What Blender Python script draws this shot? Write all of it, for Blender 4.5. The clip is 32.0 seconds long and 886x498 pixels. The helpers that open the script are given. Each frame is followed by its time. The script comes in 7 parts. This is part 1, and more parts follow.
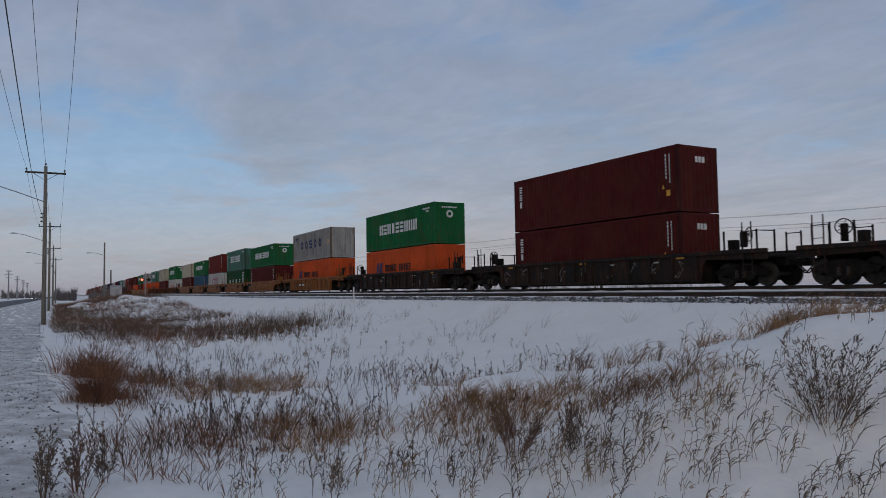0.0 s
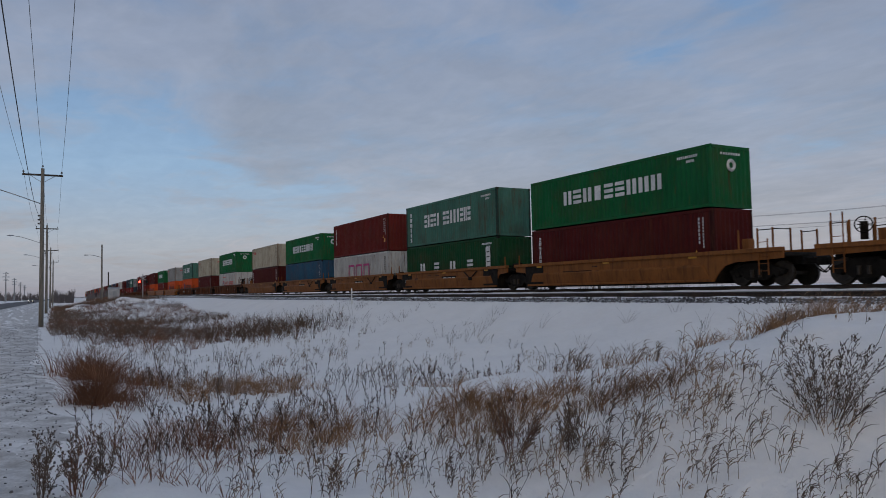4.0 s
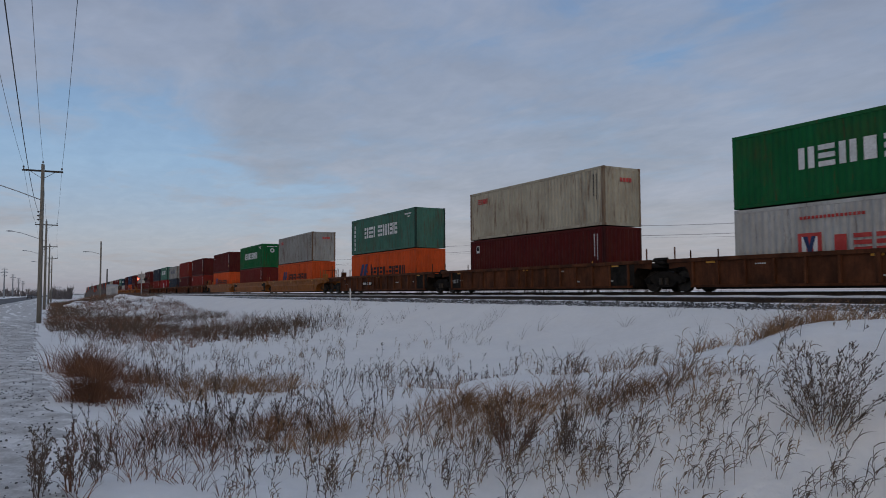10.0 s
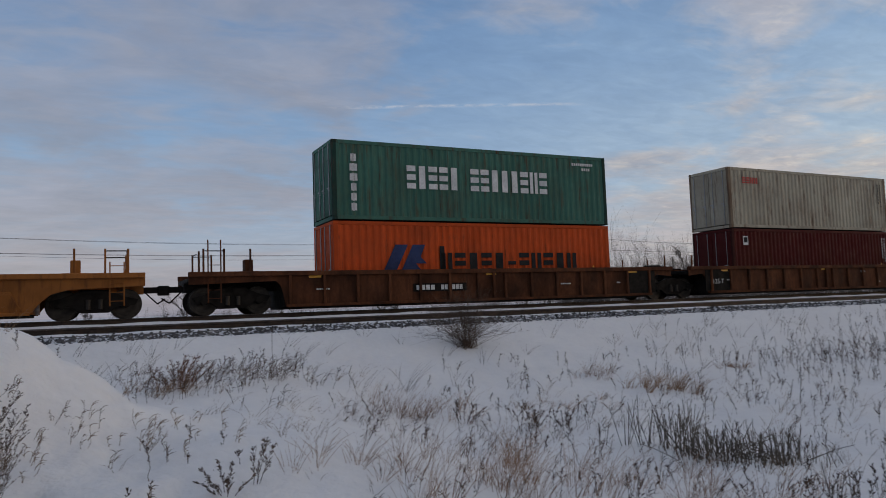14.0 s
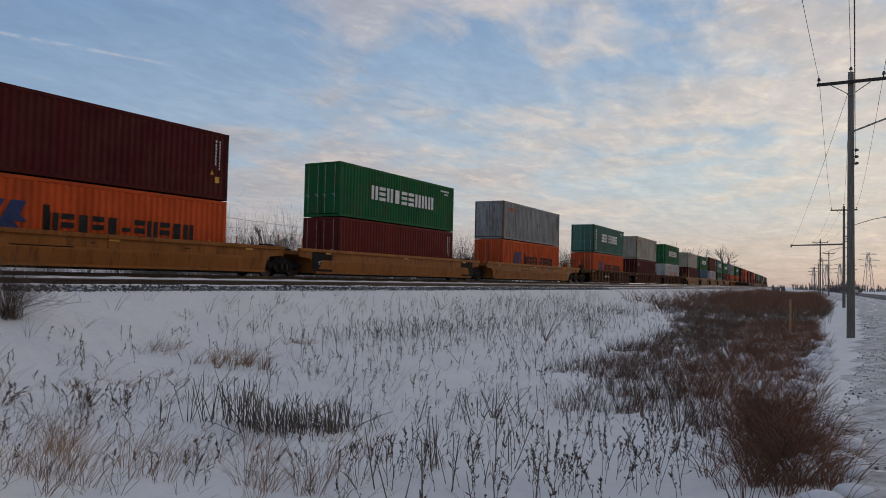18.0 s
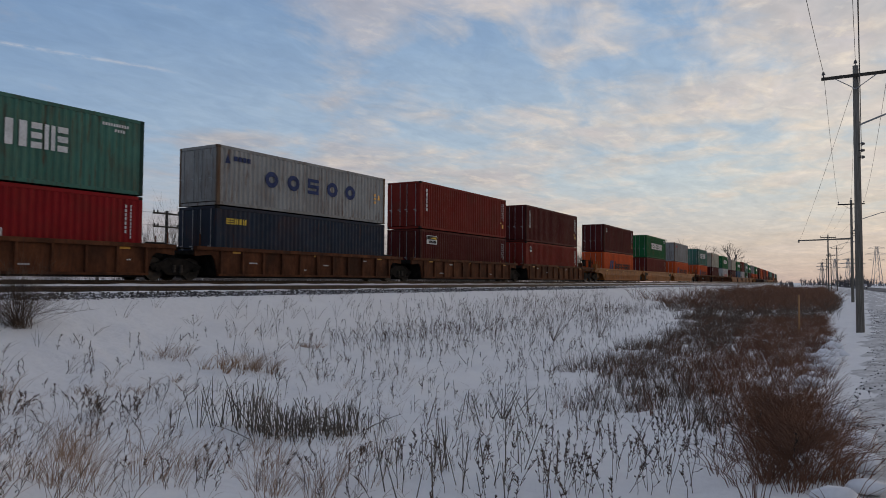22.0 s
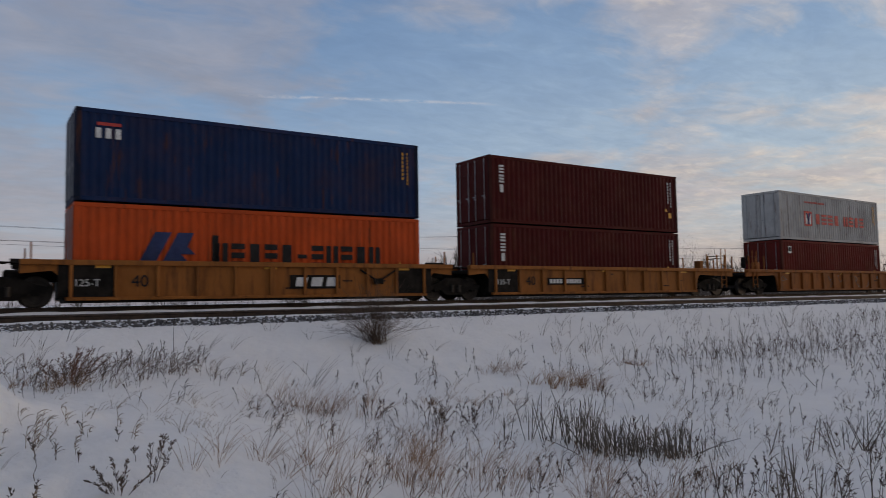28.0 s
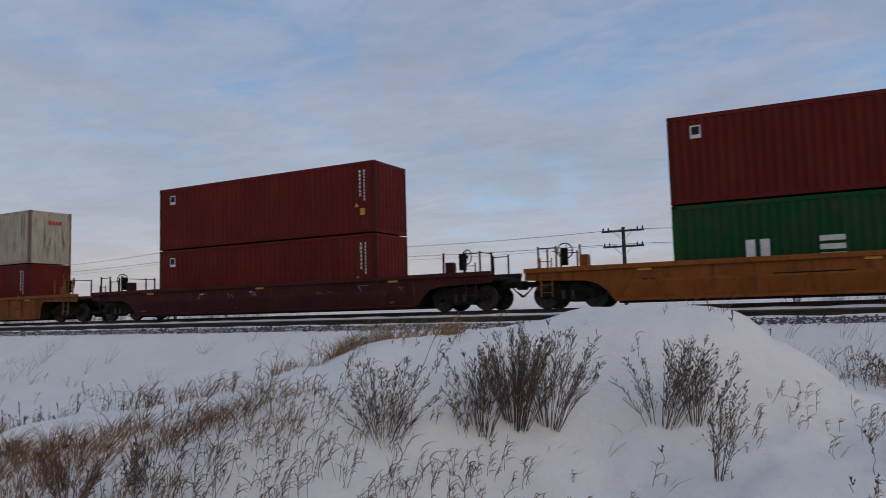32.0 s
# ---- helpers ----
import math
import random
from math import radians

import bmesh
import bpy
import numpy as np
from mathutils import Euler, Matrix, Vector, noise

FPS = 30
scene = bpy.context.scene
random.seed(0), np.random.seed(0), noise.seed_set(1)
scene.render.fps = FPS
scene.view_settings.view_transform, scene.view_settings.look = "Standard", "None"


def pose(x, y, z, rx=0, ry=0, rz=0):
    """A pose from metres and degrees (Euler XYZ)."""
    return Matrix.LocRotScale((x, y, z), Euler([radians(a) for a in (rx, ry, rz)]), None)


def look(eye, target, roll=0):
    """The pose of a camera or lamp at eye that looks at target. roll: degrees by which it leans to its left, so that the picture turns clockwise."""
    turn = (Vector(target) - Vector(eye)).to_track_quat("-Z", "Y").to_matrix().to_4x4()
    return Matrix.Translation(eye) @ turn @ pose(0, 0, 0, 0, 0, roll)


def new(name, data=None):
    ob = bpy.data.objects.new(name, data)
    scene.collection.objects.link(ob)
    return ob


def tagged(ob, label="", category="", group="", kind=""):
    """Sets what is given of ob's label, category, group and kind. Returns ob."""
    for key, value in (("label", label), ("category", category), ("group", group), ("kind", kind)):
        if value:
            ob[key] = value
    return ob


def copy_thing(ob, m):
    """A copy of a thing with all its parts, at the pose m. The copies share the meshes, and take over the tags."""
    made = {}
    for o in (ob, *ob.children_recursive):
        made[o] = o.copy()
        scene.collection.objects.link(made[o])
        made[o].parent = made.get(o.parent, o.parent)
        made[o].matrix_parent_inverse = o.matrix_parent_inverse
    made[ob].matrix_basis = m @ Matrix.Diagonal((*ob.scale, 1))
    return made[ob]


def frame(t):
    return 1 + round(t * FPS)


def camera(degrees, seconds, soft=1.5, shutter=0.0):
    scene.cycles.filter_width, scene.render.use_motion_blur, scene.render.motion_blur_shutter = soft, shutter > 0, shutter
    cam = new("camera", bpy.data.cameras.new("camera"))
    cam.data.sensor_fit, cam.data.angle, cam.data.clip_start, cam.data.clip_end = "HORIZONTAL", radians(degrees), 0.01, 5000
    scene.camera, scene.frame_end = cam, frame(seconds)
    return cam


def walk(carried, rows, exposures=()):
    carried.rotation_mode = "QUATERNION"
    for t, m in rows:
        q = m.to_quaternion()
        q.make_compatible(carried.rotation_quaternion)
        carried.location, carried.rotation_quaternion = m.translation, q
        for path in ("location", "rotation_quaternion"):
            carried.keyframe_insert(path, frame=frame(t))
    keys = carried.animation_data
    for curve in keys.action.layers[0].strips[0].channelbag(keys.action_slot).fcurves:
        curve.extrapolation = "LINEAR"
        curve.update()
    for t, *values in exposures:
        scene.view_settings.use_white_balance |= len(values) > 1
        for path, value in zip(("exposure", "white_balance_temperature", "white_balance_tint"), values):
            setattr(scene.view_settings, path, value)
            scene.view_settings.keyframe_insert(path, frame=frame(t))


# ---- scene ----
from collections import defaultdict
from itertools import product

# The camera stands on the road's shoulder, level with the rails, and is turned by hand.
EYE = (0.0, 0.0, 0.06)
cam = camera(62.68, 32.0, soft=0.9, shutter=0.1)
# seconds, degrees to the right of the way square to the track, upward tilt, lean
AIM = [
    (0, -58.74, 3.17, -0.91),
    (0.5, -58.74, 3.08, -0.93),
    (1, -58.71, 3.13, -0.82),
    (1.5, -58.70, 3.28, -0.58),
    (2, -58.57, 3.19, -1.03),
    (2.5, -58.59, 3.31, -0.92),
    (3, -58.55, 3.22, -1.09),
    (3.3, -58.61, 3.26, -1.08),
    (3.5, -58.55, 3.24, -1.09),
    (5.5, -58.94, 3.24, -0.99),
    (6, -59.23, 3.17, -0.76),
    (6.5, -59.32, 3.18, -0.74),
    (7, -59.32, 3.35, -0.40),
    (7.2, -59.29, 3.41, -0.40),
    (7.5, -59.21, 3.45, -0.47),
    (8, -59.11, 3.48, -0.55),
    (8.2, -59.06, 3.50, -0.64),
    (8.5, -59.04, 3.55, -0.76),
    (9, -58.97, 3.49, -0.75),
    (9.5, -58.77, 3.41, -0.80),
    (10, -58.51, 3.37, -0.31),
    (10.5, -57.83, 3.34, -0.11),
    (11, -55.15, 3.39, 0.07),
    (11.5, -48.16, 3.52, 0.33),
    (12, -36.85, 3.87, -0.06),
    (12.5, -22.83, 3.88, -0.61),
    (13, -7.00, 3.72, -0.84),
    (13.5, 10.23, 4.12, -1.11),
    (14, 25.63, 4.44, -2.04),
    (14.5, 37.87, 4.17, -0.77),
    (15, 47.95, 3.32, -0.61),
    (15.5, 52.93, 2.71, -0.53),
    (17.5, 57.95, 2.43, 1.15),
    (18, 57.86, 2.37, 1.33),
    (18.5, 58.14, 2.38, 2.02),
    (19, 58.14, 2.43, 1.67),
    (19.5, 58.02, 2.43, 1.09),
    (20, 57.75, 2.40, 0.79),
    (20.5, 57.66, 2.46, 0.75),
    (21, 57.33, 2.52, 0.72),
    (21.5, 57.42, 2.56, 0.71),
    (22, 57.38, 2.48, 0.34),
    (22.5, 57.36, 2.43, 0.42),
    (23, 57.22, 2.50, 0.46),
    (23.5, 57.01, 2.54, 0.57),
    (24, 56.72, 2.61, 0.60),
    (24.2, 56.57, 2.60, 0.57),
    (24.5, 56.42, 2.52, 0.48),
    (26.5, 53.52, 2.43, 0.14),
    (27, 47.71, 2.71, -0.60),
    (27.5, 40.83, 3.28, -0.74),
    (28, 32.57, 3.92, -0.98),
    (28.5, 24.78, 4.54, -1.16),
    (29, 16.79, 4.91, -0.97),
    (29.3, 12.02, 5.08, -1.05),
    (29.5, 8.85, 5.15, -1.11),
    (30, 1.31, 5.15, -1.14),
    (30.3, -3.37, 5.30, -1.22),
    (30.5, -6.39, 5.28, -1.23),
    (31, -13.67, 4.78, -1.20),
    (31.3, -17.57, 4.75, -1.32),
    (31.5, -20.05, 4.79, -1.41),
    (32, -26.24, 4.79, -1.65),
]


def aim(yaw, tilt, lean):
    return Matrix.Translation(EYE) @ pose(0, 0, 0, 0, 0, -yaw) @ pose(0, 0, 0, 90 + tilt) @ pose(0, 0, 0, 0, 0, lean)


walk(cam, [(t, aim(a, b, c)) for t, a, b, c in AIM], [(0, 0.0, 6500, 10), (11, 0.0, 6500, 10), (13, 0.0, 6600, 10.5), (14.5, 0.0, 6800, 11.5), (17.5, 0.0, 6850, 12), (24.5, 0.0, 6850, 12), (27, -0.03, 7050, 13.5), (28.5, -0.02, 7000, 13), (29.5, 0.16, 6850, 12.5), (30, 0.23, 6800, 12.5), (32, 0.22, 6700, 11.5)])

# ---- sky and light ----
SUN_AZ, SUN_EL = 118.0, 5.0      # degrees to the right of the camera's straight view, above the horizon


def sky():
    world = bpy.data.worlds.new("winter_sky")
    scene.world = world
    world.use_nodes = True
    nt = world.node_tree
    nt.nodes.clear()
    N, L = nt.nodes.new, nt.links.new

    def math_node(op, a, b=None, clamp=False):
        n = N("ShaderNodeMath")
        n.operation, n.use_clamp = op, clamp
        for k, v in enumerate((a, b)):
            if v is None:
                continue
            if isinstance(v, (int, float)):
                n.inputs[k].default_value = v
            else:
                L(v, n.inputs[k])
        return n.outputs[0]

    def ramp(fac, stops):
        n = N("ShaderNodeValToRGB")
        while len(n.color_ramp.elements) < len(stops):
            n.color_ramp.elements.new(0.5)
        for e, (p, c) in zip(n.color_ramp.elements, stops):
            e.position, e.color = p, (*c, 1) if isinstance(c, tuple) else (c, c, c, 1)
        L(fac, n.inputs[0])
        return n.outputs[0]

    def mix(fac, a, b, kind="MIX"):
        n = N("ShaderNodeMix")
        n.data_type, n.blend_type = "RGBA", kind
        for sock, v in ((n.inputs[0], fac), (n.inputs[6], a), (n.inputs[7], b)):
            if isinstance(v, (int, float)):
                sock.default_value = v
            elif isinstance(v, tuple):
                sock.default_value = (*v, 1)
            else:
                L(v, sock)
        return n.outputs[2]

    co = N("ShaderNodeTexCoord").outputs["Generated"]
    sep = N("ShaderNodeSeparateXYZ")
    L(co, sep.inputs[0])
    x, y, z = sep.outputs
    up = math_node("MAXIMUM", z, 0.0)
    nish = N("ShaderNodeTexSky")
    nish.sky_type, nish.sun_disc = "NISHITA", False
    nish.sun_elevation, nish.sun_rotation = radians(SUN_EL), radians(SUN_AZ)
    nish.air_density, nish.dust_density, nish.ozone_density = 1.0, 0.6, 1.5
    # nearness to the low sun, 0 to 1
    sx, sy = math.sin(radians(SUN_AZ)), math.cos(radians(SUN_AZ))
    to_sun = math_node("ADD", math_node("MULTIPLY", x, sx), math_node("MULTIPLY", y, sy))
    near = math_node("MULTIPLY_ADD", to_sun, 0.5)
    near.node.inputs[2].default_value = 0.5
    # clouds lie on a plane overhead
    inv = math_node("DIVIDE", 1.0, math_node("ADD", up, 0.10))
    comb = N("ShaderNodeCombineXYZ")
    L(math_node("MULTIPLY", x, inv), comb.inputs[0])
    L(math_node("MULTIPLY", y, inv), comb.inputs[1])

    def heading(az, el):
        return Vector((math.sin(radians(az)) * math.cos(radians(el)), math.cos(radians(az)) * math.cos(radians(el)), math.sin(radians(el))))

    def dot(v):
        n = N("ShaderNodeVectorMath")
        n.operation = "DOT_PRODUCT"
        n.inputs[1].default_value = v
        L(co, n.inputs[0])
        return n.outputs["Value"]

    def cloud(scale, detail, rough, sx_, sy_, off, dist=0.0):
        mp = N("ShaderNodeMapping")
        mp.inputs["Scale"].default_value = (sx_, sy_, 1)
        mp.inputs["Location"].default_value = off
        L(comb.outputs[0], mp.inputs[0])
        n = N("ShaderNodeTexNoise")
        n.inputs["Scale"].default_value, n.inputs["Detail"].default_value = scale, detail
        n.inputs["Roughness"].default_value, n.inputs["Distortion"].default_value = rough, dist
        L(mp.outputs[0], n.inputs["Vector"])
        return n.outputs["Fac"]

    big = cloud(0.55, 4, 0.5, 1.0, 1.0, (3.1, 1.4, 0), 0.3)
    small = cloud(2.2, 6, 0.55, 1.0, 0.8, (0.4, 7.0, 0), 0.4)
    cells = cloud(4.6, 5, 0.58, 0.72, 1.15, (2.3, 5.1, 0), 0.7)
    shape = math_node("ADD", math_node("MULTIPLY", big, 0.50), math_node("ADD", math_node("MULTIPLY", small, 0.34), math_node("MULTIPLY", cells, 0.16)))
    # open gaps and thicker decks: heading, height, how wide, how much
    for az, el, wide, amount in ((-84, 8, 11, -0.13), (-68, 7, 9, -0.06), (-84, 21, 15, 0.06), (-46, 19, 34, 0.08), (-12, 12, 16, -0.03), (33, 18, 17, -0.13), (76, 8, 13, -0.06), (58, 12, 9, -0.05)):
        c = math.cos(radians(wide))
        bump = ramp(math_node("DIVIDE", math_node("SUBTRACT", dot(heading(az, el)), c), 1 - c, True), [(0.0, 0.0), (1.0, 1.0)])
        shape = math_node("ADD", shape, math_node("MULTIPLY", bump, amount))
    cover = ramp(shape, [(0.42, 0.0), (0.50, 0.75), (0.56, 1.0)])
    # the clear sky: pale towards the horizon
    height = math_node("POWER", up, 0.6)
    blue = ramp(height, [(0.0, (0.33, 0.36, 0.47)), (0.20, (0.44, 0.49, 0.62)), (0.34, (0.34, 0.51, 0.76)), (0.55, (0.19, 0.34, 0.61)), (1.0, (0.20, 0.28, 0.44))])
    warm = ramp(height, [(0.0, (0.46, 0.43, 0.47)), (0.16, (0.72, 0.64, 0.62)), (0.30, (0.66, 0.76, 0.82)), (0.5, (0.40, 0.58, 0.82)), (0.65, (0.30, 0.47, 0.74)), (1.0, (0.19, 0.27, 0.43))])
    side = ramp(near, [(0.45, 0.0), (0.95, 1.0)])
    clear = mix(side, blue, warm)
    # the clouds: lavender grey away from the sun, lit cream near it
    # the last stops, overhead and out of view, are kept bright to light the snow
    dull = ramp(height, [(0.0, (0.31, 0.33, 0.43)), (0.2, (0.44, 0.44, 0.54)), (0.38, (0.355, 0.405, 0.54)), (0.6, (0.33, 0.385, 0.53)), (0.8, (0.36, 0.38, 0.46)), (1.0, (0.42, 0.42, 0.47))])
    lit = ramp(height, [(0.0, (0.48, 0.45, 0.49)), (0.25, (0.68, 0.63, 0.65)), (0.55, (0.66, 0.67, 0.75)), (0.7, (0.54, 0.56, 0.66)), (1.0, (0.48, 0.47, 0.50))])
    low = ramp(height, [(0.14, 0.15), (0.38, 1.0)])
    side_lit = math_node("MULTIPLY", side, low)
    edge = ramp(shape, [(0.46, 1.0), (0.60, 0.0)])
    glow = mix(math_node("MULTIPLY", edge, side_lit), lit, (0.92, 0.79, 0.64))
    cloud_col = mix(side, dull, glow)
    # slow light and dark in the sheet, small bright puffs towards the sun, and one vapour trail
    shade = ramp(cloud(1.1, 5, 0.6, 1.0, 1.2, (9.0, 2.0, 0), 0.5), [(0.34, 0.90), (0.66, 1.10)])
    cloud_col = mix(1.0, cloud_col, shade, "MULTIPLY")
    puffs = ramp(cloud(3.4, 6, 0.6, 0.85, 0.8, (1.7, 4.2, 0), 0.6), [(0.50, 0.0), (0.64, 1.0)])
    cloud_col = mix(math_node("MULTIPLY", math_node("MULTIPLY", puffs, side_lit), 0.8), cloud_col, (0.97, 0.83, 0.69))
    flecks = ramp(cloud(9.0, 4, 0.6, 0.8, 1.0, (5.7, 1.2, 0), 0.4), [(0.52, 0.0), (0.66, 1.0)])
    cloud_col = mix(math_node("MULTIPLY", math_node("MULTIPLY", flecks, side_lit), 0.7), cloud_col, (1.0, 0.90, 0.78))
    veil = mix(cover, clear, cloud_col)
    # fine mackerel ripples through the whole sheet
    ripple = ramp(near, [(0.30, 0.45), (0.75, 1.0)])
    veil = mix(ripple, veil, ramp(cells, [(0.32, (0.90, 0.92, 0.95)), (0.5, (1.0, 1.0, 1.0)), (0.68, (1.14, 1.11, 1.07))]), "MULTIPLY")
    veil = mix(ripple, veil, ramp(cloud(12.0, 4, 0.6, 0.72, 1.15, (8.1, 3.3, 0), 0.7), [(0.34, 0.955), (0.66, 1.05)]), "MULTIPLY")
    # the unseen sky behind the road is evenly dimmed to darken the train's sides
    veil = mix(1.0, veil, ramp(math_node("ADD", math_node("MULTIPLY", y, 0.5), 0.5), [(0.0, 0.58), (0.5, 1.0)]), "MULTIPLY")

    one, two = heading(*TRAIL[0]), heading(*TRAIL[1])
    normal = one.cross(two).normalized()

    thin = math_node("SUBTRACT", 1.0, math_node("MULTIPLY", math_node("ABSOLUTE", dot(normal)), 330.0), True)
    span = ramp(math_node("MULTIPLY", dot((one + two).normalized()), 1.0), [(0.984, 0.0), (0.992, 1.0)])
    wisp = ramp(cloud(16.0, 3, 0.6, 1, 1, (2, 2, 0)), [(0.40, 0.0), (0.6, 1.0)])
    veil = mix(math_node("MULTIPLY", math_node("MULTIPLY", math_node("MULTIPLY", thin, span), wisp), 0.45), veil, (0.80, 0.80, 0.84))
    total = N("ShaderNodeMix")
    total.data_type, total.blend_type = "RGBA", "ADD"
    total.inputs[0].default_value = 1.0
    sc = N("ShaderNodeVectorMath")
    sc.operation = "SCALE"
    sc.inputs["Scale"].default_value = SKY_PLAIN
    L(nish.outputs[0], sc.inputs[0])
    sc2 = N("ShaderNodeVectorMath")
    sc2.operation = "SCALE"
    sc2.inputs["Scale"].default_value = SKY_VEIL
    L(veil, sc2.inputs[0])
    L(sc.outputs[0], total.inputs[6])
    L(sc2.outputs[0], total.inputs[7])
    bg = N("ShaderNodeBackground")
    bg.inputs["Strength"].default_value = 0.1
    L(total.outputs[2], bg.inputs["Color"])
    out = N("ShaderNodeOutputWorld")
    L(bg.outputs[0], out.inputs["Surface"])


SKY_PLAIN, SKY_VEIL = 0.22, 7.2
TRAIL = ((20.1, 15.6), (34.0, 15.25))
sky()
sun = new("sun", bpy.data.lights.new("sun", "SUN"))
sun.data.energy, sun.data.angle, sun.data.color = 0.22, radians(24), (1.0, 0.78, 0.58)
_a, _e = radians(SUN_AZ), radians(SUN_EL)
sun.matrix_world = look((0, 0, 60), (-math.sin(_a) * math.cos(_e), -math.cos(_a) * math.cos(_e), 60 - math.sin(_e)))

# ---- materials ----


def material(name, colours, scale=4.0, rough=0.7, bump=0.0, bump_scale=40.0, metal=0.0, stretch=(1, 1, 1), fine=0.25, vary=0.0, rust=0.0,
             rust_colour=(0.10, 0.04, 0.02), streak=(3, 3, 0.35), stones=False, spec=0.5):
    """A surface of two mottled colours with fine grain, rust streaks, per-object variation and relief."""
    m = bpy.data.materials.new(name)
    m.use_nodes = True
    nt = m.node_tree
    N, L = nt.nodes.new, nt.links.new
    bsdf = nt.nodes["Principled BSDF"]
    bsdf.inputs["Roughness"].default_value, bsdf.inputs["Metallic"].default_value = rough, metal
    bsdf.inputs["Specular IOR Level"].default_value = spec
    tc = N("ShaderNodeTexCoord").outputs["Object"]
    info = N("ShaderNodeObjectInfo").outputs["Random"]
    shift = N("ShaderNodeVectorMath")
    shift.operation = "MULTIPLY_ADD"
    shift.inputs[1].default_value = (1, 1, 1)
    comb = N("ShaderNodeCombineXYZ")
    mul = N("ShaderNodeMath")
    mul.operation = "MULTIPLY"
    mul.inputs[1].default_value = 37.0 if vary or rust else 0.0
    L(info, mul.inputs[0])
    L(mul.outputs[0], comb.inputs[0])
    L(mul.outputs[0], comb.inputs[1])
    L(tc, shift.inputs[0])
    L(comb.outputs[0], shift.inputs[2])

    def noise_tex(sc, detail, st, rgh=0.55):
        mp = N("ShaderNodeMapping")
        mp.inputs["Scale"].default_value = st
        L(shift.outputs[0], mp.inputs[0])
        n = N("ShaderNodeTexNoise")
        n.inputs["Scale"].default_value, n.inputs["Detail"].default_value, n.inputs["Roughness"].default_value = sc, detail, rgh
        L(mp.outputs[0], n.inputs["Vector"])
        return n.outputs["Fac"]

    def ramp(fac, stops):
        n = N("ShaderNodeValToRGB")
        while len(n.color_ramp.elements) < len(stops):
            n.color_ramp.elements.new(0.5)
        for e, (p, c) in zip(n.color_ramp.elements, stops):
            e.position, e.color = p, (*c, 1) if isinstance(c, tuple) else (c, c, c, 1)
        L(fac, n.inputs[0])
        return n.outputs[0]

    def mix(fac, a, b, kind="MIX"):
        n = N("ShaderNodeMix")
        n.data_type, n.blend_type = "RGBA", kind
        for sock, v in ((n.inputs[0], fac), (n.inputs[6], a), (n.inputs[7], b)):
            if isinstance(v, (int, float)):
                sock.default_value = v
            elif isinstance(v, tuple):
                sock.default_value = (*v, 1)
            else:
                L(v, sock)
        return n.outputs[2]

    c1, c2 = colours
    base = ramp(noise_tex(scale, 5, stretch), [(0.35, c1), (0.65, c2)])
    grain = noise_tex(scale * 9, 3, stretch, 0.6)
    base = mix(fine, base, ramp(grain, [(0.3, 0.55), (0.7, 1.25)]), "MULTIPLY")
    if stones:
        v = N("ShaderNodeTexVoronoi")
        v.inputs["Scale"].default_value = 20.0
        L(shift.outputs[0], v.inputs["Vector"])
        base = mix(ramp(v.outputs["Color"], [(0.60, 0.0), (0.68, 1.0)]), base, (0.70, 0.72, 0.76))
    if rust:
        r = ramp(noise_tex(1.6, 6, streak, 0.7), [(0.62 - 0.18 * rust, 0.0), (0.74, 1.0)])
        base = mix(r, base, rust_colour)
        patch = ramp(noise_tex(0.7, 4, (1, 1, 1), 0.6), [(0.45, 0.0), (0.75, 0.5)])
        base = mix(mix(patch, (0, 0, 0), (1, 1, 1)), base, mix(0.6, base, rust_colour))
    if vary:
        base = mix(1.0, base, ramp(info, [(0.0, 1 - vary), (1.0, 1 + vary)]), "MULTIPLY")
    L(base, bsdf.inputs["Base Color"])
    rr = ramp(noise_tex(scale * 2.3, 3, (1, 1, 1)), [(0.3, max(rough - 0.12, 0.05)), (0.7, min(rough + 0.12, 1.0))])
    L(rr, bsdf.inputs["Roughness"])
    if bump:
        b = N("ShaderNodeBump")
        b.inputs["Strength"].default_value, b.inputs["Distance"].default_value = min(bump * 10, 1.0), bump
        L(noise_tex(bump_scale, 6, (1, 1, 1), 0.6), b.inputs["Height"])
        L(b.outputs[0], bsdf.inputs["Normal"])
    return m


def paint(name, c, rust=0.35, rough=0.65, vary=0.08):
    d = tuple(v * 0.78 for v in c)
    return material(name, (d, c), scale=0.9, rough=rough, bump=0.002, bump_scale=6, stretch=(1, 1, 0.4), fine=0.22, vary=vary, rust=rust, spec=0.10)


SNOW = material("snow", ((0.91, 0.90, 0.89), (0.965, 0.955, 0.94)), scale=0.6, rough=0.75, bump=0.075, bump_scale=5, fine=0.06, spec=0.2)
SNOW_TOP = material("fresh_snow", ((0.82, 0.83, 0.86), (0.90, 0.90, 0.91)), scale=3, rough=0.75, bump=0.02, bump_scale=7, fine=0.1, spec=0.2)
BALLAST = material("ballast_stone", ((0.05, 0.05, 0.055), (0.17, 0.165, 0.165)), scale=9, rough=0.9, bump=0.04, bump_scale=14, fine=0.5, stones=True, spec=0.2)
STONE = material("crushed_stone", ((0.05, 0.05, 0.055), (0.17, 0.165, 0.165)), scale=1.5, rough=0.9, fine=0.4)
RAIL = material("rail_steel", ((0.035, 0.025, 0.02), (0.07, 0.045, 0.03)), scale=5, rough=0.6, metal=0.3, fine=0.4)
RAIL_TOP = material("polished_railhead", ((0.30, 0.30, 0.31), (0.42, 0.42, 0.43)), scale=5, rough=0.3, metal=1.0)
TIE = material("creosoted_timber", ((0.03, 0.024, 0.02), (0.07, 0.055, 0.045)), scale=3, rough=0.9, stretch=(8, 1, 8), bump=0.005)
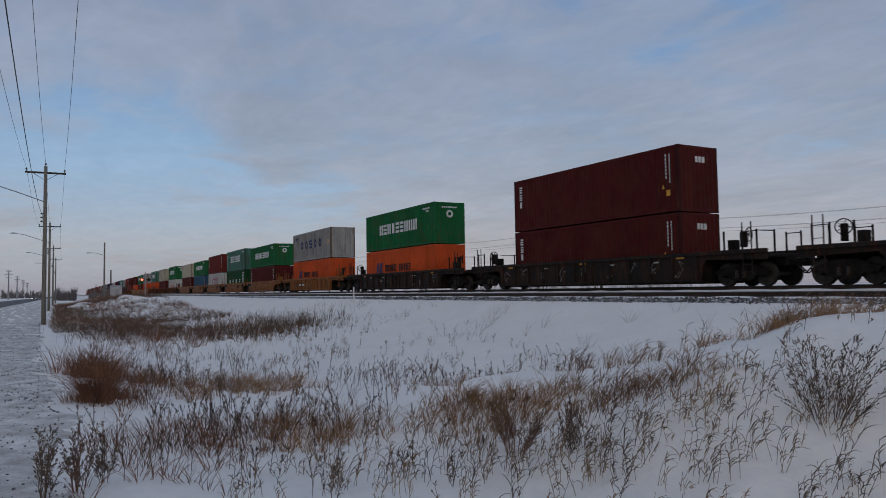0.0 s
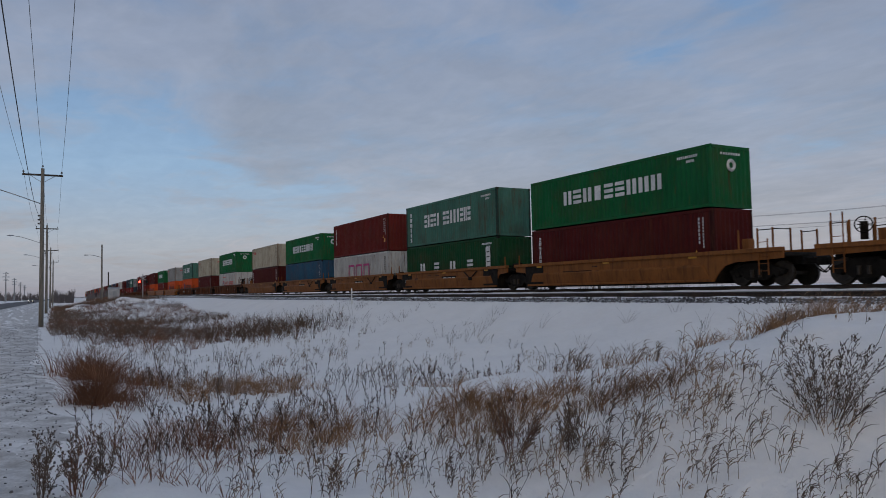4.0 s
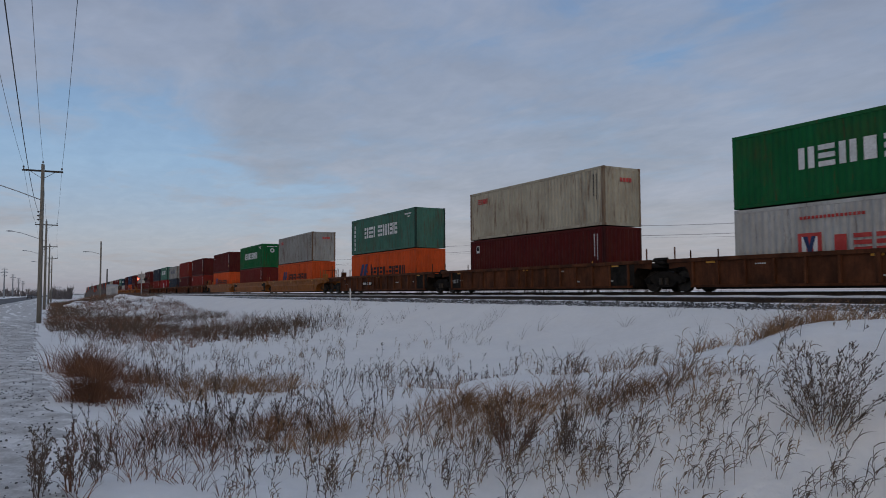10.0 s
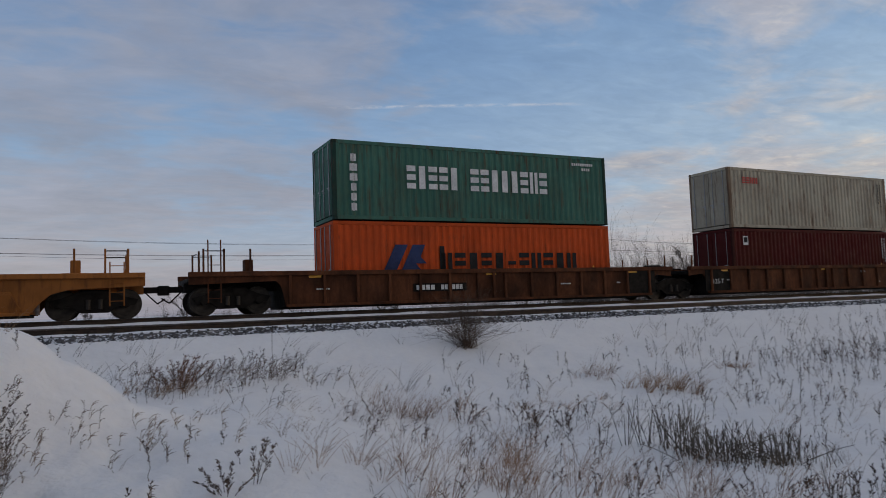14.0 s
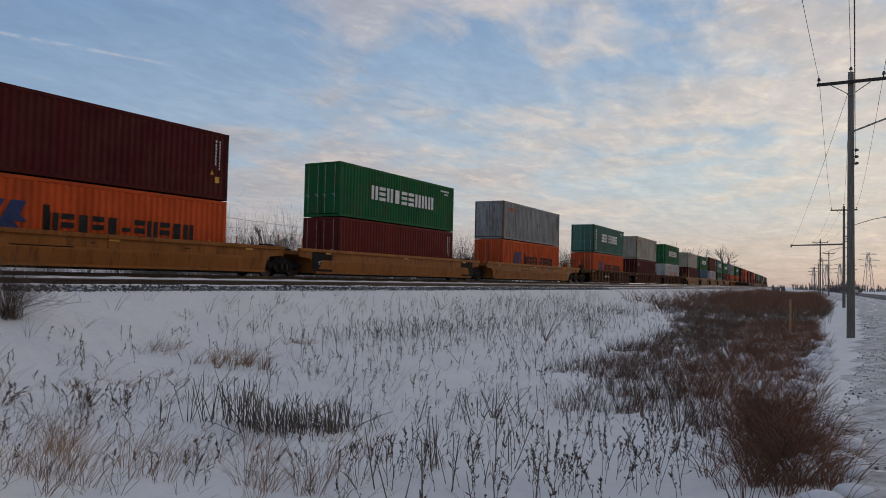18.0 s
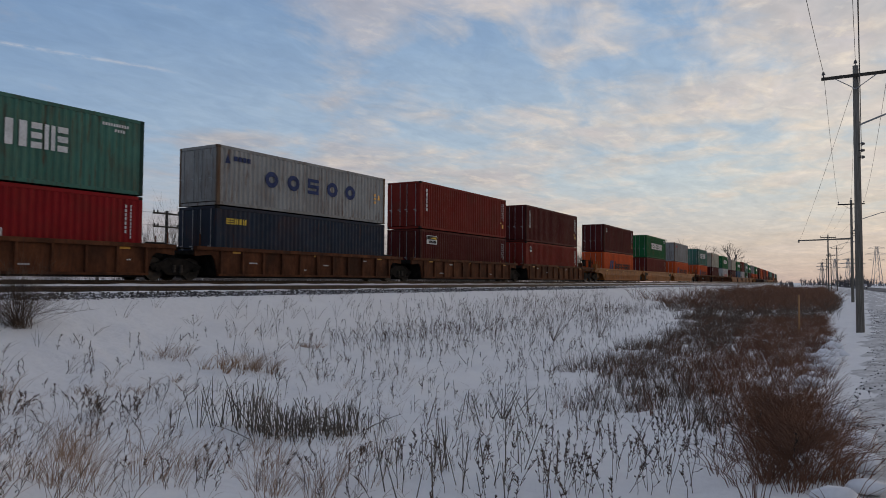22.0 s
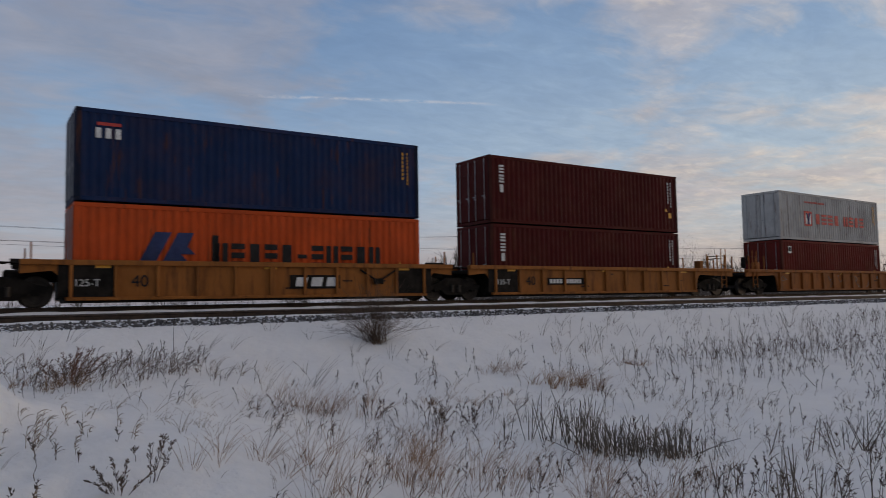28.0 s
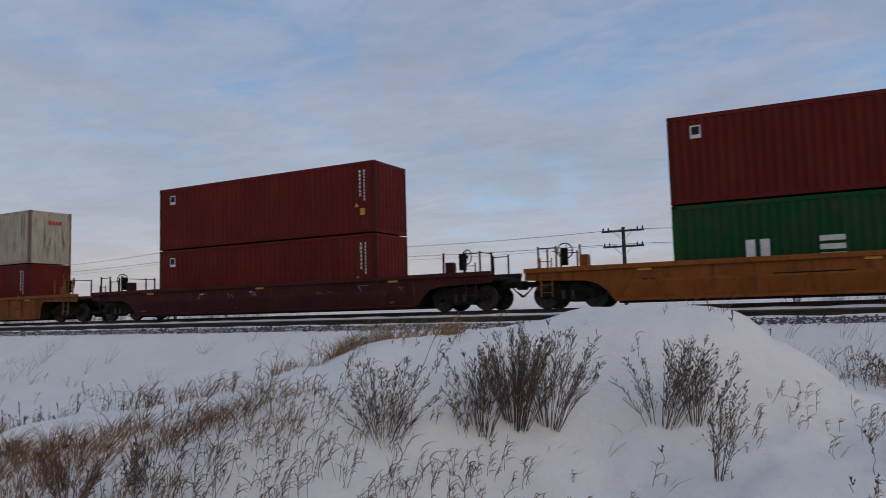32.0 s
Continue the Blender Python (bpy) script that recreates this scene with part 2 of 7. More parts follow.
ASPHALT = material("salted_asphalt", ((0.07, 0.07, 0.075), (0.16, 0.16, 0.17)), scale=0.4, rough=0.85, fine=0.4, bump=0.004, bump_scale=60)
SLUSH = material("trodden_snow", ((0.50, 0.48, 0.46), (0.86, 0.85, 0.84)), scale=2.2, rough=0.85, bump=0.05, bump_scale=9, fine=0.4, spec=0.2)
WOOD = material("weathered_pole_wood", ((0.13, 0.12, 0.10), (0.24, 0.22, 0.19)), scale=3, rough=0.85, stretch=(10, 10, 0.5), fine=0.4, bump=0.006, bump_scale=22)
WOOD_DARK = material("tarred_pole_wood", ((0.03, 0.026, 0.022), (0.065, 0.055, 0.045)), scale=3, rough=0.85, stretch=(10, 10, 0.5), fine=0.4)
STEEL = material("galvanised_steel", ((0.30, 0.31, 0.32), (0.42, 0.43, 0.44)), scale=6, rough=0.5, metal=0.7)
BLACK = material("grimy_black_steel", ((0.008, 0.007, 0.006), (0.024, 0.020, 0.017)), scale=3, rough=0.8, fine=0.4, vary=0.2, spec=0.15)
WHEEL = material("worn_wheel_steel", ((0.03, 0.024, 0.02), (0.06, 0.05, 0.04)), scale=5, rough=0.6, metal=0.4, fine=0.4)
GLASS_INS = material("glazed_insulator", ((0.05, 0.05, 0.05), (0.09, 0.08, 0.08)), scale=5, rough=0.25)
WIRE = material("dull_wire", ((0.02, 0.02, 0.022), (0.04, 0.04, 0.042)), scale=5, rough=0.7)
REED = material("weathered_reed", ((0.085, 0.07, 0.055), (0.21, 0.175, 0.135)), scale=1.6, rough=0.85, fine=0.3)
STRAW = material("dry_straw_grass", ((0.13, 0.088, 0.055), (0.33, 0.225, 0.135)), scale=1.2, rough=0.8, fine=0.3)
PALE = material("pale_tan_grass", ((0.23, 0.125, 0.07), (0.42, 0.26, 0.155)), scale=1.2, rough=0.8, fine=0.3)
TAN = material("tan_tuft_grass", ((0.21, 0.115, 0.058), (0.37, 0.215, 0.105)), scale=1.2, rough=0.8, fine=0.3)
WEED = material("dead_weed_stalk", ((0.060, 0.040, 0.028), (0.16, 0.105, 0.068)), scale=1.4, rough=0.85, fine=0.3)
SEED = material("dark_seed_head", ((0.034, 0.021, 0.014), (0.10, 0.062, 0.040)), scale=2.5, rough=0.9, fine=0.3)
BUSHY = material("grey_brown_mugwort", ((0.065, 0.046, 0.034), (0.165, 0.115, 0.082)), scale=2.0, rough=0.9, fine=0.3)
RUSSET = material("russet_dead_grass", ((0.10, 0.046, 0.027), (0.27, 0.13, 0.073)), scale=1.2, rough=0.9, fine=0.35)
BARK = material("bare_twig_bark", ((0.07, 0.058, 0.05), (0.15, 0.13, 0.115)), scale=2, rough=0.9)
# paler and greyer than BARK: distance haze is mixed into the colour
FARWOOD = material("far_wood_in_haze", ((0.11, 0.10, 0.105), (0.18, 0.165, 0.17)), scale=0.05, rough=1.0)
ORANGE = material("orange_marker_plastic", ((0.40, 0.20, 0.08), (0.50, 0.27, 0.12)), scale=4, rough=0.6)
WHITE = material("chalky_white_paint", ((0.62, 0.62, 0.62), (0.78, 0.78, 0.77)), scale=2.5, rough=0.65, fine=0.3)
HOUSE = material("pale_cladding", ((0.35, 0.35, 0.36), (0.5, 0.5, 0.5)), scale=1, rough=0.7)

MK = {
    "white": material("white_lettering", ((0.58, 0.60, 0.60), (0.76, 0.77, 0.77)), scale=1.6, rough=0.6, fine=0.35),
    "scrawl": material("faded_spray_paint", ((0.10, 0.10, 0.10), (0.26, 0.26, 0.26)), scale=3, rough=0.6),
    "black": material("black_lettering", ((0.008, 0.008, 0.009), (0.016, 0.016, 0.018)), scale=3, rough=0.92),
    "navy": material("navy_lettering", ((0.014, 0.025, 0.085), (0.028, 0.05, 0.15)), scale=3, rough=0.85),
    "red": material("red_lettering", ((0.42, 0.03, 0.025), (0.55, 0.06, 0.05)), scale=3, rough=0.6),
    "magenta": material("magenta_lettering", ((0.40, 0.02, 0.14), (0.50, 0.035, 0.19)), scale=3, rough=0.6),
    "yellow": material("yellow_lettering", ((0.62, 0.42, 0.03), (0.72, 0.50, 0.05)), scale=3, rough=0.6),
    "amber": material("amber_reflector", ((0.60, 0.28, 0.02), (0.75, 0.36, 0.03)), scale=3, rough=0.4),
}
CP = {
    "maroon": paint("maroon_container_paint", (0.082, 0.011, 0.011), 0.15),
    "red": paint("red_brown_container_paint", (0.140, 0.018, 0.015), 0.2),
    "brick": paint("brick_red_container_paint", (0.20, 0.022, 0.016), 0.15),
    "crimson": paint("crimson_container_paint", (0.288, 0.016, 0.020), 0.1),
    "orange": paint("orange_container_paint", (0.60, 0.090, 0.022), 0.18),
    "green": paint("bright_green_container_paint", (0.010, 0.128, 0.044), 0.2),
    "deep_green": paint("deep_green_container_paint", (0.010, 0.068, 0.026), 0.15),
    "sea_green": paint("faded_sea_green_container_paint", (0.074, 0.195, 0.151), 0.5),
    "grey": paint("light_grey_container_paint", (0.32, 0.325, 0.315), 0.5),
    "cream": paint("dirty_cream_container_paint", (0.47, 0.43, 0.335), 0.45),
    "white": paint("off_white_container_paint", (0.528, 0.528, 0.512), 0.3),
    "blue": paint("blue_container_paint", (0.028, 0.092, 0.160), 0.3),
    "navy": paint("navy_blue_container_paint", (0.013, 0.032, 0.096), 0.25),
    "teal": paint("dark_teal_container_paint", (0.010, 0.044, 0.080), 0.15),
    "slate": paint("slate_container_paint", (0.028, 0.040, 0.060), 0.2),
}
KP = {
    "ochre": paint("ochre_yellow_car_paint", (0.36, 0.136, 0.036), 0.55, 0.55),
    "dull_ochre": paint("dull_ochre_car_paint", (0.285, 0.112, 0.034), 0.75, 0.6),
    "rust": material("rust_brown_car_paint", ((0.055, 0.024, 0.014), (0.160, 0.060, 0.028)), scale=1.1, rough=0.75, bump=0.003, bump_scale=9, stretch=(1, 1, 0.6), fine=0.45, vary=0.12, rust=0.7, rust_colour=(0.055, 0.022, 0.013), spec=0.10),
    "tar": paint("black_car_paint", (0.024, 0.021, 0.020), 0.5, 0.65),
    "orange": paint("orange_car_paint", (0.30, 0.098, 0.024), 0.6, 0.55),
    "plum": paint("plum_car_paint", (0.068, 0.018, 0.019), 0.3, 0.6),
}
POSTS = {
    "cream": paint("rusted_cream_post_paint", (0.26, 0.20, 0.14), 0.9, 0.7),
    "grey": paint("rusted_grey_post_paint", (0.16, 0.115, 0.08), 0.9, 0.7),
    "white": CP["white"],
    "green": CP["green"],
    "orange": CP["orange"],
    "sea_green": paint("grimy_green_post_paint", (0.020, 0.055, 0.046), 0.6, 0.7),
    "maroon": paint("grimy_maroon_post_paint", (0.045, 0.010, 0.010), 0.4, 0.7),
    "navy": paint("grimy_navy_post_paint", (0.008, 0.015, 0.035), 0.4, 0.7),
    "teal": paint("grimy_teal_post_paint", (0.008, 0.022, 0.035), 0.4, 0.7),
    "red": paint("grimy_red_post_paint", (0.08, 0.016, 0.012), 0.4, 0.7),
}

# ---- mesh helpers ----


class Shape:
    """Collects boxes, prisms and tubes into one mesh."""

    def __init__(self):
        self.v, self.f, self.pieces = [], [], []

    def add(self, verts, faces):
        n = len(self.v)
        self.pieces.append((n, n + len(verts), len(self.f), len(self.f) + len(faces)))
        self.v += [tuple(p) for p in verts]
        self.f += [tuple(n + i for i in f) for f in faces]
        return self

    def box(self, x0, x1, y0, y1, z0, z1, c=0.0):
        """A box; c chamfers its edges."""
        if c <= 0:
            v = list(product((x0, x1), (y0, y1), (z0, z1)))
            return self.add(v, [(0, 1, 3, 2), (4, 6, 7, 5), (0, 4, 5, 1), (2, 3, 7, 6), (0, 2, 6, 4), (1, 5, 7, 3)])
        bm = bmesh.new()
        bmesh.ops.create_cube(bm, size=1, matrix=Matrix.Translation(((x0 + x1) / 2, (y0 + y1) / 2, (z0 + z1) / 2)) @ Matrix.Diagonal((x1 - x0, y1 - y0, z1 - z0, 1)))
        bmesh.ops.bevel(bm, geom=bm.edges[:], offset=c, segments=1, affect="EDGES")
        bm.verts.index_update()
        self.add([v.co for v in bm.verts], [[v.index for v in f.verts] for f in bm.faces])
        bm.free()
        return self

    def prism(self, outline, y0, y1):
        """An outline in x and z, drawn out along y."""
        n = len(outline)
        v = [(x, y0, z) for x, z in outline] + [(x, y1, z) for x, z in outline]
        f = [tuple(range(n)), tuple(range(2 * n - 1, n - 1, -1))] + [(i, n + i, n + (i + 1) % n, (i + 1) % n) for i in range(n)]
        return self.add(v, f)

    def tube(self, a, b, r0, r1=None, n=6, caps=True):
        a, b, r1 = Vector(a), Vector(b), r0 if r1 is None else r1
        d = (b - a).normalized()
        u = d.orthogonal().normalized()
        w = d.cross(u)
        ring = [(math.cos(2 * math.pi * k / n), math.sin(2 * math.pi * k / n)) for k in range(n)]
        v = [a + (u * c + w * s) * r0 for c, s in ring] + [b + (u * c + w * s) * r1 for c, s in ring]
        f = [(k, (k + 1) % n, n + (k + 1) % n, n + k) for k in range(n)]
        if caps:
            f += [tuple(range(n - 1, -1, -1)), tuple(range(n, 2 * n))]
        return self.add(v, f)

    def ring(self, c, axis, R, r, n=16, m=5):
        """A torus round an axis."""
        d = Vector(axis).normalized()
        u = d.orthogonal().normalized()
        w = d.cross(u)
        v, f = [], []
        for i in range(n):
            a = 2 * math.pi * i / n
            o = u * math.cos(a) + w * math.sin(a)
            for j in range(m):
                b = 2 * math.pi * j / m
                v.append(Vector(c) + o * (R + r * math.cos(b)) + d * (r * math.sin(b)))
        for i, j in product(range(n), range(m)):
            f.append((i * m + j, ((i + 1) % n) * m + j, ((i + 1) % n) * m + (j + 1) % m, i * m + (j + 1) % m))
        return self.add(v, f)

    def mesh(self, name, mat, smooth=False):
        me = bpy.data.meshes.new(name)
        me.from_pydata([tuple(p) for p in self.v], [], self.f)
        me.materials.append(mat)
        if smooth:
            me.shade_smooth()
        return me


MESHES = {}


def shared(key, mat, make, smooth=False):
    """One mesh for all alike parts of one material."""
    k = (key, mat.name)
    if k not in MESHES:
        s = Shape()
        make(s)
        MESHES[k] = s.mesh(str(key[0]) if isinstance(key, tuple) else key, mat, smooth)
    return MESHES[k]


def part(name, mesh, parent, at=None, label=""):
    ob = new(name, mesh)
    ob.parent = parent
    if at is not None:
        ob.matrix_basis = at
    return tagged(ob, label)


def thing(name, at, label, category, group="", kind=""):
    ob = new(name)
    ob.empty_display_size = 0.2
    ob.matrix_basis = at
    return tagged(ob, label, category, group, kind)


def smoothstep(a, b, x):
    t = np.clip((x - a) / (b - a), 0, 1)
    return t * t * (3 - 2 * t)


# ---- the lie of the land ----
TRACK_Y = 25.65                  # middle of the train's track, abreast of the camera
SIDE_Y = 21.40                   # middle of the nearer track


def bend(x):
    """How far road and railway swing away at x: a gentle curve that runs out straight."""
    x = np.asarray(x, float)
    slope, sharp = np.where(x < 0, 0.068, 0.12), np.where(x < 0, 6.53e-4, 5.38e-4)
    a, b = slope ** 2 / (2 * sharp), slope / (2 * sharp)
    return a * (np.sqrt(1 + (x / b) ** 2) - 1)


PROFILE = [(-60, -1.9), (-17, -1.75), (-7, -1.72), (-5, -1.80), (0, -1.80), (1.0, -1.86), (4, -2.2), (8, -2.36), (12, -2.22), (15.5, -1.8), (17.6, -1.2), (18.7, -0.76),
           (19.4, -0.53), (20.0, -0.46), (28.3, -0.48), (31, -1.3), (37, -1.9), (400, -1.9)]
PY, PZ = np.array([p[0] for p in PROFILE], float), np.array([p[1] for p in PROFILE], float)
# the crest of the snow bank before the camera: x, y, height above the ditch
CREST = [(0.5, 11.0, 0.2), (-0.1, 11.1, 1.0), (-0.6, 11.25, 1.78), (-1.4, 11.4, 2.22), (-2.5, 11.5, 2.31), (-3.7, 11.0, 2.12), (-5.2, 9.8, 1.93), (-6.0, 9.1, 1.65), (-6.5, 8.9, 1.42), (-8.8, 8.2, 1.1), (-12, 8.0, 0.4), (-15, 8.0, 0.05)]


STEPS = [(0.75 - 0.11 * k + (0.12 if k % 2 else -0.12), 7.4 + 0.42 * k) if k < 5 else (0.1 + 0.07 * (k - 5) + (0.11 if k % 2 else -0.11), 9.3 + 0.45 * (k - 5)) for k in range(11)] + [(-0.75, 7.55), (-0.55, 8.1), (-1.3, 7.0)]
WAVES = {}


def smooth_noise(x, y, scale, seed):
    """Cheap smooth noise from a few crossed waves."""
    if seed not in WAVES:
        r = np.random.RandomState(seed)
        WAVES[seed] = [(r.uniform(0, 2 * math.pi), r.uniform(0, 6.28)) for k in range(5)]
    out = 0
    for k, (a, ph) in enumerate(WAVES[seed]):
        f = scale * (1.0 + 0.55 * k)
        out = out + np.sin((x * math.cos(a) + y * math.sin(a)) * f + ph + 1.3 * np.sin(f * 0.6 * (x * math.sin(a) - y * math.cos(a)) + ph * 2)) / (1 + 0.5 * k)
    return out / 3


def ground_z(x, y):
    x, y = np.asarray(x, float), np.asarray(y, float)
    yy = y - bend(x)
    z = np.interp(yy, PY, PZ)
    # the side road climbs to the level crossing
    climb = -1.74 + 1.42 * smoothstep(1.8, 10.5, yy)
    z = z + smoothstep(74, 112, -x) * (1 - smoothstep(165, 230, -x)) * np.maximum(climb - z, 0) * (yy < 24)
    best = np.zeros(np.broadcast(x, y).shape)
    for (ax, ay, ah), (bx, by, bh) in zip(CREST, CREST[1:]):
        dx, dy = bx - ax, by - ay
        t = np.clip(((x - ax) * dx + (y - ay) * dy) / (dx * dx + dy * dy), 0, 1)
        px, py = ax + t * dx, ay + t * dy
        d2 = (x - px) ** 2 + (y - py) ** 2
        w = np.where(y < py, 3.1, 1.9) * (1 - 0.42 * smoothstep(-1.8, 0.8, x))
        best = np.maximum(best, (ah + t * (bh - ah)) * np.exp(-(np.sqrt(d2) / w) ** (2.6 - 1.2 * smoothstep(-2.4, 0.2, x))))
    # drifted snow fills the ditch beyond the bank's end in one even slope up to the ballast
    drift = np.minimum((-0.178 + 0.0128 * (y - 8)) * y, -0.85)
    where = smoothstep(-2.4, -0.4, x) * (1 - smoothstep(2.0, 6.5, x)) * smoothstep(4.8, 9.5, y) * (1 - smoothstep(16.2, 17.8, y))
    fill = where * np.maximum(drift - z, 0)
    z = z + (fill ** 4 + best ** 4) ** 0.25
    soft = smoothstep(0.5, 2.5, yy) * (1 - smoothstep(17.3, 18.8, yy))
    z = z + soft * (0.08 * smooth_noise(x, y, 0.9, 3) + 0.045 * smooth_noise(x, y, 2.7, 4) + 0.030 * smooth_noise(x, y, 7.5, 8))
    # a line of footprints up the bank
    for k, (fx, fy) in enumerate(STEPS):
        z = z - 0.10 * np.exp(-(((x - fx) / 0.15) ** 2 + ((y - fy) / 0.19) ** 2))
    shoulder = smoothstep(-6.5, -5, yy) * (1 - smoothstep(0.2, 1.5, yy))
    z = z + shoulder * (0.025 * smooth_noise(x, y, 3.5, 5) + 0.02 * smooth_noise(x, y, 8.0, 6))
    return z


def axis_points(lo, hi, step, far, n):
    """Even steps from lo to hi, then ever longer ones out to far."""
    mid = np.arange(lo, hi + step / 2, step)
    out = np.geomspace(step, far, n)
    return np.concatenate([lo - out[::-1], mid, hi + out])


def sheet(name, xs, ys, zf, mat, smooth=True, bent=False):
    gx, gy = np.meshgrid(xs, ys, indexing="ij")
    if bent:
        gy = gy + bend(gx)
    gz = zf(gx, gy)
    nx, ny = len(xs), len(ys)
    idx = np.arange(nx * ny).reshape(nx, ny)
    faces = np.stack([idx[:-1, :-1], idx[1:, :-1], idx[1:, 1:], idx[:-1, 1:]], -1).reshape(-1, 4)
    me = bpy.data.meshes.new(name)
    me.from_pydata(np.stack([gx, gy, gz], -1).reshape(-1, 3).tolist(), [], faces.tolist())
    me.materials.append(mat)
    if smooth:
        me.shade_smooth()
    return me


def build_ground():
    xs = np.concatenate([axis_points(-34, 40, 0.24, 2600, 60)[:60], np.arange(-34, -11, 0.24), np.arange(-11, 13, 0.11), np.arange(13, 40, 0.24), axis_points(-34, 40, 0.24, 2600, 60)[-60:]])
    ys = np.concatenate([axis_points(-3, 21.5, 0.22, 2600, 46)[:46], np.arange(-3, 3, 0.22), np.arange(3, 13, 0.11), np.arange(13, 21.5, 0.22), axis_points(-3, 21.5, 0.22, 2600, 46)[-46:]])
    tagged(new("ground", sheet("ground", xs, ys, ground_z, SNOW)), "snow-covered ditch and verge with drifted bank", "ground", kind="structure")
    # trodden, salted shoulder on which the poles stand
    xs = axis_points(-60, 70, 0.35, 1500, 30)

    def shoulder(x, y):
        yy = y - bend(x)
        return ground_z(x, y) + 0.012 - 0.07 * smoothstep(0.45, 1.35, yy + 0.5 * smooth_noise(x, y, 0.8, 71) + 0.25 * smooth_noise(x, y, 3.1, 72))

    edge = np.arange(-6.0, 1.56, 0.15)
    tagged(new("shoulder", sheet("shoulder", xs, edge, shoulder, SLUSH, True, True)), "trodden gritty snow on the road shoulder", "shoulder", kind="structure")
    rx = axis_points(-60, 60, 4, 2400, 30)
    road = sheet("road", rx, np.array([-16.5, -13, -9.5, -6.2]), lambda x, y: np.full(x.shape, -1.70), ASPHALT, True, True)
    tagged(new("road", road), "salt-stained asphalt road beside the railway", "road", kind="structure")


def swept(name, xs, y_mid, outline, mat):
    """An outline in y and z carried along the bent line."""
    off = bend(xs)
    rings = np.array(outline, float)
    n = len(rings)
    v = np.zeros((len(xs), n, 3))
    v[:, :, 0] = xs[:, None]
    v[:, :, 1] = y_mid + off[:, None] + rings[None, :, 0]
    v[:, :, 2] = rings[None, :, 1]
    idx = np.arange(len(xs) * n).reshape(len(xs), n)
    f = []
    for j in range(n):
        k = (j + 1) % n
        f += np.stack([idx[:-1, j], idx[:-1, k], idx[1:, k], idx[1:, j]], -1).tolist()
    f += [idx[0, ::-1].tolist(), idx[-1].tolist()]
    me = bpy.data.meshes.new(name)
    me.from_pydata(v.reshape(-1, 3).tolist(), [], f)
    me.materials.append(mat)
    return me


def pebbles(x, y, z, r0, r1, rng):
    """Small irregular stones lying at the places given."""
    n = len(x)
    r, a = rng.uniform(r0, r1, n), rng.uniform(0, 6.28, n)
    ang = a[:, None] + np.arange(3)[None] * 2.1
    px, py = r[:, None] * np.cos(ang) * rng.uniform(0.7, 1.3, (n, 3)), r[:, None] * np.sin(ang) * rng.uniform(0.7, 1.3, (n, 3))
    low = np.stack([x[:, None] + px, y[:, None] + py, np.repeat(z[:, None] - 0.012, 3, 1)], -1)
    top = np.stack([x[:, None] + px * 0.5, y[:, None] + py * 0.5, np.repeat((z + r * rng.uniform(0.5, 1.0, n))[:, None], 3, 1)], -1)
    s = Shape()
    s.v = np.concatenate([low, top], 1).reshape(-1, 3).tolist()
    for k in range(n):
        b = 6 * k
        s.f += [(b, b + 1, b + 4, b + 3), (b + 1, b + 2, b + 5, b + 4), (b + 2, b, b + 3, b + 5), (b + 3, b + 4, b + 5)]
    return s


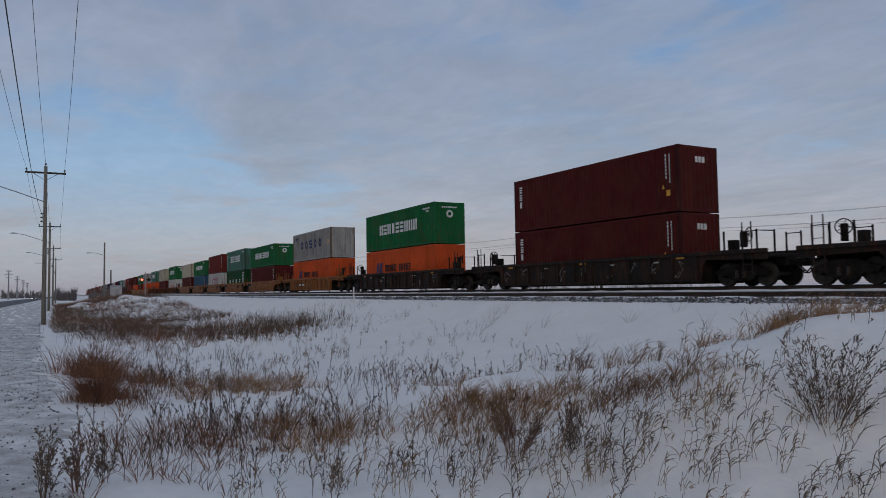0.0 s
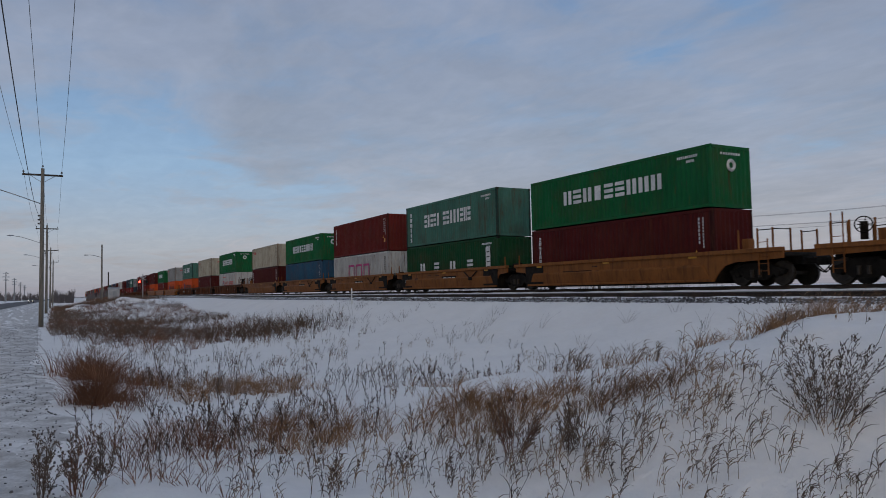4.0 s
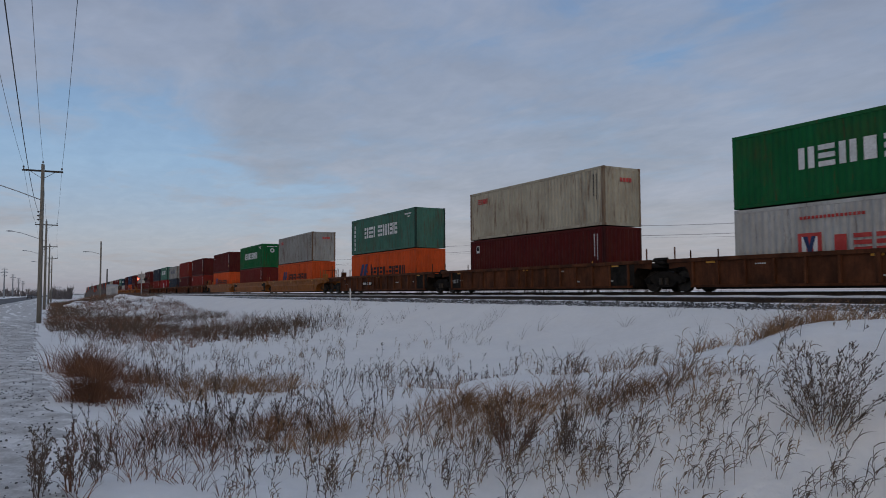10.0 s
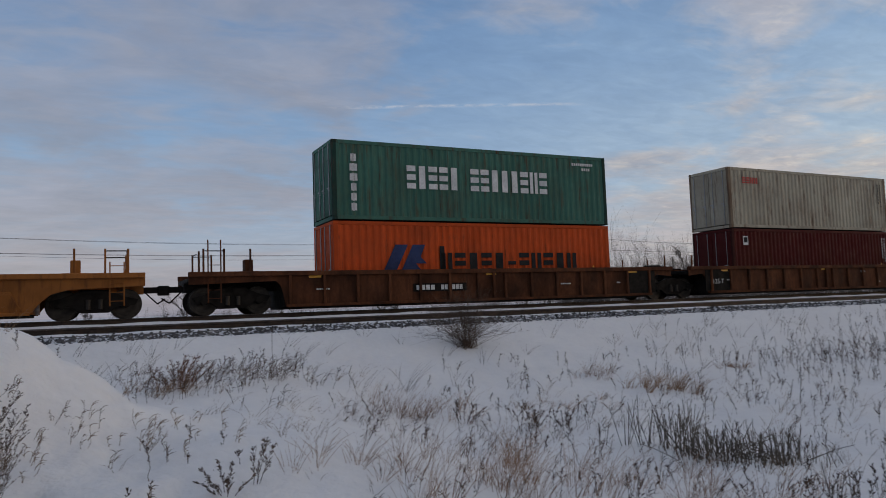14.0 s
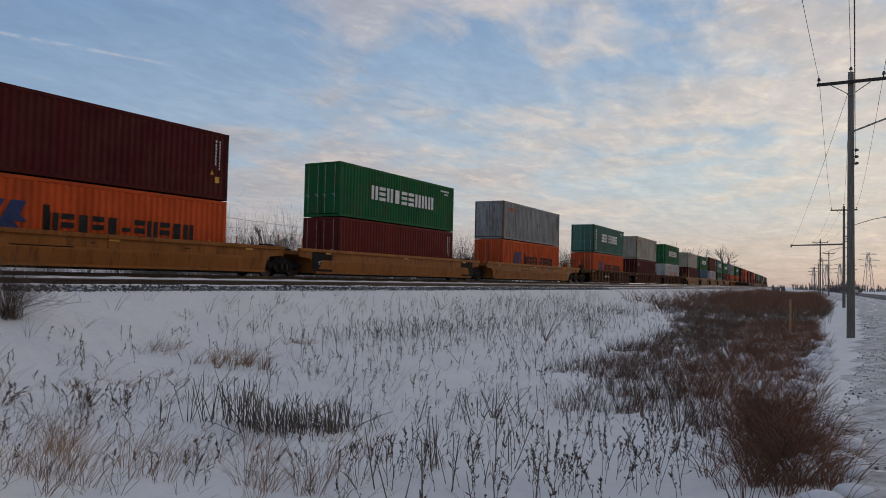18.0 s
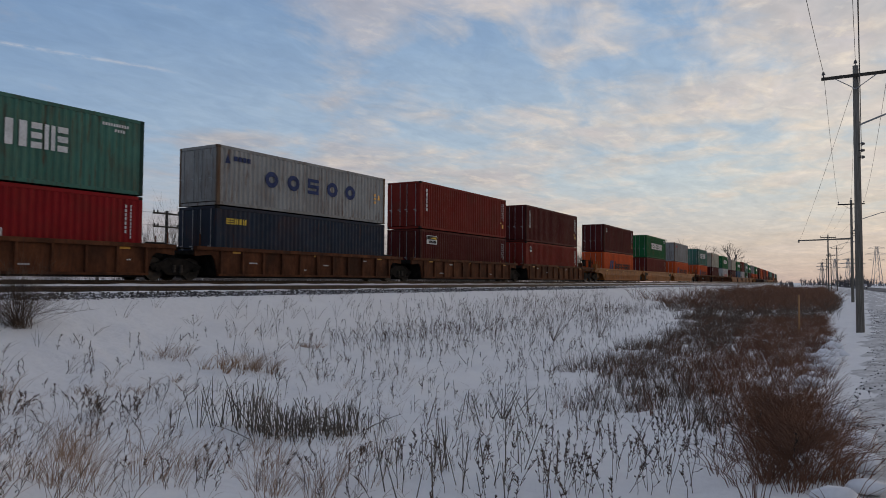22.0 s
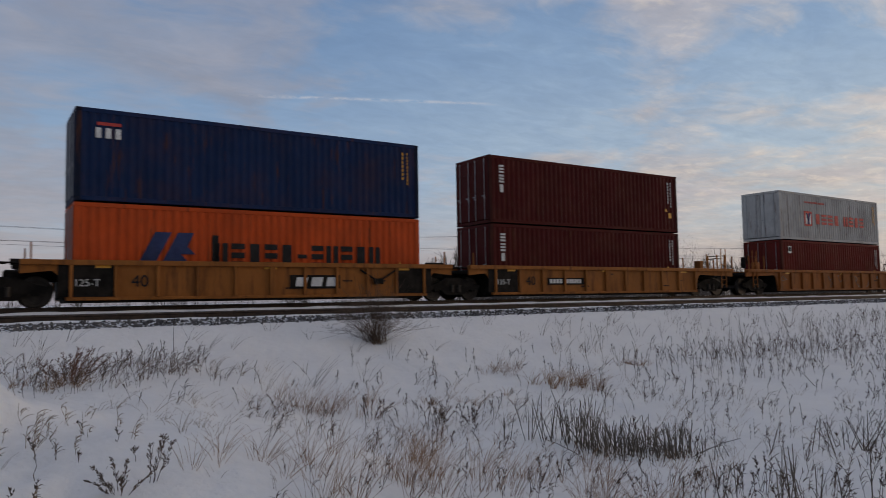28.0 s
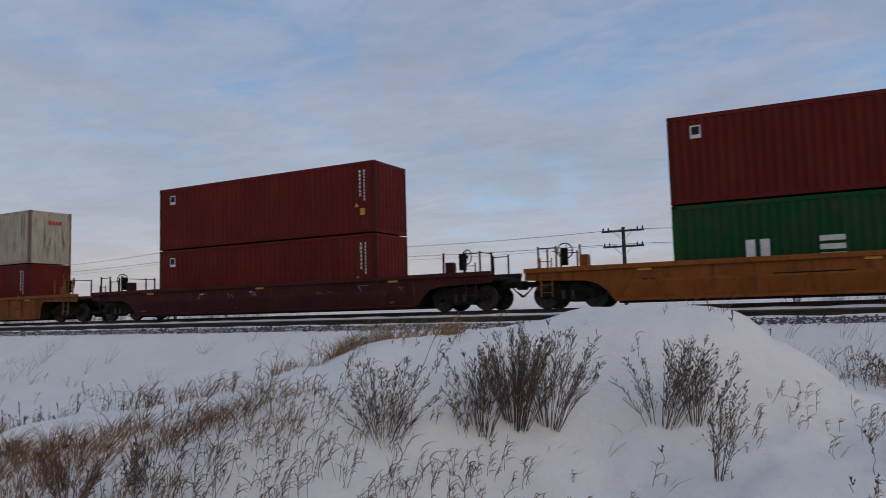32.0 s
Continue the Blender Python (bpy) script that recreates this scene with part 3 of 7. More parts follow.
def build_track():
    xs = np.concatenate([-np.geomspace(1500, 70, 50), np.arange(-66, 67, 2.0), np.geomspace(70, 900, 50)])
    fine = np.concatenate([-np.geomspace(1500, 62, 50), np.arange(-60, 75, 0.3), np.geomspace(76, 900, 50)])
    # ballast bed with stony shoulders under both tracks
    bed = [(-2.15, -0.66), (-1.55, -0.37), (1.6, -0.37), (2.9, -0.18), (5.7, -0.18), (7.2, -0.62)]
    tagged(new("ballast", swept("ballast", fine, SIDE_Y, bed, BALLAST)), "dark crushed-stone ballast dusted with snow", "ballast", kind="structure")
    rng = np.random.RandomState(5)
    for name, mid, top in (("railway_track", TRACK_Y, 0.0), ("railway_track", SIDE_Y, -0.19)):
        tr = thing(name, Matrix.Identity(4), "straight steel rails on timber ties, snow between them", "railway track", kind="structure")
        for s in (-0.7525, 0.7525):
            rail = [(-0.07, -0.172), (-0.07, -0.155), (-0.012, -0.135), (-0.012, -0.05), (-0.036, -0.035), (-0.036, -0.002), (0.036, -0.002), (0.036, -0.035),
                    (0.012, -0.05), (0.012, -0.135), (0.07, -0.155), (0.07, -0.172)]
            r = part("rail", swept("rail", xs, mid, [(y + s, z + top) for y, z in rail], RAIL), tr)
            part("railhead", swept("railhead", xs, mid, [(s - 0.030, top - 0.003), (s - 0.028, top), (s + 0.028, top), (s + 0.030, top - 0.003)], RAIL_TOP), r, label="polished running surface")
        tie = shared("tie", TIE, lambda s: s.box(-0.115, 0.115, -1.3, 1.3, -0.16, 0.0, 0.012))
        for k in range(120):
            x = -32 + 0.56 * k + rng.uniform(-0.03, 0.03)
            part("tie", tie, tr, pose(x, mid + float(bend(x)), top - 0.172, 0, 0, rng.uniform(-0.6, 0.6)))
        # drifted snow lying between and beside the rails
        for y0, y1 in ((-0.50, 0.52), (-1.55, -1.18), (1.0, 1.5)):
            def lie(x, y, y0=y0, y1=y1):
                u = (y - y0) / (y1 - y0)
                return np.where((u < 0.02) | (u > 0.98), top - 0.24, top - 0.130 + 0.03 * smooth_noise(x, y, 2.2, 9) - 0.05 * np.abs(u - 0.5))
            me = sheet("snow", fine, np.linspace(y0, y1, 6), lie, SNOW_TOP)
            for v in me.vertices:
                v.co.y += mid + float(bend(v.co.x))
            part("snow_strip", me, tr)
    # loose stones along the foot of the bed
    n = 5200
    x, u = rng.uniform(-45, 62, n), rng.uniform(0, 1, n)
    s = pebbles(x, SIDE_Y - 2.2 + 0.75 * u + bend(x), -0.66 + 0.29 * np.minimum(u * 1.25, 1.0), 0.025, 0.055, rng)
    tagged(new("ballast_stones", s.mesh("ballast_stones", STONE)), "loose dark crushed stones at the ballast edge", "stones", kind="stuff")


build_ground()
build_track()

# ---- the train ----
MOVERS = []                      # (thing, place along the train)
SPINNERS = defaultdict(list)     # wheelsets by their place in the truck
BOX_L, BOX_W = 12.19, 2.438
FLOOR_Z = 0.30                   # well floor above the rail


def corrugated(s, x0, x1, y, z0, z1, out, pitch=0.278, depth=0.036):
    """An upright corrugated sheet along x at y; out: -1 or 1, the side it faces."""
    n = max(int(round((x1 - x0) / pitch)), 1)
    p = (x1 - x0) / n
    line = []
    for k in range(n):
        a = x0 + k * p
        line += [(a, 0), (a + 0.26 * p, 0), (a + 0.5 * p, -depth), (a + 0.76 * p, -depth)]
    line.append((x1, 0))
    v = [(x, y + out * d, z) for x, d in line for z in (z0, z1)]
    f = []
    for k in range(len(line) - 1):
        q = (2 * k, 2 * k + 2, 2 * k + 3, 2 * k + 1)
        f.append(q if out < 0 else q[::-1])
    s.add(v, f)


def corrugated_end(s, x, y0, y1, z0, z1, out, pitch=0.27, depth=0.04):
    n = int(round((y1 - y0) / pitch))
    p = (y1 - y0) / n
    line = []
    for k in range(n):
        a = y0 + k * p
        line += [(a, 0), (a + 0.26 * p, 0), (a + 0.5 * p, -depth), (a + 0.76 * p, -depth)]
    line.append((y1, 0))
    v = [(x + out * d, y, z) for y, d in line for z in (z0, z1)]
    f = []
    for k in range(len(line) - 1):
        q = (2 * k, 2 * k + 2, 2 * k + 3, 2 * k + 1)
        f.append(q if out > 0 else q[::-1])
    s.add(v, f)


def glyph_row(s, x0, x1, z0, z1, n, y, seed, weight=0.30, skip=()):
    """Plain bars in the place of each character: upright pairs, stacks of three, or one block."""
    r = random.Random(seed)
    w, h = (x1 - x0) / n, z1 - z0
    for k in range(n):
        a, b, kind = x0 + (k + 0.10) * w, x0 + (k + 0.90) * w, r.randrange(3)
        if k in skip:
            continue
        if kind == 0:
            boxes = [(a, a + 0.31 * w, z0, z1), (b - 0.31 * w, b, z0, z1)]
        elif kind == 1:
            boxes = [(a, b, z0 + h * q, z0 + h * (q + 0.24)) for q in (0, 0.38, 0.76)]
        else:
            boxes = [(a + 0.12 * w, b - 0.12 * w, z0, z1)]
        v, f = [], []
        for p0, p1, q0, q1 in boxes:
            m = len(v)
            v += list(product((p0, p1), (y - 0.004, y + 0.004), (q0, q1)))
            f += [tuple(m + i for i in g) for g in ((0, 1, 3, 2), (4, 6, 7, 5), (0, 4, 5, 1), (2, 3, 7, 6), (0, 2, 6, 4), (1, 5, 7, 3))]
        s.add(v, f)


def ring(s, cx, cz, rx, rz, w, y, n=12):
    """A flat oval ring of even width."""
    v, f = [], []
    for k in range(n):
        c, q = math.cos(math.tau * k / n), math.sin(math.tau * k / n)
        v += [(cx + (rx - o) * c, y + e, cz + (rz - o) * q) for o, e in ((0, -0.004), (w, -0.004), (w, 0.004), (0, 0.004))]
        i, j = 4 * k, 4 * ((k + 1) % n)
        f += [(i + m, j + m, j + (m + 1) % 4, i + (m + 1) % 4) for m in range(4)]
    s.add(v, f)


def bars_down(s, x, z_top, n, w, h, gap, y):
    for k in range(n):
        s.box(x, x + w, y - 0.004, y + 0.004, z_top - k * (h + gap) - h, z_top - k * (h + gap))


def bars_along(s, x, z, n, w, h, gap, y):
    for k in range(n):
        s.box(x + k * (w + gap), x + k * (w + gap) + w, y - 0.004, y + 0.004, z, z + h)


def end_bars(s, x, y, z, n, w, h, gap):
    """Small bars on the end wall, running along y."""
    for k in range(n):
        s.box(x - 0.004, x + 0.004, y + k * (w + gap), y + k * (w + gap) + w, z, z + h)


def container_marks(root, style, H, seed):
    """Lettering and emblems of one livery on the side towards the road, in plain shapes. x runs along the box from its middle."""
    y = -BOX_W / 2 - 0.006
    hl = BOX_L / 2

    def put(name, colour, label, make):
        """Each shape that can be told apart is a part; the tiny ones stay together."""
        s = Shape()
        make(s)
        rest = Shape()
        for v0, v1, f0, f1 in s.pieces:
            v = s.v[v0:v1]
            f = [tuple(i - v0 for i in q) for q in s.f[f0:f1]]
            size = max(max(p[k] for p in v) - min(p[k] for p in v) for k in range(3))
            if size > 0.21 or len(s.pieces) == 1:
                part("letter_block" if "lettering" in name else name, Shape().add(v, f).mesh(name, MK[colour]), root, label=label)
            else:
                rest.add(v, f)
        if rest.v:
            tagged(part(name, rest.mesh(name, MK[colour]), root, label=label), kind="stuff")

    def small(colour="white", xr=hl - 0.75, both=True):
        def f(s):
            bars_down(s, xr, H - 0.35, 7, 0.07, 0.11, 0.05, y)
            bars_down(s, xr + 0.22, H - 0.35, 10, 0.05, 0.09, 0.04, y)
        put("serial_marks", colour, "small upright identity marks", f)

    def right_marks(colour="white"):
        def f(s):
            bars_along(s, hl - 1.75, H - 0.42, 10, 0.075, 0.11, 0.035, y)
            bars_along(s, hl - 1.25, H - 0.62, 4, 0.075, 0.11, 0.035, y)
        put("serial_marks", colour, "small identity marks in a row", f)

    def warnings():
        def f(s):
            s.prism([(hl - 0.98, 1.05), (hl - 0.80, 1.05), (hl - 0.89, 1.23)], y - 0.004, y + 0.004)
            s.box(hl - 0.72, hl - 0.50, y - 0.004, y + 0.004, 0.72, 0.98)
        put("warning_label", "amber", "amber warning stickers", f)

    if style == "wordmark":          # nine broad white capitals and a round emblem on the end
        put("lettering", "white", "broad white capital lettering", lambda s: glyph_row(s, -3.35, 3.5, H * 0.41, H * 0.68, 9, y, 4, 0.34))
        right_marks()

        def emblem(s):
            s.ring((hl + 0.008, 0.0, H - 0.82), (1, 0, 0), 0.20, 0.075, 14, 4)
            end_bars(s, hl + 0.006, -0.62, H - 0.40, 8, 0.10, 0.10, 0.055)
        put("emblem", "white", "round white emblem and small marks on the end wall", emblem)
    elif style == "two_words":       # two spaced words in condensed white capitals
        def f(s):
            glyph_row(s, -3.25, -1.0, H * 0.42, H * 0.72, 5, y, 11, 0.30)
            glyph_row(s, -0.55, 3.1, H * 0.42, H * 0.72, 8, y, 12, 0.30)
        put("lettering", "white", "spaced white capital lettering", f)
        right_marks()
    elif style == "two_words_column":
        def f(s):
            glyph_row(s, -3.25, -1.0, H * 0.42, H * 0.72, 5, y, 11, 0.30)
            glyph_row(s, -0.55, 3.1, H * 0.42, H * 0.72, 8, y, 12, 0.30)
            for k in range(6):
                z = H - 0.5 - k * 0.36
                glyph_row(s, -hl + 0.62, -hl + 0.98, z - 0.26, z, 1, y, 30 + k, 0.2)
                s.box(-hl + 0.76, -hl + 0.82, y - 0.004, y + 0.004, z - 0.28, z + 0.02)
        put("lettering", "white", "white capitals and a column of white characters", f)
        right_marks()
    elif style == "hyphen_black":    # large black mixed-case name with a blue emblem
        def f(s):
            glyph_row(s, -1.95, 4.4, 0.95, 1.75, 11, y, 21, 0.30, (5,))
            s.box(1.05, 1.4, y - 0.004, y + 0.004, 1.28, 1.42)
            s.box(-1.95, -1.75, y - 0.004, y + 0.004, 0.95, 2.0)
        put("lettering", "black", "large black lettering", f)

        def e(s):
            s.prism([(-4.3, 0.95), (-3.75, 2.05), (-3.25, 2.05), (-3.8, 0.95)], y - 0.004, y + 0.004)
            s.prism([(-3.6, 0.95), (-3.05, 2.05), (-2.55, 2.05), (-2.75, 1.6), (-2.5, 1.35), (-2.95, 1.35), (-2.6, 0.95)], y - 0.004, y + 0.004)
        put("emblem", "navy", "slanted dark blue emblem", e)
        warnings()
    elif style == "hyphen_small":
        put("lettering", "black", "black mixed-case lettering", lambda s: glyph_row(s, -2.3, 2.3, 1.22, 1.75, 11, y, 22, 0.28, (5,)))

        def e(s):
            s.prism([(-4.05, 1.15), (-3.7, 1.92), (-3.35, 1.92), (-3.7, 1.15)], y - 0.004, y + 0.004)
            s.prism([(-3.5, 1.15), (-3.15, 1.92), (-2.75, 1.92), (-3.0, 1.47), (-2.8, 1.15)], y - 0.004, y + 0.004)
        put("emblem", "navy", "slanted blue emblem", e)
        warnings()
    elif style == "spaced_blue":     # five wide-set blue capitals
        def f(s):
            z0, z1 = H * 0.41, H * 0.70
            for k, a in enumerate((-3.3, -1.85, -0.4, 1.05, 2.5)):
                if k == 2:
                    for q in (0, 0.39, 0.78):
                        s.box(a, a + 0.8, y - 0.004, y + 0.004, z0 + (z1 - z0) * q, z0 + (z1 - z0) * (q + 0.22))
                    s.box(a, a + 0.17, y - 0.0035, y + 0.0035, z0 + (z1 - z0) * 0.5, z1 - 0.05)
                    s.box(a + 0.63, a + 0.8, y - 0.0035, y + 0.0035, z0 + 0.05, z0 + (z1 - z0) * 0.5)
                else:
                    ring(s, a + 0.42, (z0 + z1) / 2, 0.42, (z1 - z0) / 2, 0.22, y)
        put("lettering", "navy", "wide-set dark blue rounded blocks", f)
        put("warning_sticker", "amber", "amber hazard stickers", lambda s: (bars_down(s, hl - 1.05, H * 0.62, 3, 0.16, 0.13, 0.07, y), s.prism([(hl - 0.75, H * 0.50), (hl - 0.45, H * 0.50), (hl - 0.60, H * 0.62)], y - 0.004, y + 0.004)))
        put("serial_marks", "navy", "small blue marks", lambda s: (bars_along(s, -hl + 0.9, H - 0.6, 4, 0.2, 0.2, 0.06, y), s.prism([(-hl + 0.4, H - 0.75), (-hl + 0.7, H - 0.75), (-hl + 0.55, H - 0.35)], y - 0.004, y + 0.004)))
    elif style == "red_badge":       # small red word high at one end
        put("lettering", "red", "small red word", lambda s: glyph_row(s, -hl + 0.9, -hl + 2.0, H - 0.75, H - 0.45, 4, y, 41, 0.34))

        def e(s):
            for k in range(4):
                end_bars(s, hl + 0.006, -0.15 + 0.2 * k, H - 0.72, 1, 0.15, 0.2, 0)
        put("end_lettering", "red", "small red word on the end wall", e)
        small("black")
    elif style == "column_white":    # six white letters down one end
        def f(s):
            for k in range(6):
                z = H - 0.42 - 0.235 * k
                glyph_row(s, -hl + 0.62, -hl + 0.84, z - 0.19, z, 1, y, 50 + k, 0.34)
        put("lettering", "white", "white letters running down one end", f)
        small()
        warnings()
    elif style == "column_short":    # three lower-case letters down one end
        def f(s):
            for k in range(3):
                z = H - 0.4 - 0.42 * k
                glyph_row(s, -hl + 0.5, -hl + 0.82, z - 0.34, z, 1, y, 60 + k, 0.30)
            end_bars(s, hl + 0.006, -0.2, H - 0.72, 3, 0.16, 0.26, 0.05)
        put("lettering", "white", "three white letters down one end", f)
        small()
        warnings()
    elif style == "plate":           # a white plate with a yellow wedge
        put("plate", "white", "white plate", lambda s: s.box(-hl + 0.75, -hl + 2.0, y - 0.004, y + 0.004, H - 0.88, H - 0.34))

        def f(s):
            s.box(-hl + 0.79, -hl + 1.96, y - 0.009, y - 0.005, H - 0.60, H - 0.38)
            bars_along(s, -hl + 0.98, H - 0.82, 6, 0.12, 0.17, 0.035, y - 0.005)
        put("plate_lettering", "black", "dark lettering on the plate", f)
        put("plate_wedge", "yellow", "yellow wedge on the plate", lambda s: s.prism([(-hl + 1.1, H - 0.5), (-hl + 1.9, H - 0.58), (-hl + 1.9, H - 0.42)], y - 0.014, y - 0.01))
        small()
        warnings()
    elif style == "badge":           # small square emblem
        put("badge", "white", "small white badge", lambda s: s.box(-hl + 0.72, -hl + 1.05, y - 0.004, y + 0.004, H - 0.78, H - 0.36))
        put("badge_centre", "black", "dark badge centre", lambda s: s.box(-hl + 0.76, -hl + 1.01, y - 0.009, y - 0.005, H - 0.66, H - 0.4))
        small()
        warnings()
    elif style == "magenta":         # three huge magenta outlines
        def f(s):
            for a, b in ((-2.35, -1.0), (-0.7, 0.7), (1.05, 2.3)):
                o = [(a, 0.75), (b, 0.75), (b, 2.1), (a, 2.1)]
                i = [(a + 0.17, 0.92), (b - 0.17, 0.92), (b - 0.17, 1.93), (a + 0.17, 1.93)]
                s.add([(px, y - 0.006, pz) for px, pz in o + i], [(k, (k + 1) % 4, 4 + (k + 1) % 4, 4 + k) for k in range(4)])
        put("lettering", "magenta", "huge magenta outline shape", f)
        small("black")
        warnings()
    elif style == "wide_white":      # four wide-set white letters
        def f(s):
            for k, a in enumerate((-4.0, -1.95, 0.25, 2.45)):
                glyph_row(s, a, a + 0.85, 0.98, 1.66, 1, y, 70 + k, 0.26)
        put("lettering", "white", "four wide-set white letters", f)

        def ladder(s):
            s.box(hl - 1.35, hl - 0.85, y - 0.004, y + 0.004, 0.85, 2.3)
        put("white_panel", "white", "white upright panel", ladder)

        def bars(s):
            for k in range(4):
                s.box(hl - 1.25, hl - 0.95, y - 0.010, y - 0.005, 1.1 + 0.3 * k, 1.16 + 0.3 * k)
        put("panel_marks", "black", "dark marks on the panel", bars)
        right_marks()
    elif style == "red_words":       # emblem panel and two red words
        z0, z1 = (1.05, 1.68)
        put("lettering", "red", "bold red capital lettering", lambda s: (glyph_row(s, -2.2, 0.85, z0, z1, 4, y, 81, 0.30), glyph_row(s, 1.3, 4.1, z0, z1, 4, y, 82, 0.30), bars_along(s, -3.3, 2.3, 16, 0.10, 0.11, 0.05, y)))
        put("emblem", "red", "red square emblem", lambda s: s.box(-3.4, -2.5, y - 0.004, y + 0.004, z0 - 0.15, z1 + 0.12))
        put("emblem_centre", "white", "white strokes in the emblem", lambda s: (s.box(-3.25, -3.08, y - 0.01, y - 0.005, z0 - 0.05, z1), s.box(-2.82, -2.65, y - 0.01, y - 0.005, z0 - 0.05, z1)))
        put("emblem_stroke", "navy", "blue stroke in the emblem", lambda s: s.prism([(-3.2, z1), (-3.02, z1), (-2.95, z0 + 0.3), (-2.88, z1), (-2.7, z1), (-2.86, z0 + 0.15), (-2.86, z0 - 0.05), (-3.04, z0 - 0.05), (-3.04, z0 + 0.15)], y - 0.014, y - 0.0105))
        small("amber")
    elif style == "white_words":     # two words in broad white capitals, second car's top box
        def f(s):
            glyph_row(s, -3.95, -0.75, H * 0.40, H * 0.66, 5, y, 91, 0.30)
            glyph_row(s, -0.45, 4.4, H * 0.40, H * 0.66, 9, y, 92, 0.30)
        put("lettering", "white", "broad white capital lettering", f)
        right_marks()
    elif style == "corner_word":     # small white word with a red swoosh
        put("lettering", "white", "small white word", lambda s: glyph_row(s, -hl + 0.5, -hl + 1.35, H - 0.92, H - 0.6, 3, y, 95, 0.36))
        put("swoosh", "red", "red stroke over the word", lambda s: s.box(-hl + 0.6, -hl + 1.3, y - 0.004, y + 0.004, H - 0.52, H - 0.42))
        small("amber")
    elif style == "crest":           # white ring over a small word
        def f(s):
            s.ring((0.15, y + 0.001, 1.85), (0, 1, 0), 0.24, 0.055, 14, 4)
            s.ring((0.15, y + 0.001, 1.85), (0, 1, 0), 0.09, 0.05, 10, 4)
            glyph_row(s, -0.65, 0.95, 1.1, 1.4, 8, y, 97, 0.32)
        put("emblem", "white", "white ring emblem over a small word", f)
        small()
    elif style == "yellow_word":
        put("lettering", "yellow", "small yellow word", lambda s: glyph_row(s, -hl + 0.5, -hl + 1.7, H - 0.75, H - 0.5, 5, y, 99, 0.34))
    else:
        small()


DETAIL = True


def far_container(root, paint_m, H, h, hl, hw):
    """A box seen only from afar: walls, roof and doors."""
    wall = shared(("far_side", h), paint_m, lambda s: (corrugated(s, -hl + 0.1, hl - 0.1, 0, 0.1, H - 0.1, -1, 0.55), s.box(-hl, hl, -0.01, 0.05, 0, 0.14), s.box(-hl, hl, -0.01, 0.05, H - 0.12, H), s.box(-hl, -hl + 0.16, -0.01, 0.05, 0.14, H - 0.12), s.box(hl - 0.16, hl, -0.01, 0.05, 0.14, H - 0.12)))
    part("side_wall", wall, root, pose(0, -hw + 0.01, 0))
    part("side_wall", wall, root, pose(0, hw - 0.01, 0, 0, 0, 180))
    part("end_wall", shared(("far_end", h), paint_m, lambda s: (corrugated_end(s, 0, -hw, hw, 0.1, H - 0.1, 1, 0.4), s.box(-0.05, 0, -hw, hw, 0, 0.12), s.box(-0.05, 0, -hw, hw, H - 0.12, H))), root, pose(hl - 0.01, 0, 0))
    part("roof", shared("far_roof", paint_m, lambda s: s.box(-hl + 0.02, hl - 0.02, -hw + 0.05, hw - 0.05, -0.05, -0.01)), root, pose(0, 0, H))
    for sy in (-1, 1):
        part("door", shared(("far_door", h), paint_m, lambda s: s.box(-0.02, 0.02, -0.59, 0.59, 0.05, H - 0.05, 0.01)), root, pose(-hl + 0.03, sy * 0.6, 0))


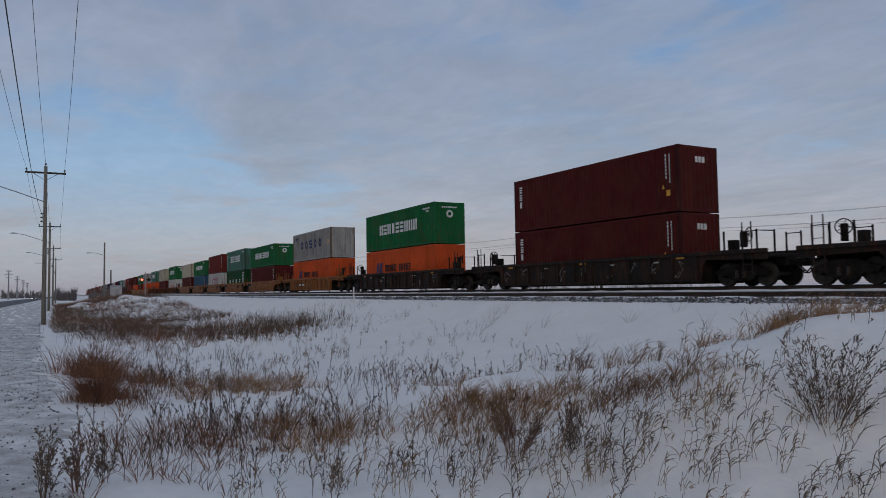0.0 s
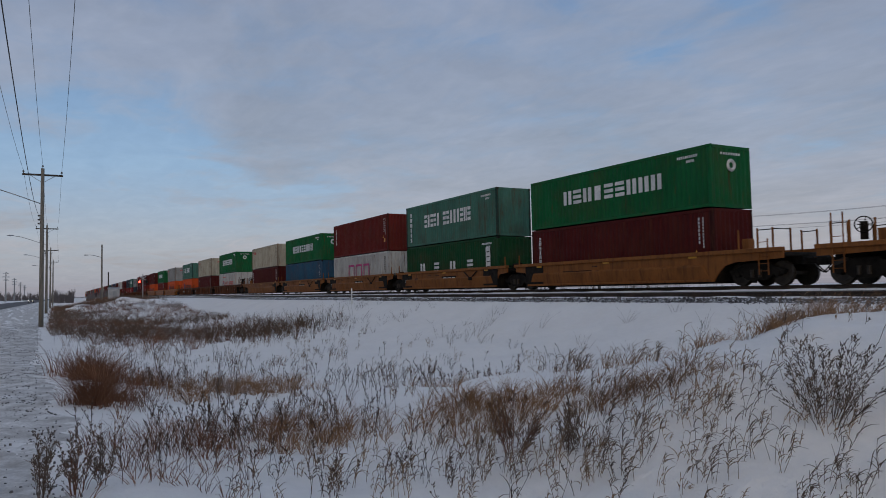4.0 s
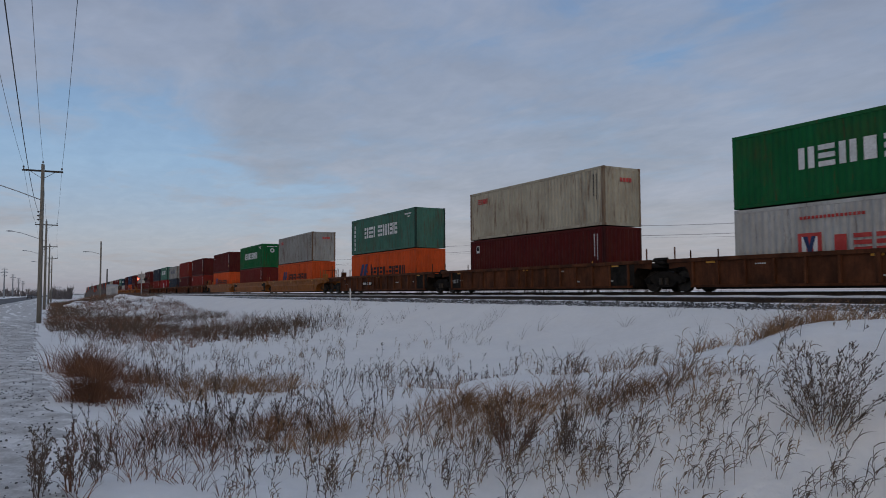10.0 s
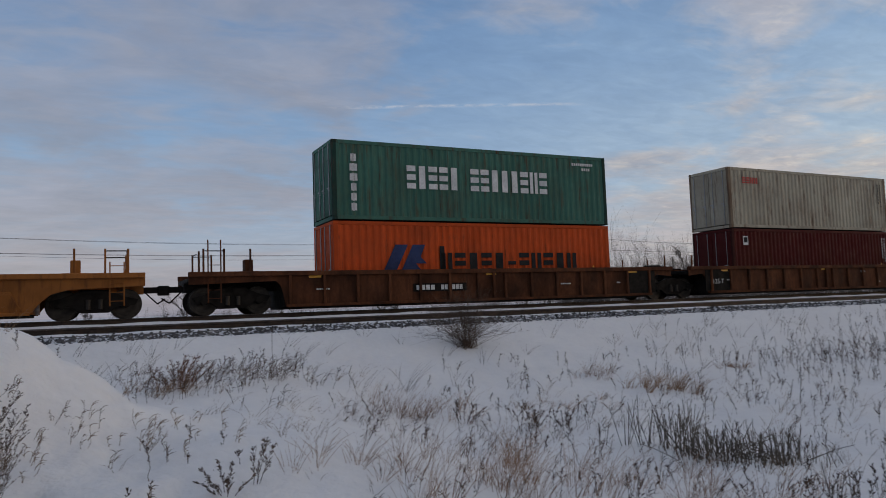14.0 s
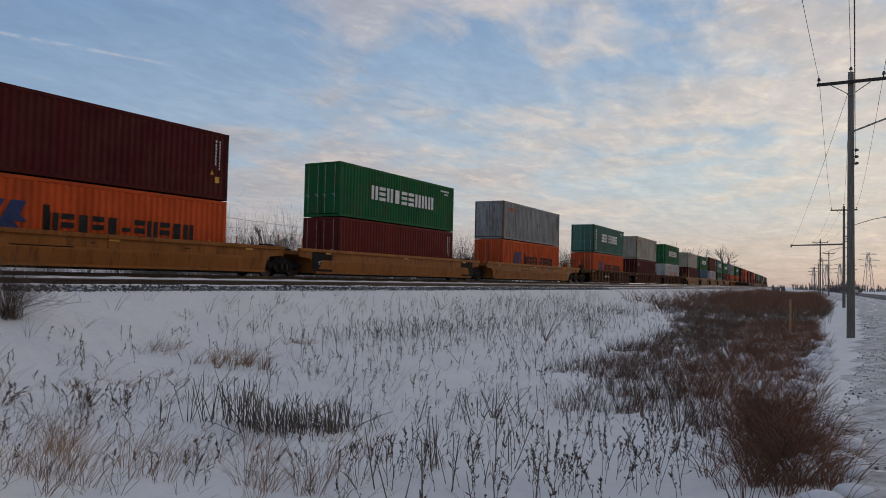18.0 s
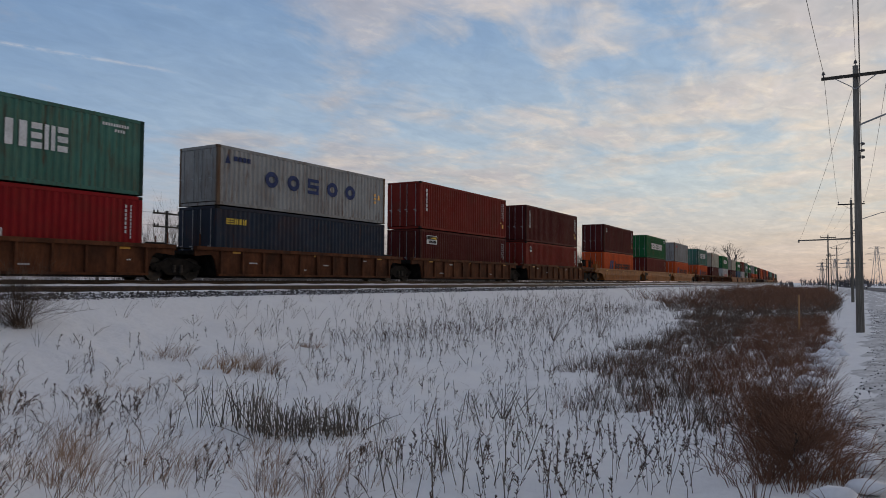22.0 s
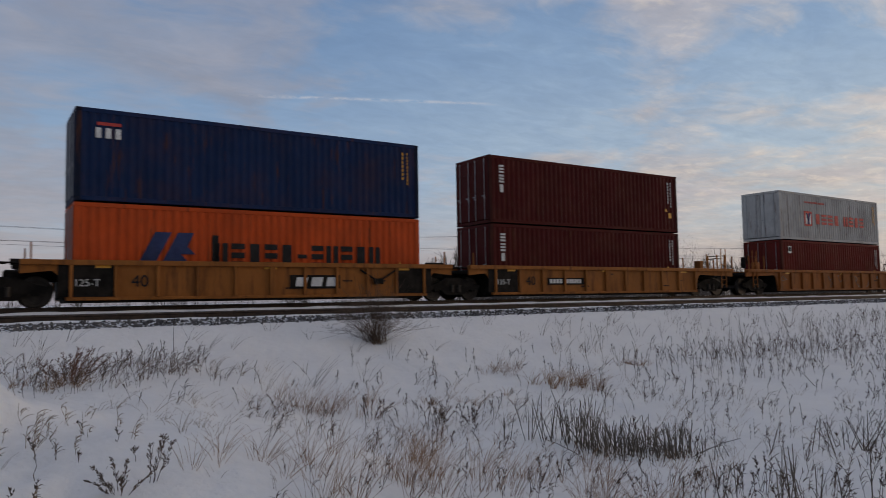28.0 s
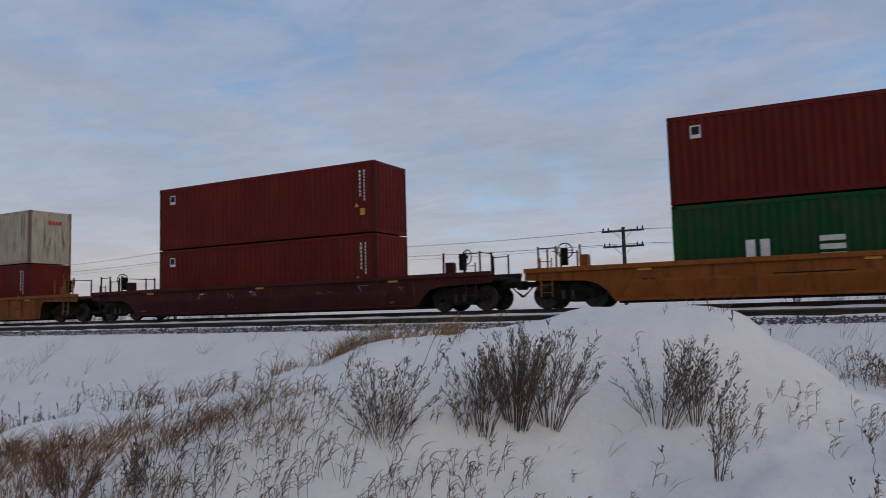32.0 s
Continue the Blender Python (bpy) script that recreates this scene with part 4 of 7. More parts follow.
def container(colour, style, H, seed, label):
    """A forty-foot box, its middle over the origin and its floor at z = 0; the doors close its rear end."""
    paint_m = CP[colour]
    root = thing("shipping_container", Matrix.Identity(4), label, "shipping container", "containers on the train")
    hl, hw = BOX_L / 2, BOX_W / 2
    h = round(H, 3)
    if not DETAIL:
        far_container(root, paint_m, H, h, hl, hw)
        return root
    post = shared(("corner_post", h), POSTS.get(colour, paint_m), lambda s: s.box(-0.085, 0.085, -0.06, 0.06, 0.12, H - 0.12, 0.012))
    for sx, sy in product((-1, 1), (-1, 1)):
        part("corner_post", post, root, pose(sx * (hl - 0.085), sy * (hw - 0.06), 0))
    rail = shared("side_rail", paint_m, lambda s: s.box(-hl + 0.17, hl - 0.17, -0.035, 0.035, -0.07, 0.07, 0.012))
    for sy in (-1, 1):
        part("bottom_rail", rail, root, pose(0, sy * (hw - 0.045), 0.09))
        part("top_rail", rail, root, pose(0, sy * (hw - 0.04), H - 0.07))
    wall = shared(("side_wall", h), paint_m, lambda s: corrugated(s, -hl + 0.17, hl - 0.17, 0, 0.14, H - 0.12, -1))
    part("side_wall", wall, root, pose(0, -hw + 0.012, 0))
    part("side_wall", wall, root, pose(0, hw - 0.012, 0, 0, 0, 180))
    part("end_wall", shared(("end_wall", h), paint_m, lambda s: (corrugated_end(s, 0, -hw + 0.12, hw - 0.12, 0.14, H - 0.12, 1), s.box(-0.05, 0.0, -hw + 0.12, hw - 0.12, 0.0, 0.16), s.box(-0.05, 0.0, -hw + 0.12, hw - 0.12, H - 0.14, H - 0.01))), root, pose(hl - 0.012, 0, 0))

    def roof(s):
        n = 34
        p = 2 * (hl - 0.1) / n
        for k in range(n):
            a = -hl + 0.1 + k * p
            s.add([(a, -hw + 0.07, 0), (a + 0.5 * p, -hw + 0.07, -0.018), (a + p, -hw + 0.07, 0), (a, hw - 0.07, 0), (a + 0.5 * p, hw - 0.07, -0.018), (a + p, hw - 0.07, 0)], [(0, 1, 4, 3), (1, 2, 5, 4)])
        s.box(-hl + 0.1, hl - 0.1, -hw + 0.07, hw - 0.07, -0.06, -0.03)
    part("roof", shared("roof", paint_m, roof), root, pose(0, 0, H - 0.012))
    part("underframe", shared("underframe", BLACK, lambda s: s.box(-hl + 0.1, hl - 0.1, -hw + 0.09, hw - 0.09, 0.05, 0.13)), root)

    def leaf(s):
        s.box(-0.03, 0.0, -0.56, 0.56, 0.02, H - 0.29, 0.01)
        for k in range(4):
            z = 0.14 + k * (H - 0.35) / 4
            s.box(-0.045, -0.03, -0.47, 0.47, z, z + (H - 0.35) / 4 - 0.12)
    for sy in (-1, 1):
        d = part("door", shared(("door", h), paint_m, leaf), root, pose(-hl + 0.04, sy * 0.57, 0.15))
        rod = shared(("lock_rod", h), STEEL, lambda s: (s.tube((-0.065, 0, 0.0), (-0.065, 0, H - 0.27), 0.017, n=6), s.box(-0.09, -0.045, -0.05, 0.05, 0.9, 0.95), s.box(-0.09, -0.045, -0.02, 0.16, 1.0, 1.04)))
        for k in (-0.32, 0.32):
            part("lock_rod", rod, d, pose(0, k, 0))
    part("door_sill", shared("door_sill", paint_m, lambda s: s.box(-0.06, 0.0, -hw + 0.15, hw - 0.15, 0.0, 0.13)), root, pose(-hl + 0.06, 0, 0))
    part("door_header", shared("door_sill", paint_m, lambda s: None), root, pose(-hl + 0.06, 0, H - 0.13))
    if DETAIL:
        cast = shared("corner_casting", POSTS.get(colour, BLACK), lambda s: s.box(-0.09, 0.09, -0.081, 0.081, -0.059, 0.059, 0.014))
        for sx, sy, z in product((-1, 1), (-1, 1), (0.059, H - 0.059)):
            part("corner_casting", cast, root, pose(sx * (hl - 0.088), sy * (hw - 0.079), z))
        container_marks(root, style, H, seed)
    return root


def truck(root, x, wide=True):
    """A two-axle truck under the car at x, with its wheelsets."""
    t = part("truck", shared("truck", BLACK, lambda s: s.box(-0.46, 0.46, -0.92, 0.92, 0.36, 0.92, 0.05)), root, pose(x, 0, 0), "black cast bolster of a two-axle truck")

    def frame_shape(s):
        s.prism([(-1.25, 0.60), (-1.15, 0.42), (-0.7, 0.42), (-0.42, 0.22), (0.42, 0.22), (0.7, 0.42), (1.15, 0.42), (1.25, 0.60), (0.9, 0.68), (0.4, 0.88), (-0.4, 0.88), (-0.9, 0.68)], -0.075, 0.075)
        for k in (-0.89, 0.89):
            s.tube((k, -0.11, 0.46), (k, 0.11, 0.46), 0.12, n=10)
    for sy in (-1, 1):
        f = part("side_frame", shared("side_frame", BLACK, frame_shape), t, pose(0, sy * 1.005, 0))
    for k, sy in product((-0.17, 0.17), (-1,)):
        part("spring", shared("spring", WHEEL, lambda s: s.tube((0, 0, 0.32), (0, 0, 0.62), 0.075, n=8)), t, pose(k, sy * 1.12, 0))

    def wheels(s):
        s.tube((0, -0.9, 0), (0, 0.9, 0), 0.085, n=10)
        for sy in (-1, 1):
            a, b = sy * 0.70, sy * 0.83
            s.tube((0, a, 0), (0, b, 0), 0.455, 0.45, n=28)
            s.tube((0, sy * 0.675, 0), (0, sy * 0.70, 0), 0.485, 0.48, n=28)
            s.tube((0, sy * 0.83, 0), (0, sy * 0.838, 0), 0.36, 0.35, n=24)
            s.tube((0, sy * 0.83, 0), (0, sy * 0.90, 0), 0.12, n=12)
    w = shared("wheelset", WHEEL, wheels)
    for k in (-0.89, 0.89):
        ob = part("wheelset", w, t, pose(k, 0, 0.46))
        if DETAIL:
            SPINNERS[k].append(ob)


def text_mesh(txt, size, mat, shear=0.0):
    cu = bpy.data.curves.new("marking", "FONT")
    cu.body, cu.size, cu.extrude, cu.align_x, cu.shear = txt, size, 0.003, "CENTER", shear
    ob = bpy.data.objects.new("marking", cu)
    me = bpy.data.meshes.new_from_object(ob)
    bpy.data.objects.remove(ob)
    me.materials.clear()
    me.materials.append(mat)
    return me


def well_car(spec, gaps, seed):
    """One well of a stack car, its container's middle over the origin. gaps: distance to the left and right joint; ends: T own truck and coupler, A shared truck."""
    colour, ribbed, ends, marks = spec
    m = KP[colour]
    gl, gr = gaps
    kind = {"ochre": "ochre-yellow", "dull_ochre": "dirty ochre", "rust": "rust-brown", "tar": "black", "orange": "weathered orange", "plum": "dark plum"}[colour]
    root = thing("well_car", Matrix.Identity(4), f"{kind} steel well car with {'ribbed' if ribbed else 'smooth'} sides on the rails", "well car", "cars of the train")
    # where the deep well ends and where the body ends, left and right
    wl = -gl + (3.75 if ends[0] == "T" else 1.62)
    wr = gr - (3.75 if ends[1] == "T" else 1.62)
    bl = -gl + (0.62 if ends[0] == "T" else 0.42)
    br = gr - (0.62 if ends[1] == "T" else 0.42)
    z0, z1 = 0.20, 1.30
    low = 1.08 if ribbed else 0.92

    def arch(e, x, sgn):
        """The lower edge at one end, rising over the truck."""
        reach = (0.34 if ribbed else 1.0) if ends[e] == "T" else 0.36
        return [(x + sgn * reach * t, z0 + (low - z0) * (1 - (1 - t) ** 2.2)) for t in (0, 0.12, 0.3, 0.55, 1.0)]

    def side(s):
        s.prism([(bl, z1), (bl, 1.0)] + arch(0, wl, -1)[::-1] + arch(1, wr, 1) + [(br, 1.0), (br, z1)], -0.035, 0.035)
    sm = Shape()
    side(sm)
    me = sm.mesh("side_panel", m)
    for sy in (-1, 1):
        part("side_panel", me, root, pose(0, sy * 1.43, 0))
    ch = Shape().box(bl, br, -0.12, 0.12, -0.10, 0.06, 0.014).mesh("top_chord", m)
    bo = Shape().box(wl, wr, -0.10, 0.05, -0.05, 0.05, 0.012).mesh("bottom_chord", m)
    for sy in (-1, 1):
        part("top_chord", ch, root, pose(0, sy * 1.46, z1 + 0.05, 0, 0, 0))
        part("bottom_chord", bo, root, pose(0, sy * 1.45, z0 + 0.04))
    if ribbed:
        rib = shared("rib", m, lambda s: s.box(-0.05, 0.05, -0.075, 0.075, z0 + 0.08, z1, 0.012))
        n = max(int((wr - wl) / 1.22), 3)
        for k in range(n + 1):
            x = wl + 0.12 + k * (wr - wl - 0.24) / n
            for sy in (-1, 1):
                part("rib", rib, root, pose(x, sy * 1.50, 0))
        for sy in (-1, 1):
            part("rib", rib, root, pose((wl + wr) / 2 + 0.09, sy * 1.51, 0))
    else:
        # a folded lower flank and lading plates
        def flank(s):
            rows = ((z0 + 0.70, 0.5, 0.0), (z0 + 0.60, 0.5, -0.085), (z0 + 0.04, 0.15, 0.0))
            v = [p for z, inset, y in rows for p in ((wl + inset, y, z), (wr - inset, y, z))]
            s.add(v, [(0, 2, 3, 1), (2, 4, 5, 3), (0, 4, 2), (1, 3, 5)])
        f = Shape()
        flank(f)
        fm = f.mesh("flank", m)
        for sy in (-1, 1):
            part("flank", fm, root, pose(0, -1.468, 0) if sy < 0 else pose(wl + wr, 1.468, 0, 0, 0, 180))
    part("well_floor", Shape().box(wl + 0.1, wr - 0.1, -1.36, 1.36, 0.12, 0.26, 0.02).mesh("well_floor", BLACK), root)
    for e, a, b, sgn in ((0, bl, wl, -1), (1, wr, br, 1)):
        deck = Shape().box(a, b, -1.36, 1.36, 1.08, 1.22, 0.02)
        deck.box(min(a, b) if sgn < 0 else a, b, -0.35, 0.35, 0.78, 1.08)
        xw = wl if sgn < 0 else wr
        deck.box(xw - 0.06, xw + 0.06, -1.36, 1.36, 0.22, 1.3)
        part("end_platform", deck.mesh("end_platform", BLACK if colour != "ochre" or ribbed else m), root, label="grimy end deck over the truck")
        j = -gl if sgn < 0 else gr
        if ends[e] == "T":
            truck(root, j - sgn * 2.05)

            def cpl(s):
                s.box(-0.8, 0.05, -0.09, 0.09, 0.80, 1.0, 0.02)
                s.box(-0.12, 0.12, -0.17, 0.14, 0.72, 1.04, 0.03)
                s.tube((-0.5, 0.3, 0.85), (-0.1, 0.32, 0.45), 0.025, n=6)
                s.tube((-0.1, 0.32, 0.45), (0.15, 0.30, 0.62), 0.025, n=6)
            part("coupler", shared("coupler", BLACK, cpl), root, pose(j - sgn * 0.06, 0, 0, 0, 0, 0 if sgn > 0 else 180))
            if not DETAIL:
                continue
            post = shared("handrail_post", m if colour not in ("tar", "plum") else BLACK, lambda s: s.box(-0.03, 0.03, -0.03, 0.03, 0, 0.95, 0.006))
            for dx, y in ((1.1, -1.34), (1.75, -1.34), (1.1, 1.34), (1.75, 1.34), (1.1, -0.3), (2.6, -1.34)):
                part("handrail_post", post, root, pose(j - sgn * dx, y, 1.22))

            turn = pose(j, 0, 0, 0, 0, 0 if sgn > 0 else 180)
            part("handrail", shared("cross_rail", BLACK, lambda s: s.tube((-1.1, -1.34, 2.12), (-1.1, -0.3, 2.12), 0.018)), root, turn)
            for k in (-1.34, 1.34):
                part("handrail", shared("long_rail", BLACK, lambda s: s.tube((-1.75, 0, 2.1), (-1.1, 0, 2.1), 0.018)), root, turn @ pose(0, k, 0))

            def ladder(s):
                for k in range(5):
                    s.tube((-0.2, 0, k * 0.27), (0.2, 0, k * 0.27), 0.013, n=5)
                for k in (-0.2, 0.2):
                    s.box(k - 0.02, k + 0.02, -0.015, 0.015, -0.15, 1.9 if ribbed else 1.2)
            part("ladder", shared(("ladder", ribbed), m, ladder), root, pose(j - sgn * 1.42, -1.50, 0.55))
            part("step_box", shared("step_box", m if colour not in ("tar",) else BLACK, lambda s: (s.box(-0.35, 0.35, -0.35, 0.35, 0, 0.22, 0.02), s.box(-0.12, 0.16, -0.2, 0.2, 0.2, 0.62, 0.02))), root, pose(j - sgn * 2.6, -0.8, 1.22))
            if (e + seed) % 2 == 0 or ends == "TT":
                def wheel(s):
                    s.ring((0, 0, 0), (1, 0, 0), 0.27, 0.022, 18, 5)
                    for k in range(5):
                        a = k * 2 * math.pi / 5
                        s.tube((0, 0, 0), (0, 0.27 * math.cos(a), 0.27 * math.sin(a)), 0.013, n=4)
                    s.tube((-0.25, 0, 0), (0.03, 0, 0), 0.04, n=8)
                    s.box(-0.32, -0.1, -0.12, 0.12, -0.5, 0.12, 0.02)
                part("brake_wheel", shared("brake_wheel", BLACK, wheel), root, pose(j - sgn * 1.9, -0.75, 2.02, 0, 0, 65 * sgn), "spoked iron hand-brake wheel")
        else:
            if sgn > 0:
                truck(root, j)

            def knuckle(s):
                s.box(-0.4, 0.5, -0.28, 0.28, 0.72, 1.15, 0.05)
                s.box(-0.2, 0.25, -0.9, -0.3, 1.22, 1.36, 0.03)
                s.tube((-0.5, -0.55, 1.44), (0.3, -0.6, 1.44), 0.10, n=8)
                s.tube((-0.7, 0.2, 1.35), (0.7, 0.25, 1.38), 0.03, n=6)
                s.box(-0.75, -0.2, -1.05, -0.35, 1.36, 1.42, 0.01)
            part("joint", shared("joint", BLACK, knuckle), root, pose(j - sgn * 0.55, 0, 0, 0, 0, 0 if sgn > 0 else 180), "articulated joint with hoses and pipes")
            post = shared("grab_post", m, lambda s: s.box(-0.025, 0.025, -0.025, 0.025, 0, 0.62, 0.005))
            part("grab_post", post, root, pose(j - sgn * 0.7, -1.4, 1.3))
            part("grab_post", post, root, pose(j - sgn * 0.7, 1.4, 1.3))
            if (ribbed and colour in ("ochre", "tar")) or "b" in marks or "t" in marks:
                # black-painted bay at the joint
                def bay(s):
                    s.box(-0.78, 0.78, -0.012, 0.012, z0 + 0.10, z1 - 0.02)
                part("black_bay", shared("black_bay", BLACK, bay), root, pose((wl + 0.55) if sgn < 0 else (wr - 0.55), -1.482, 0), "black-painted bay")
    y = -1.482
    if "l" in marks:                 # dark plate with plain pale shapes
        xp = {"ochre": 1.6, "dull_ochre": 0.6}.get(colour, 1.0)
        part("name_plate", shared("name_plate", BLACK, lambda s: s.box(-0.95, 0.95, -0.006, 0.006, 0.50, 0.98)), root, pose(xp, y - 0.012, 0), "black plate with pale shapes")

        def logo(s):
            for a, b in ((-0.8, -0.28), (-0.22, 0.3), (0.36, 0.84)):
                s.prism([(a + 0.04, 0.58), (b - 0.08, 0.58), (b, 0.90), (a + 0.1, 0.90)], -0.004, 0.004)
        part("plate_shapes", shared("plate_shapes", MK["white"], logo), root, pose(xp, y - 0.025, 0))
        def brace_v(s):
            s.tube((-0.75, 0, 1.18), (-0.1, -0.02, 0.80), 0.035, n=6)
            s.tube((0.75, 0, 1.18), (0.1, -0.02, 0.80), 0.035, n=6)
            s.box(-0.2, 0.2, -0.08, 0.04, 0.66, 0.86, 0.03)
        part("brake_linkage", shared("brake_linkage", BLACK, brace_v), root, pose(4.1 if xp > 1.2 else 3.4, y - 0.05, 0), "black V-shaped linkage on the side")
    if "r" in marks:                 # dark red blocks painted straight on the side
        for k in (-0.73, 0.0, 0.73):
            part("painted_block", shared("painted_block", KP["plum"], lambda s: s.box(-0.28, 0.28, -0.004, 0.004, 0.40, 0.92)), root, pose(2.6 + k, y - 0.012, 0), "dark red painted block")
    if "n" in marks:                 # number panel, in bars
        part("number_plate", shared("number_plate", BLACK, lambda s: s.box(-1.1, 1.1, -0.006, 0.006, 0.60, 0.90)), root, pose(-2.1, y - 0.012, 0), "black number panel")
        tagged(part("number_marking", shared("number_marking", MK["white"], lambda s: (bars_along(s, -0.98, 0.66, 4, 0.15, 0.18, 0.045, 0), bars_along(s, 0.02, 0.66, 6, 0.12, 0.18, 0.035, 0))), root, pose(-2.1, y - 0.024, 0), "pale bars on the number panel"), kind="stuff")
    for txt, x, z, size, col in ((("40", wl + 2.05, 0.60, 0.52, "black"),) if "4" in marks else ()) + ((("53", wl + 1.15, 0.55, 0.52, "black"),) if "5" in marks else ()) + ((("125-T", wl + 0.55, 0.62, 0.30, "white"),) if "t" in marks else ()):
        key = ("txt", txt, col)
        if key not in MESHES:
            MESHES[key] = text_mesh(txt, size, MK[col])
        part("marking", MESHES[key], root, pose(x, y - 0.022, z, 90, 0, 0), f"painted {txt}")
    if DETAIL:
        def bits(s):
            r = random.Random(seed)
            for k in range(4):
                x = wl + 0.8 + r.random() * (wr - wl - 1.6)
                bars_along(s, x, r.choice((0.5, 0.75, 1.05)), r.randrange(2, 6), 0.07, 0.05, 0.03, 0)
        b = Shape()
        bits(b)
        tagged(part("stencil_bars", b.mesh("stencil_bars", MK["black" if colour in ("ochre", "dull_ochre", "orange") else "white"]), root, pose(0, y - 0.013, 0), "faint small stencils"), kind="stuff")
        for k in range(3):
            x = wl + 1.0 + k * (wr - wl - 2.0) / 2
            part("reflector_strip", shared("reflector_strip", MK["amber"], lambda s: s.box(-0.22, 0.22, -0.004, 0.004, -0.04, 0.04)), root, pose(x, y - 0.013, z1 - 0.09), "amber reflector strip")
        if "g" in marks:             # spray-painted tangles
            g = Shape()
            r = random.Random(seed + 5)
            for k in range(9):
                x = wl + 0.8 + k * (wr - wl - 1.6) / 8 + r.uniform(-0.2, 0.2)
                if r.random() < 0.25:
                    continue
                p = (x, 0, r.uniform(0.45, 0.95))
                for q in range(7):
                    n = (min(max(p[0] + r.uniform(-0.3, 0.36), x - 0.5), x + 0.5), 0, min(max(p[2] + r.uniform(-0.4, 0.4), 0.38), 1.1))
                    g.tube(p, n, 0.012, n=4)
                    p = n
            tagged(part("graffiti", g.mesh("graffiti", MK["scrawl"]), root, pose(0, y - 0.012, 0), "pale spray-paint scrawl"), kind="stuff")
    return root


HC, STD = 2.896, 2.591
RIB, PLAIN = True, False
# place of the box's rear edge along the track at 16 s; top box, bottom box: colour, livery, height; car: colour, ribbed, ends, markings
UNITS = [
    (225.55, ("maroon", "column_short", HC), ("maroon", "column_short", HC), ("tar", RIB, "TT", "g")),
    (203.66, ("green", "wordmark", HC), ("orange", "hyphen_small", HC), ("tar", RIB, "TT", "g")),
    (182.70, ("grey", "spaced_blue", HC), ("orange", "hyphen_small", HC), ("dull_ochre", RIB, "TT", "4ng")),
    (162.77, ("green", "wordmark", STD), ("maroon", "column_white", HC), ("dull_ochre", PLAIN, "AT", "nb")),
    (147.21, ("sea_green", "two_words_column", HC), ("deep_green", "wide_white", HC), ("dull_ochre", PLAIN, "AA", "lbt4")),
    (131.71, ("red", "column_white", HC), ("white", "magenta", HC), ("dull_ochre", PLAIN, "AA", "lbt")),
    (116.04, ("green", "wordmark", STD), ("blue", "plain", HC), ("dull_ochre", PLAIN, "AA", "lbt4")),
    (100.46, ("cream", "red_badge", STD), ("maroon", "column_white", HC), ("dull_ochre", PLAIN, "TA", "nb")),
    (78.62, ("green", "wordmark", HC), ("white", "red_words", HC), ("rust", RIB, "AT", "")),
    (59.25, ("cream", "red_badge", HC), ("maroon", "badge", HC), ("rust", RIB, "AA", "t")),
    (39.90, ("sea_green", "two_words_column", HC), ("orange", "hyphen_black", HC), ("rust", RIB, "TA", "nb")),
    (16.65, ("grey", "red_badge", HC), ("orange", "hyphen_black", HC), ("ochre", PLAIN, "AT", "5n")),
    (-3.05, ("green", "wordmark", HC), ("red", "plain", HC), ("ochre", PLAIN, "AA", "5t")),
    (-22.70, ("maroon", "badge", HC), ("orange", "hyphen_black", HC), ("ochre", PLAIN, "TA", "5n")),
    (-44.36, ("maroon", "column_white", HC), ("brick", "badge", HC), ("rust", RIB, "AT", "")),
    (-60.01, ("brick", "column_white", HC), ("maroon", "plate", HC), ("rust", RIB, "AA", "")),
    (-75.70, ("grey", "spaced_blue", STD), ("slate", "yellow_word", HC), ("rust", RIB, "AA", "")),
    (-91.34, ("sea_green", "two_words_column", HC), ("crimson", "crest", HC), ("rust", RIB, "AA", "")),
    (-106.90, ("slate", "plain", HC), ("brick", "column_white", HC), ("rust", RIB, "TA", "")),
    (-129.00, ("maroon", "column_short", HC), ("red", "badge", HC), ("rust", PLAIN, "TT", "g")),
    (-151.82, ("white", "red_words", HC), ("red", "badge", HC), ("orange", RIB, "TT", "g")),
    (-173.41, ("maroon", "column_short", HC), ("maroon", "column_short", HC), ("ochre", RIB, "AT", "4nt")),
    (-189.09, ("navy", "corner_word", HC), ("orange", "hyphen_black", HC), ("ochre", RIB, "AA", "4lt")),
    (-204.92, ("maroon", "plate", HC), ("red", "badge", HC), ("ochre", RIB, "AA", "4lt")),
    (-220.30, ("teal", "white_words", STD), ("white", "red_words", HC), ("ochre", RIB, "AA", "4lt")),
    (-235.90, ("sea_green", "two_words", HC), ("maroon", "plate", HC), ("ochre", RIB, "TA", "4n")),
    (-257.22, ("red", "badge", HC), ("deep_green", "wide_white", HC), ("orange", PLAIN, "TT", "5nr")),
    (-280.72, ("red", "badge", HC), ("red", "badge", HC), ("plum", PLAIN, "TT", "5g")),
    (-303.02, ("cream", "red_badge", HC), ("red", "badge", HC), ("dull_ochre", RIB, "TT", "n")),
]
COLOUR_WORDS = {"maroon": "dark maroon", "red": "red-brown", "brick": "brick-red", "crimson": "crimson", "orange": "bright orange", "green": "bright green", "deep_green": "deep green",
                "sea_green": "faded sea-green", "grey": "rust-streaked grey", "cream": "dirty cream", "white": "off-white", "blue": "faded blue", "navy": "navy blue", "teal": "dark teal", "slate": "slate-blue"}
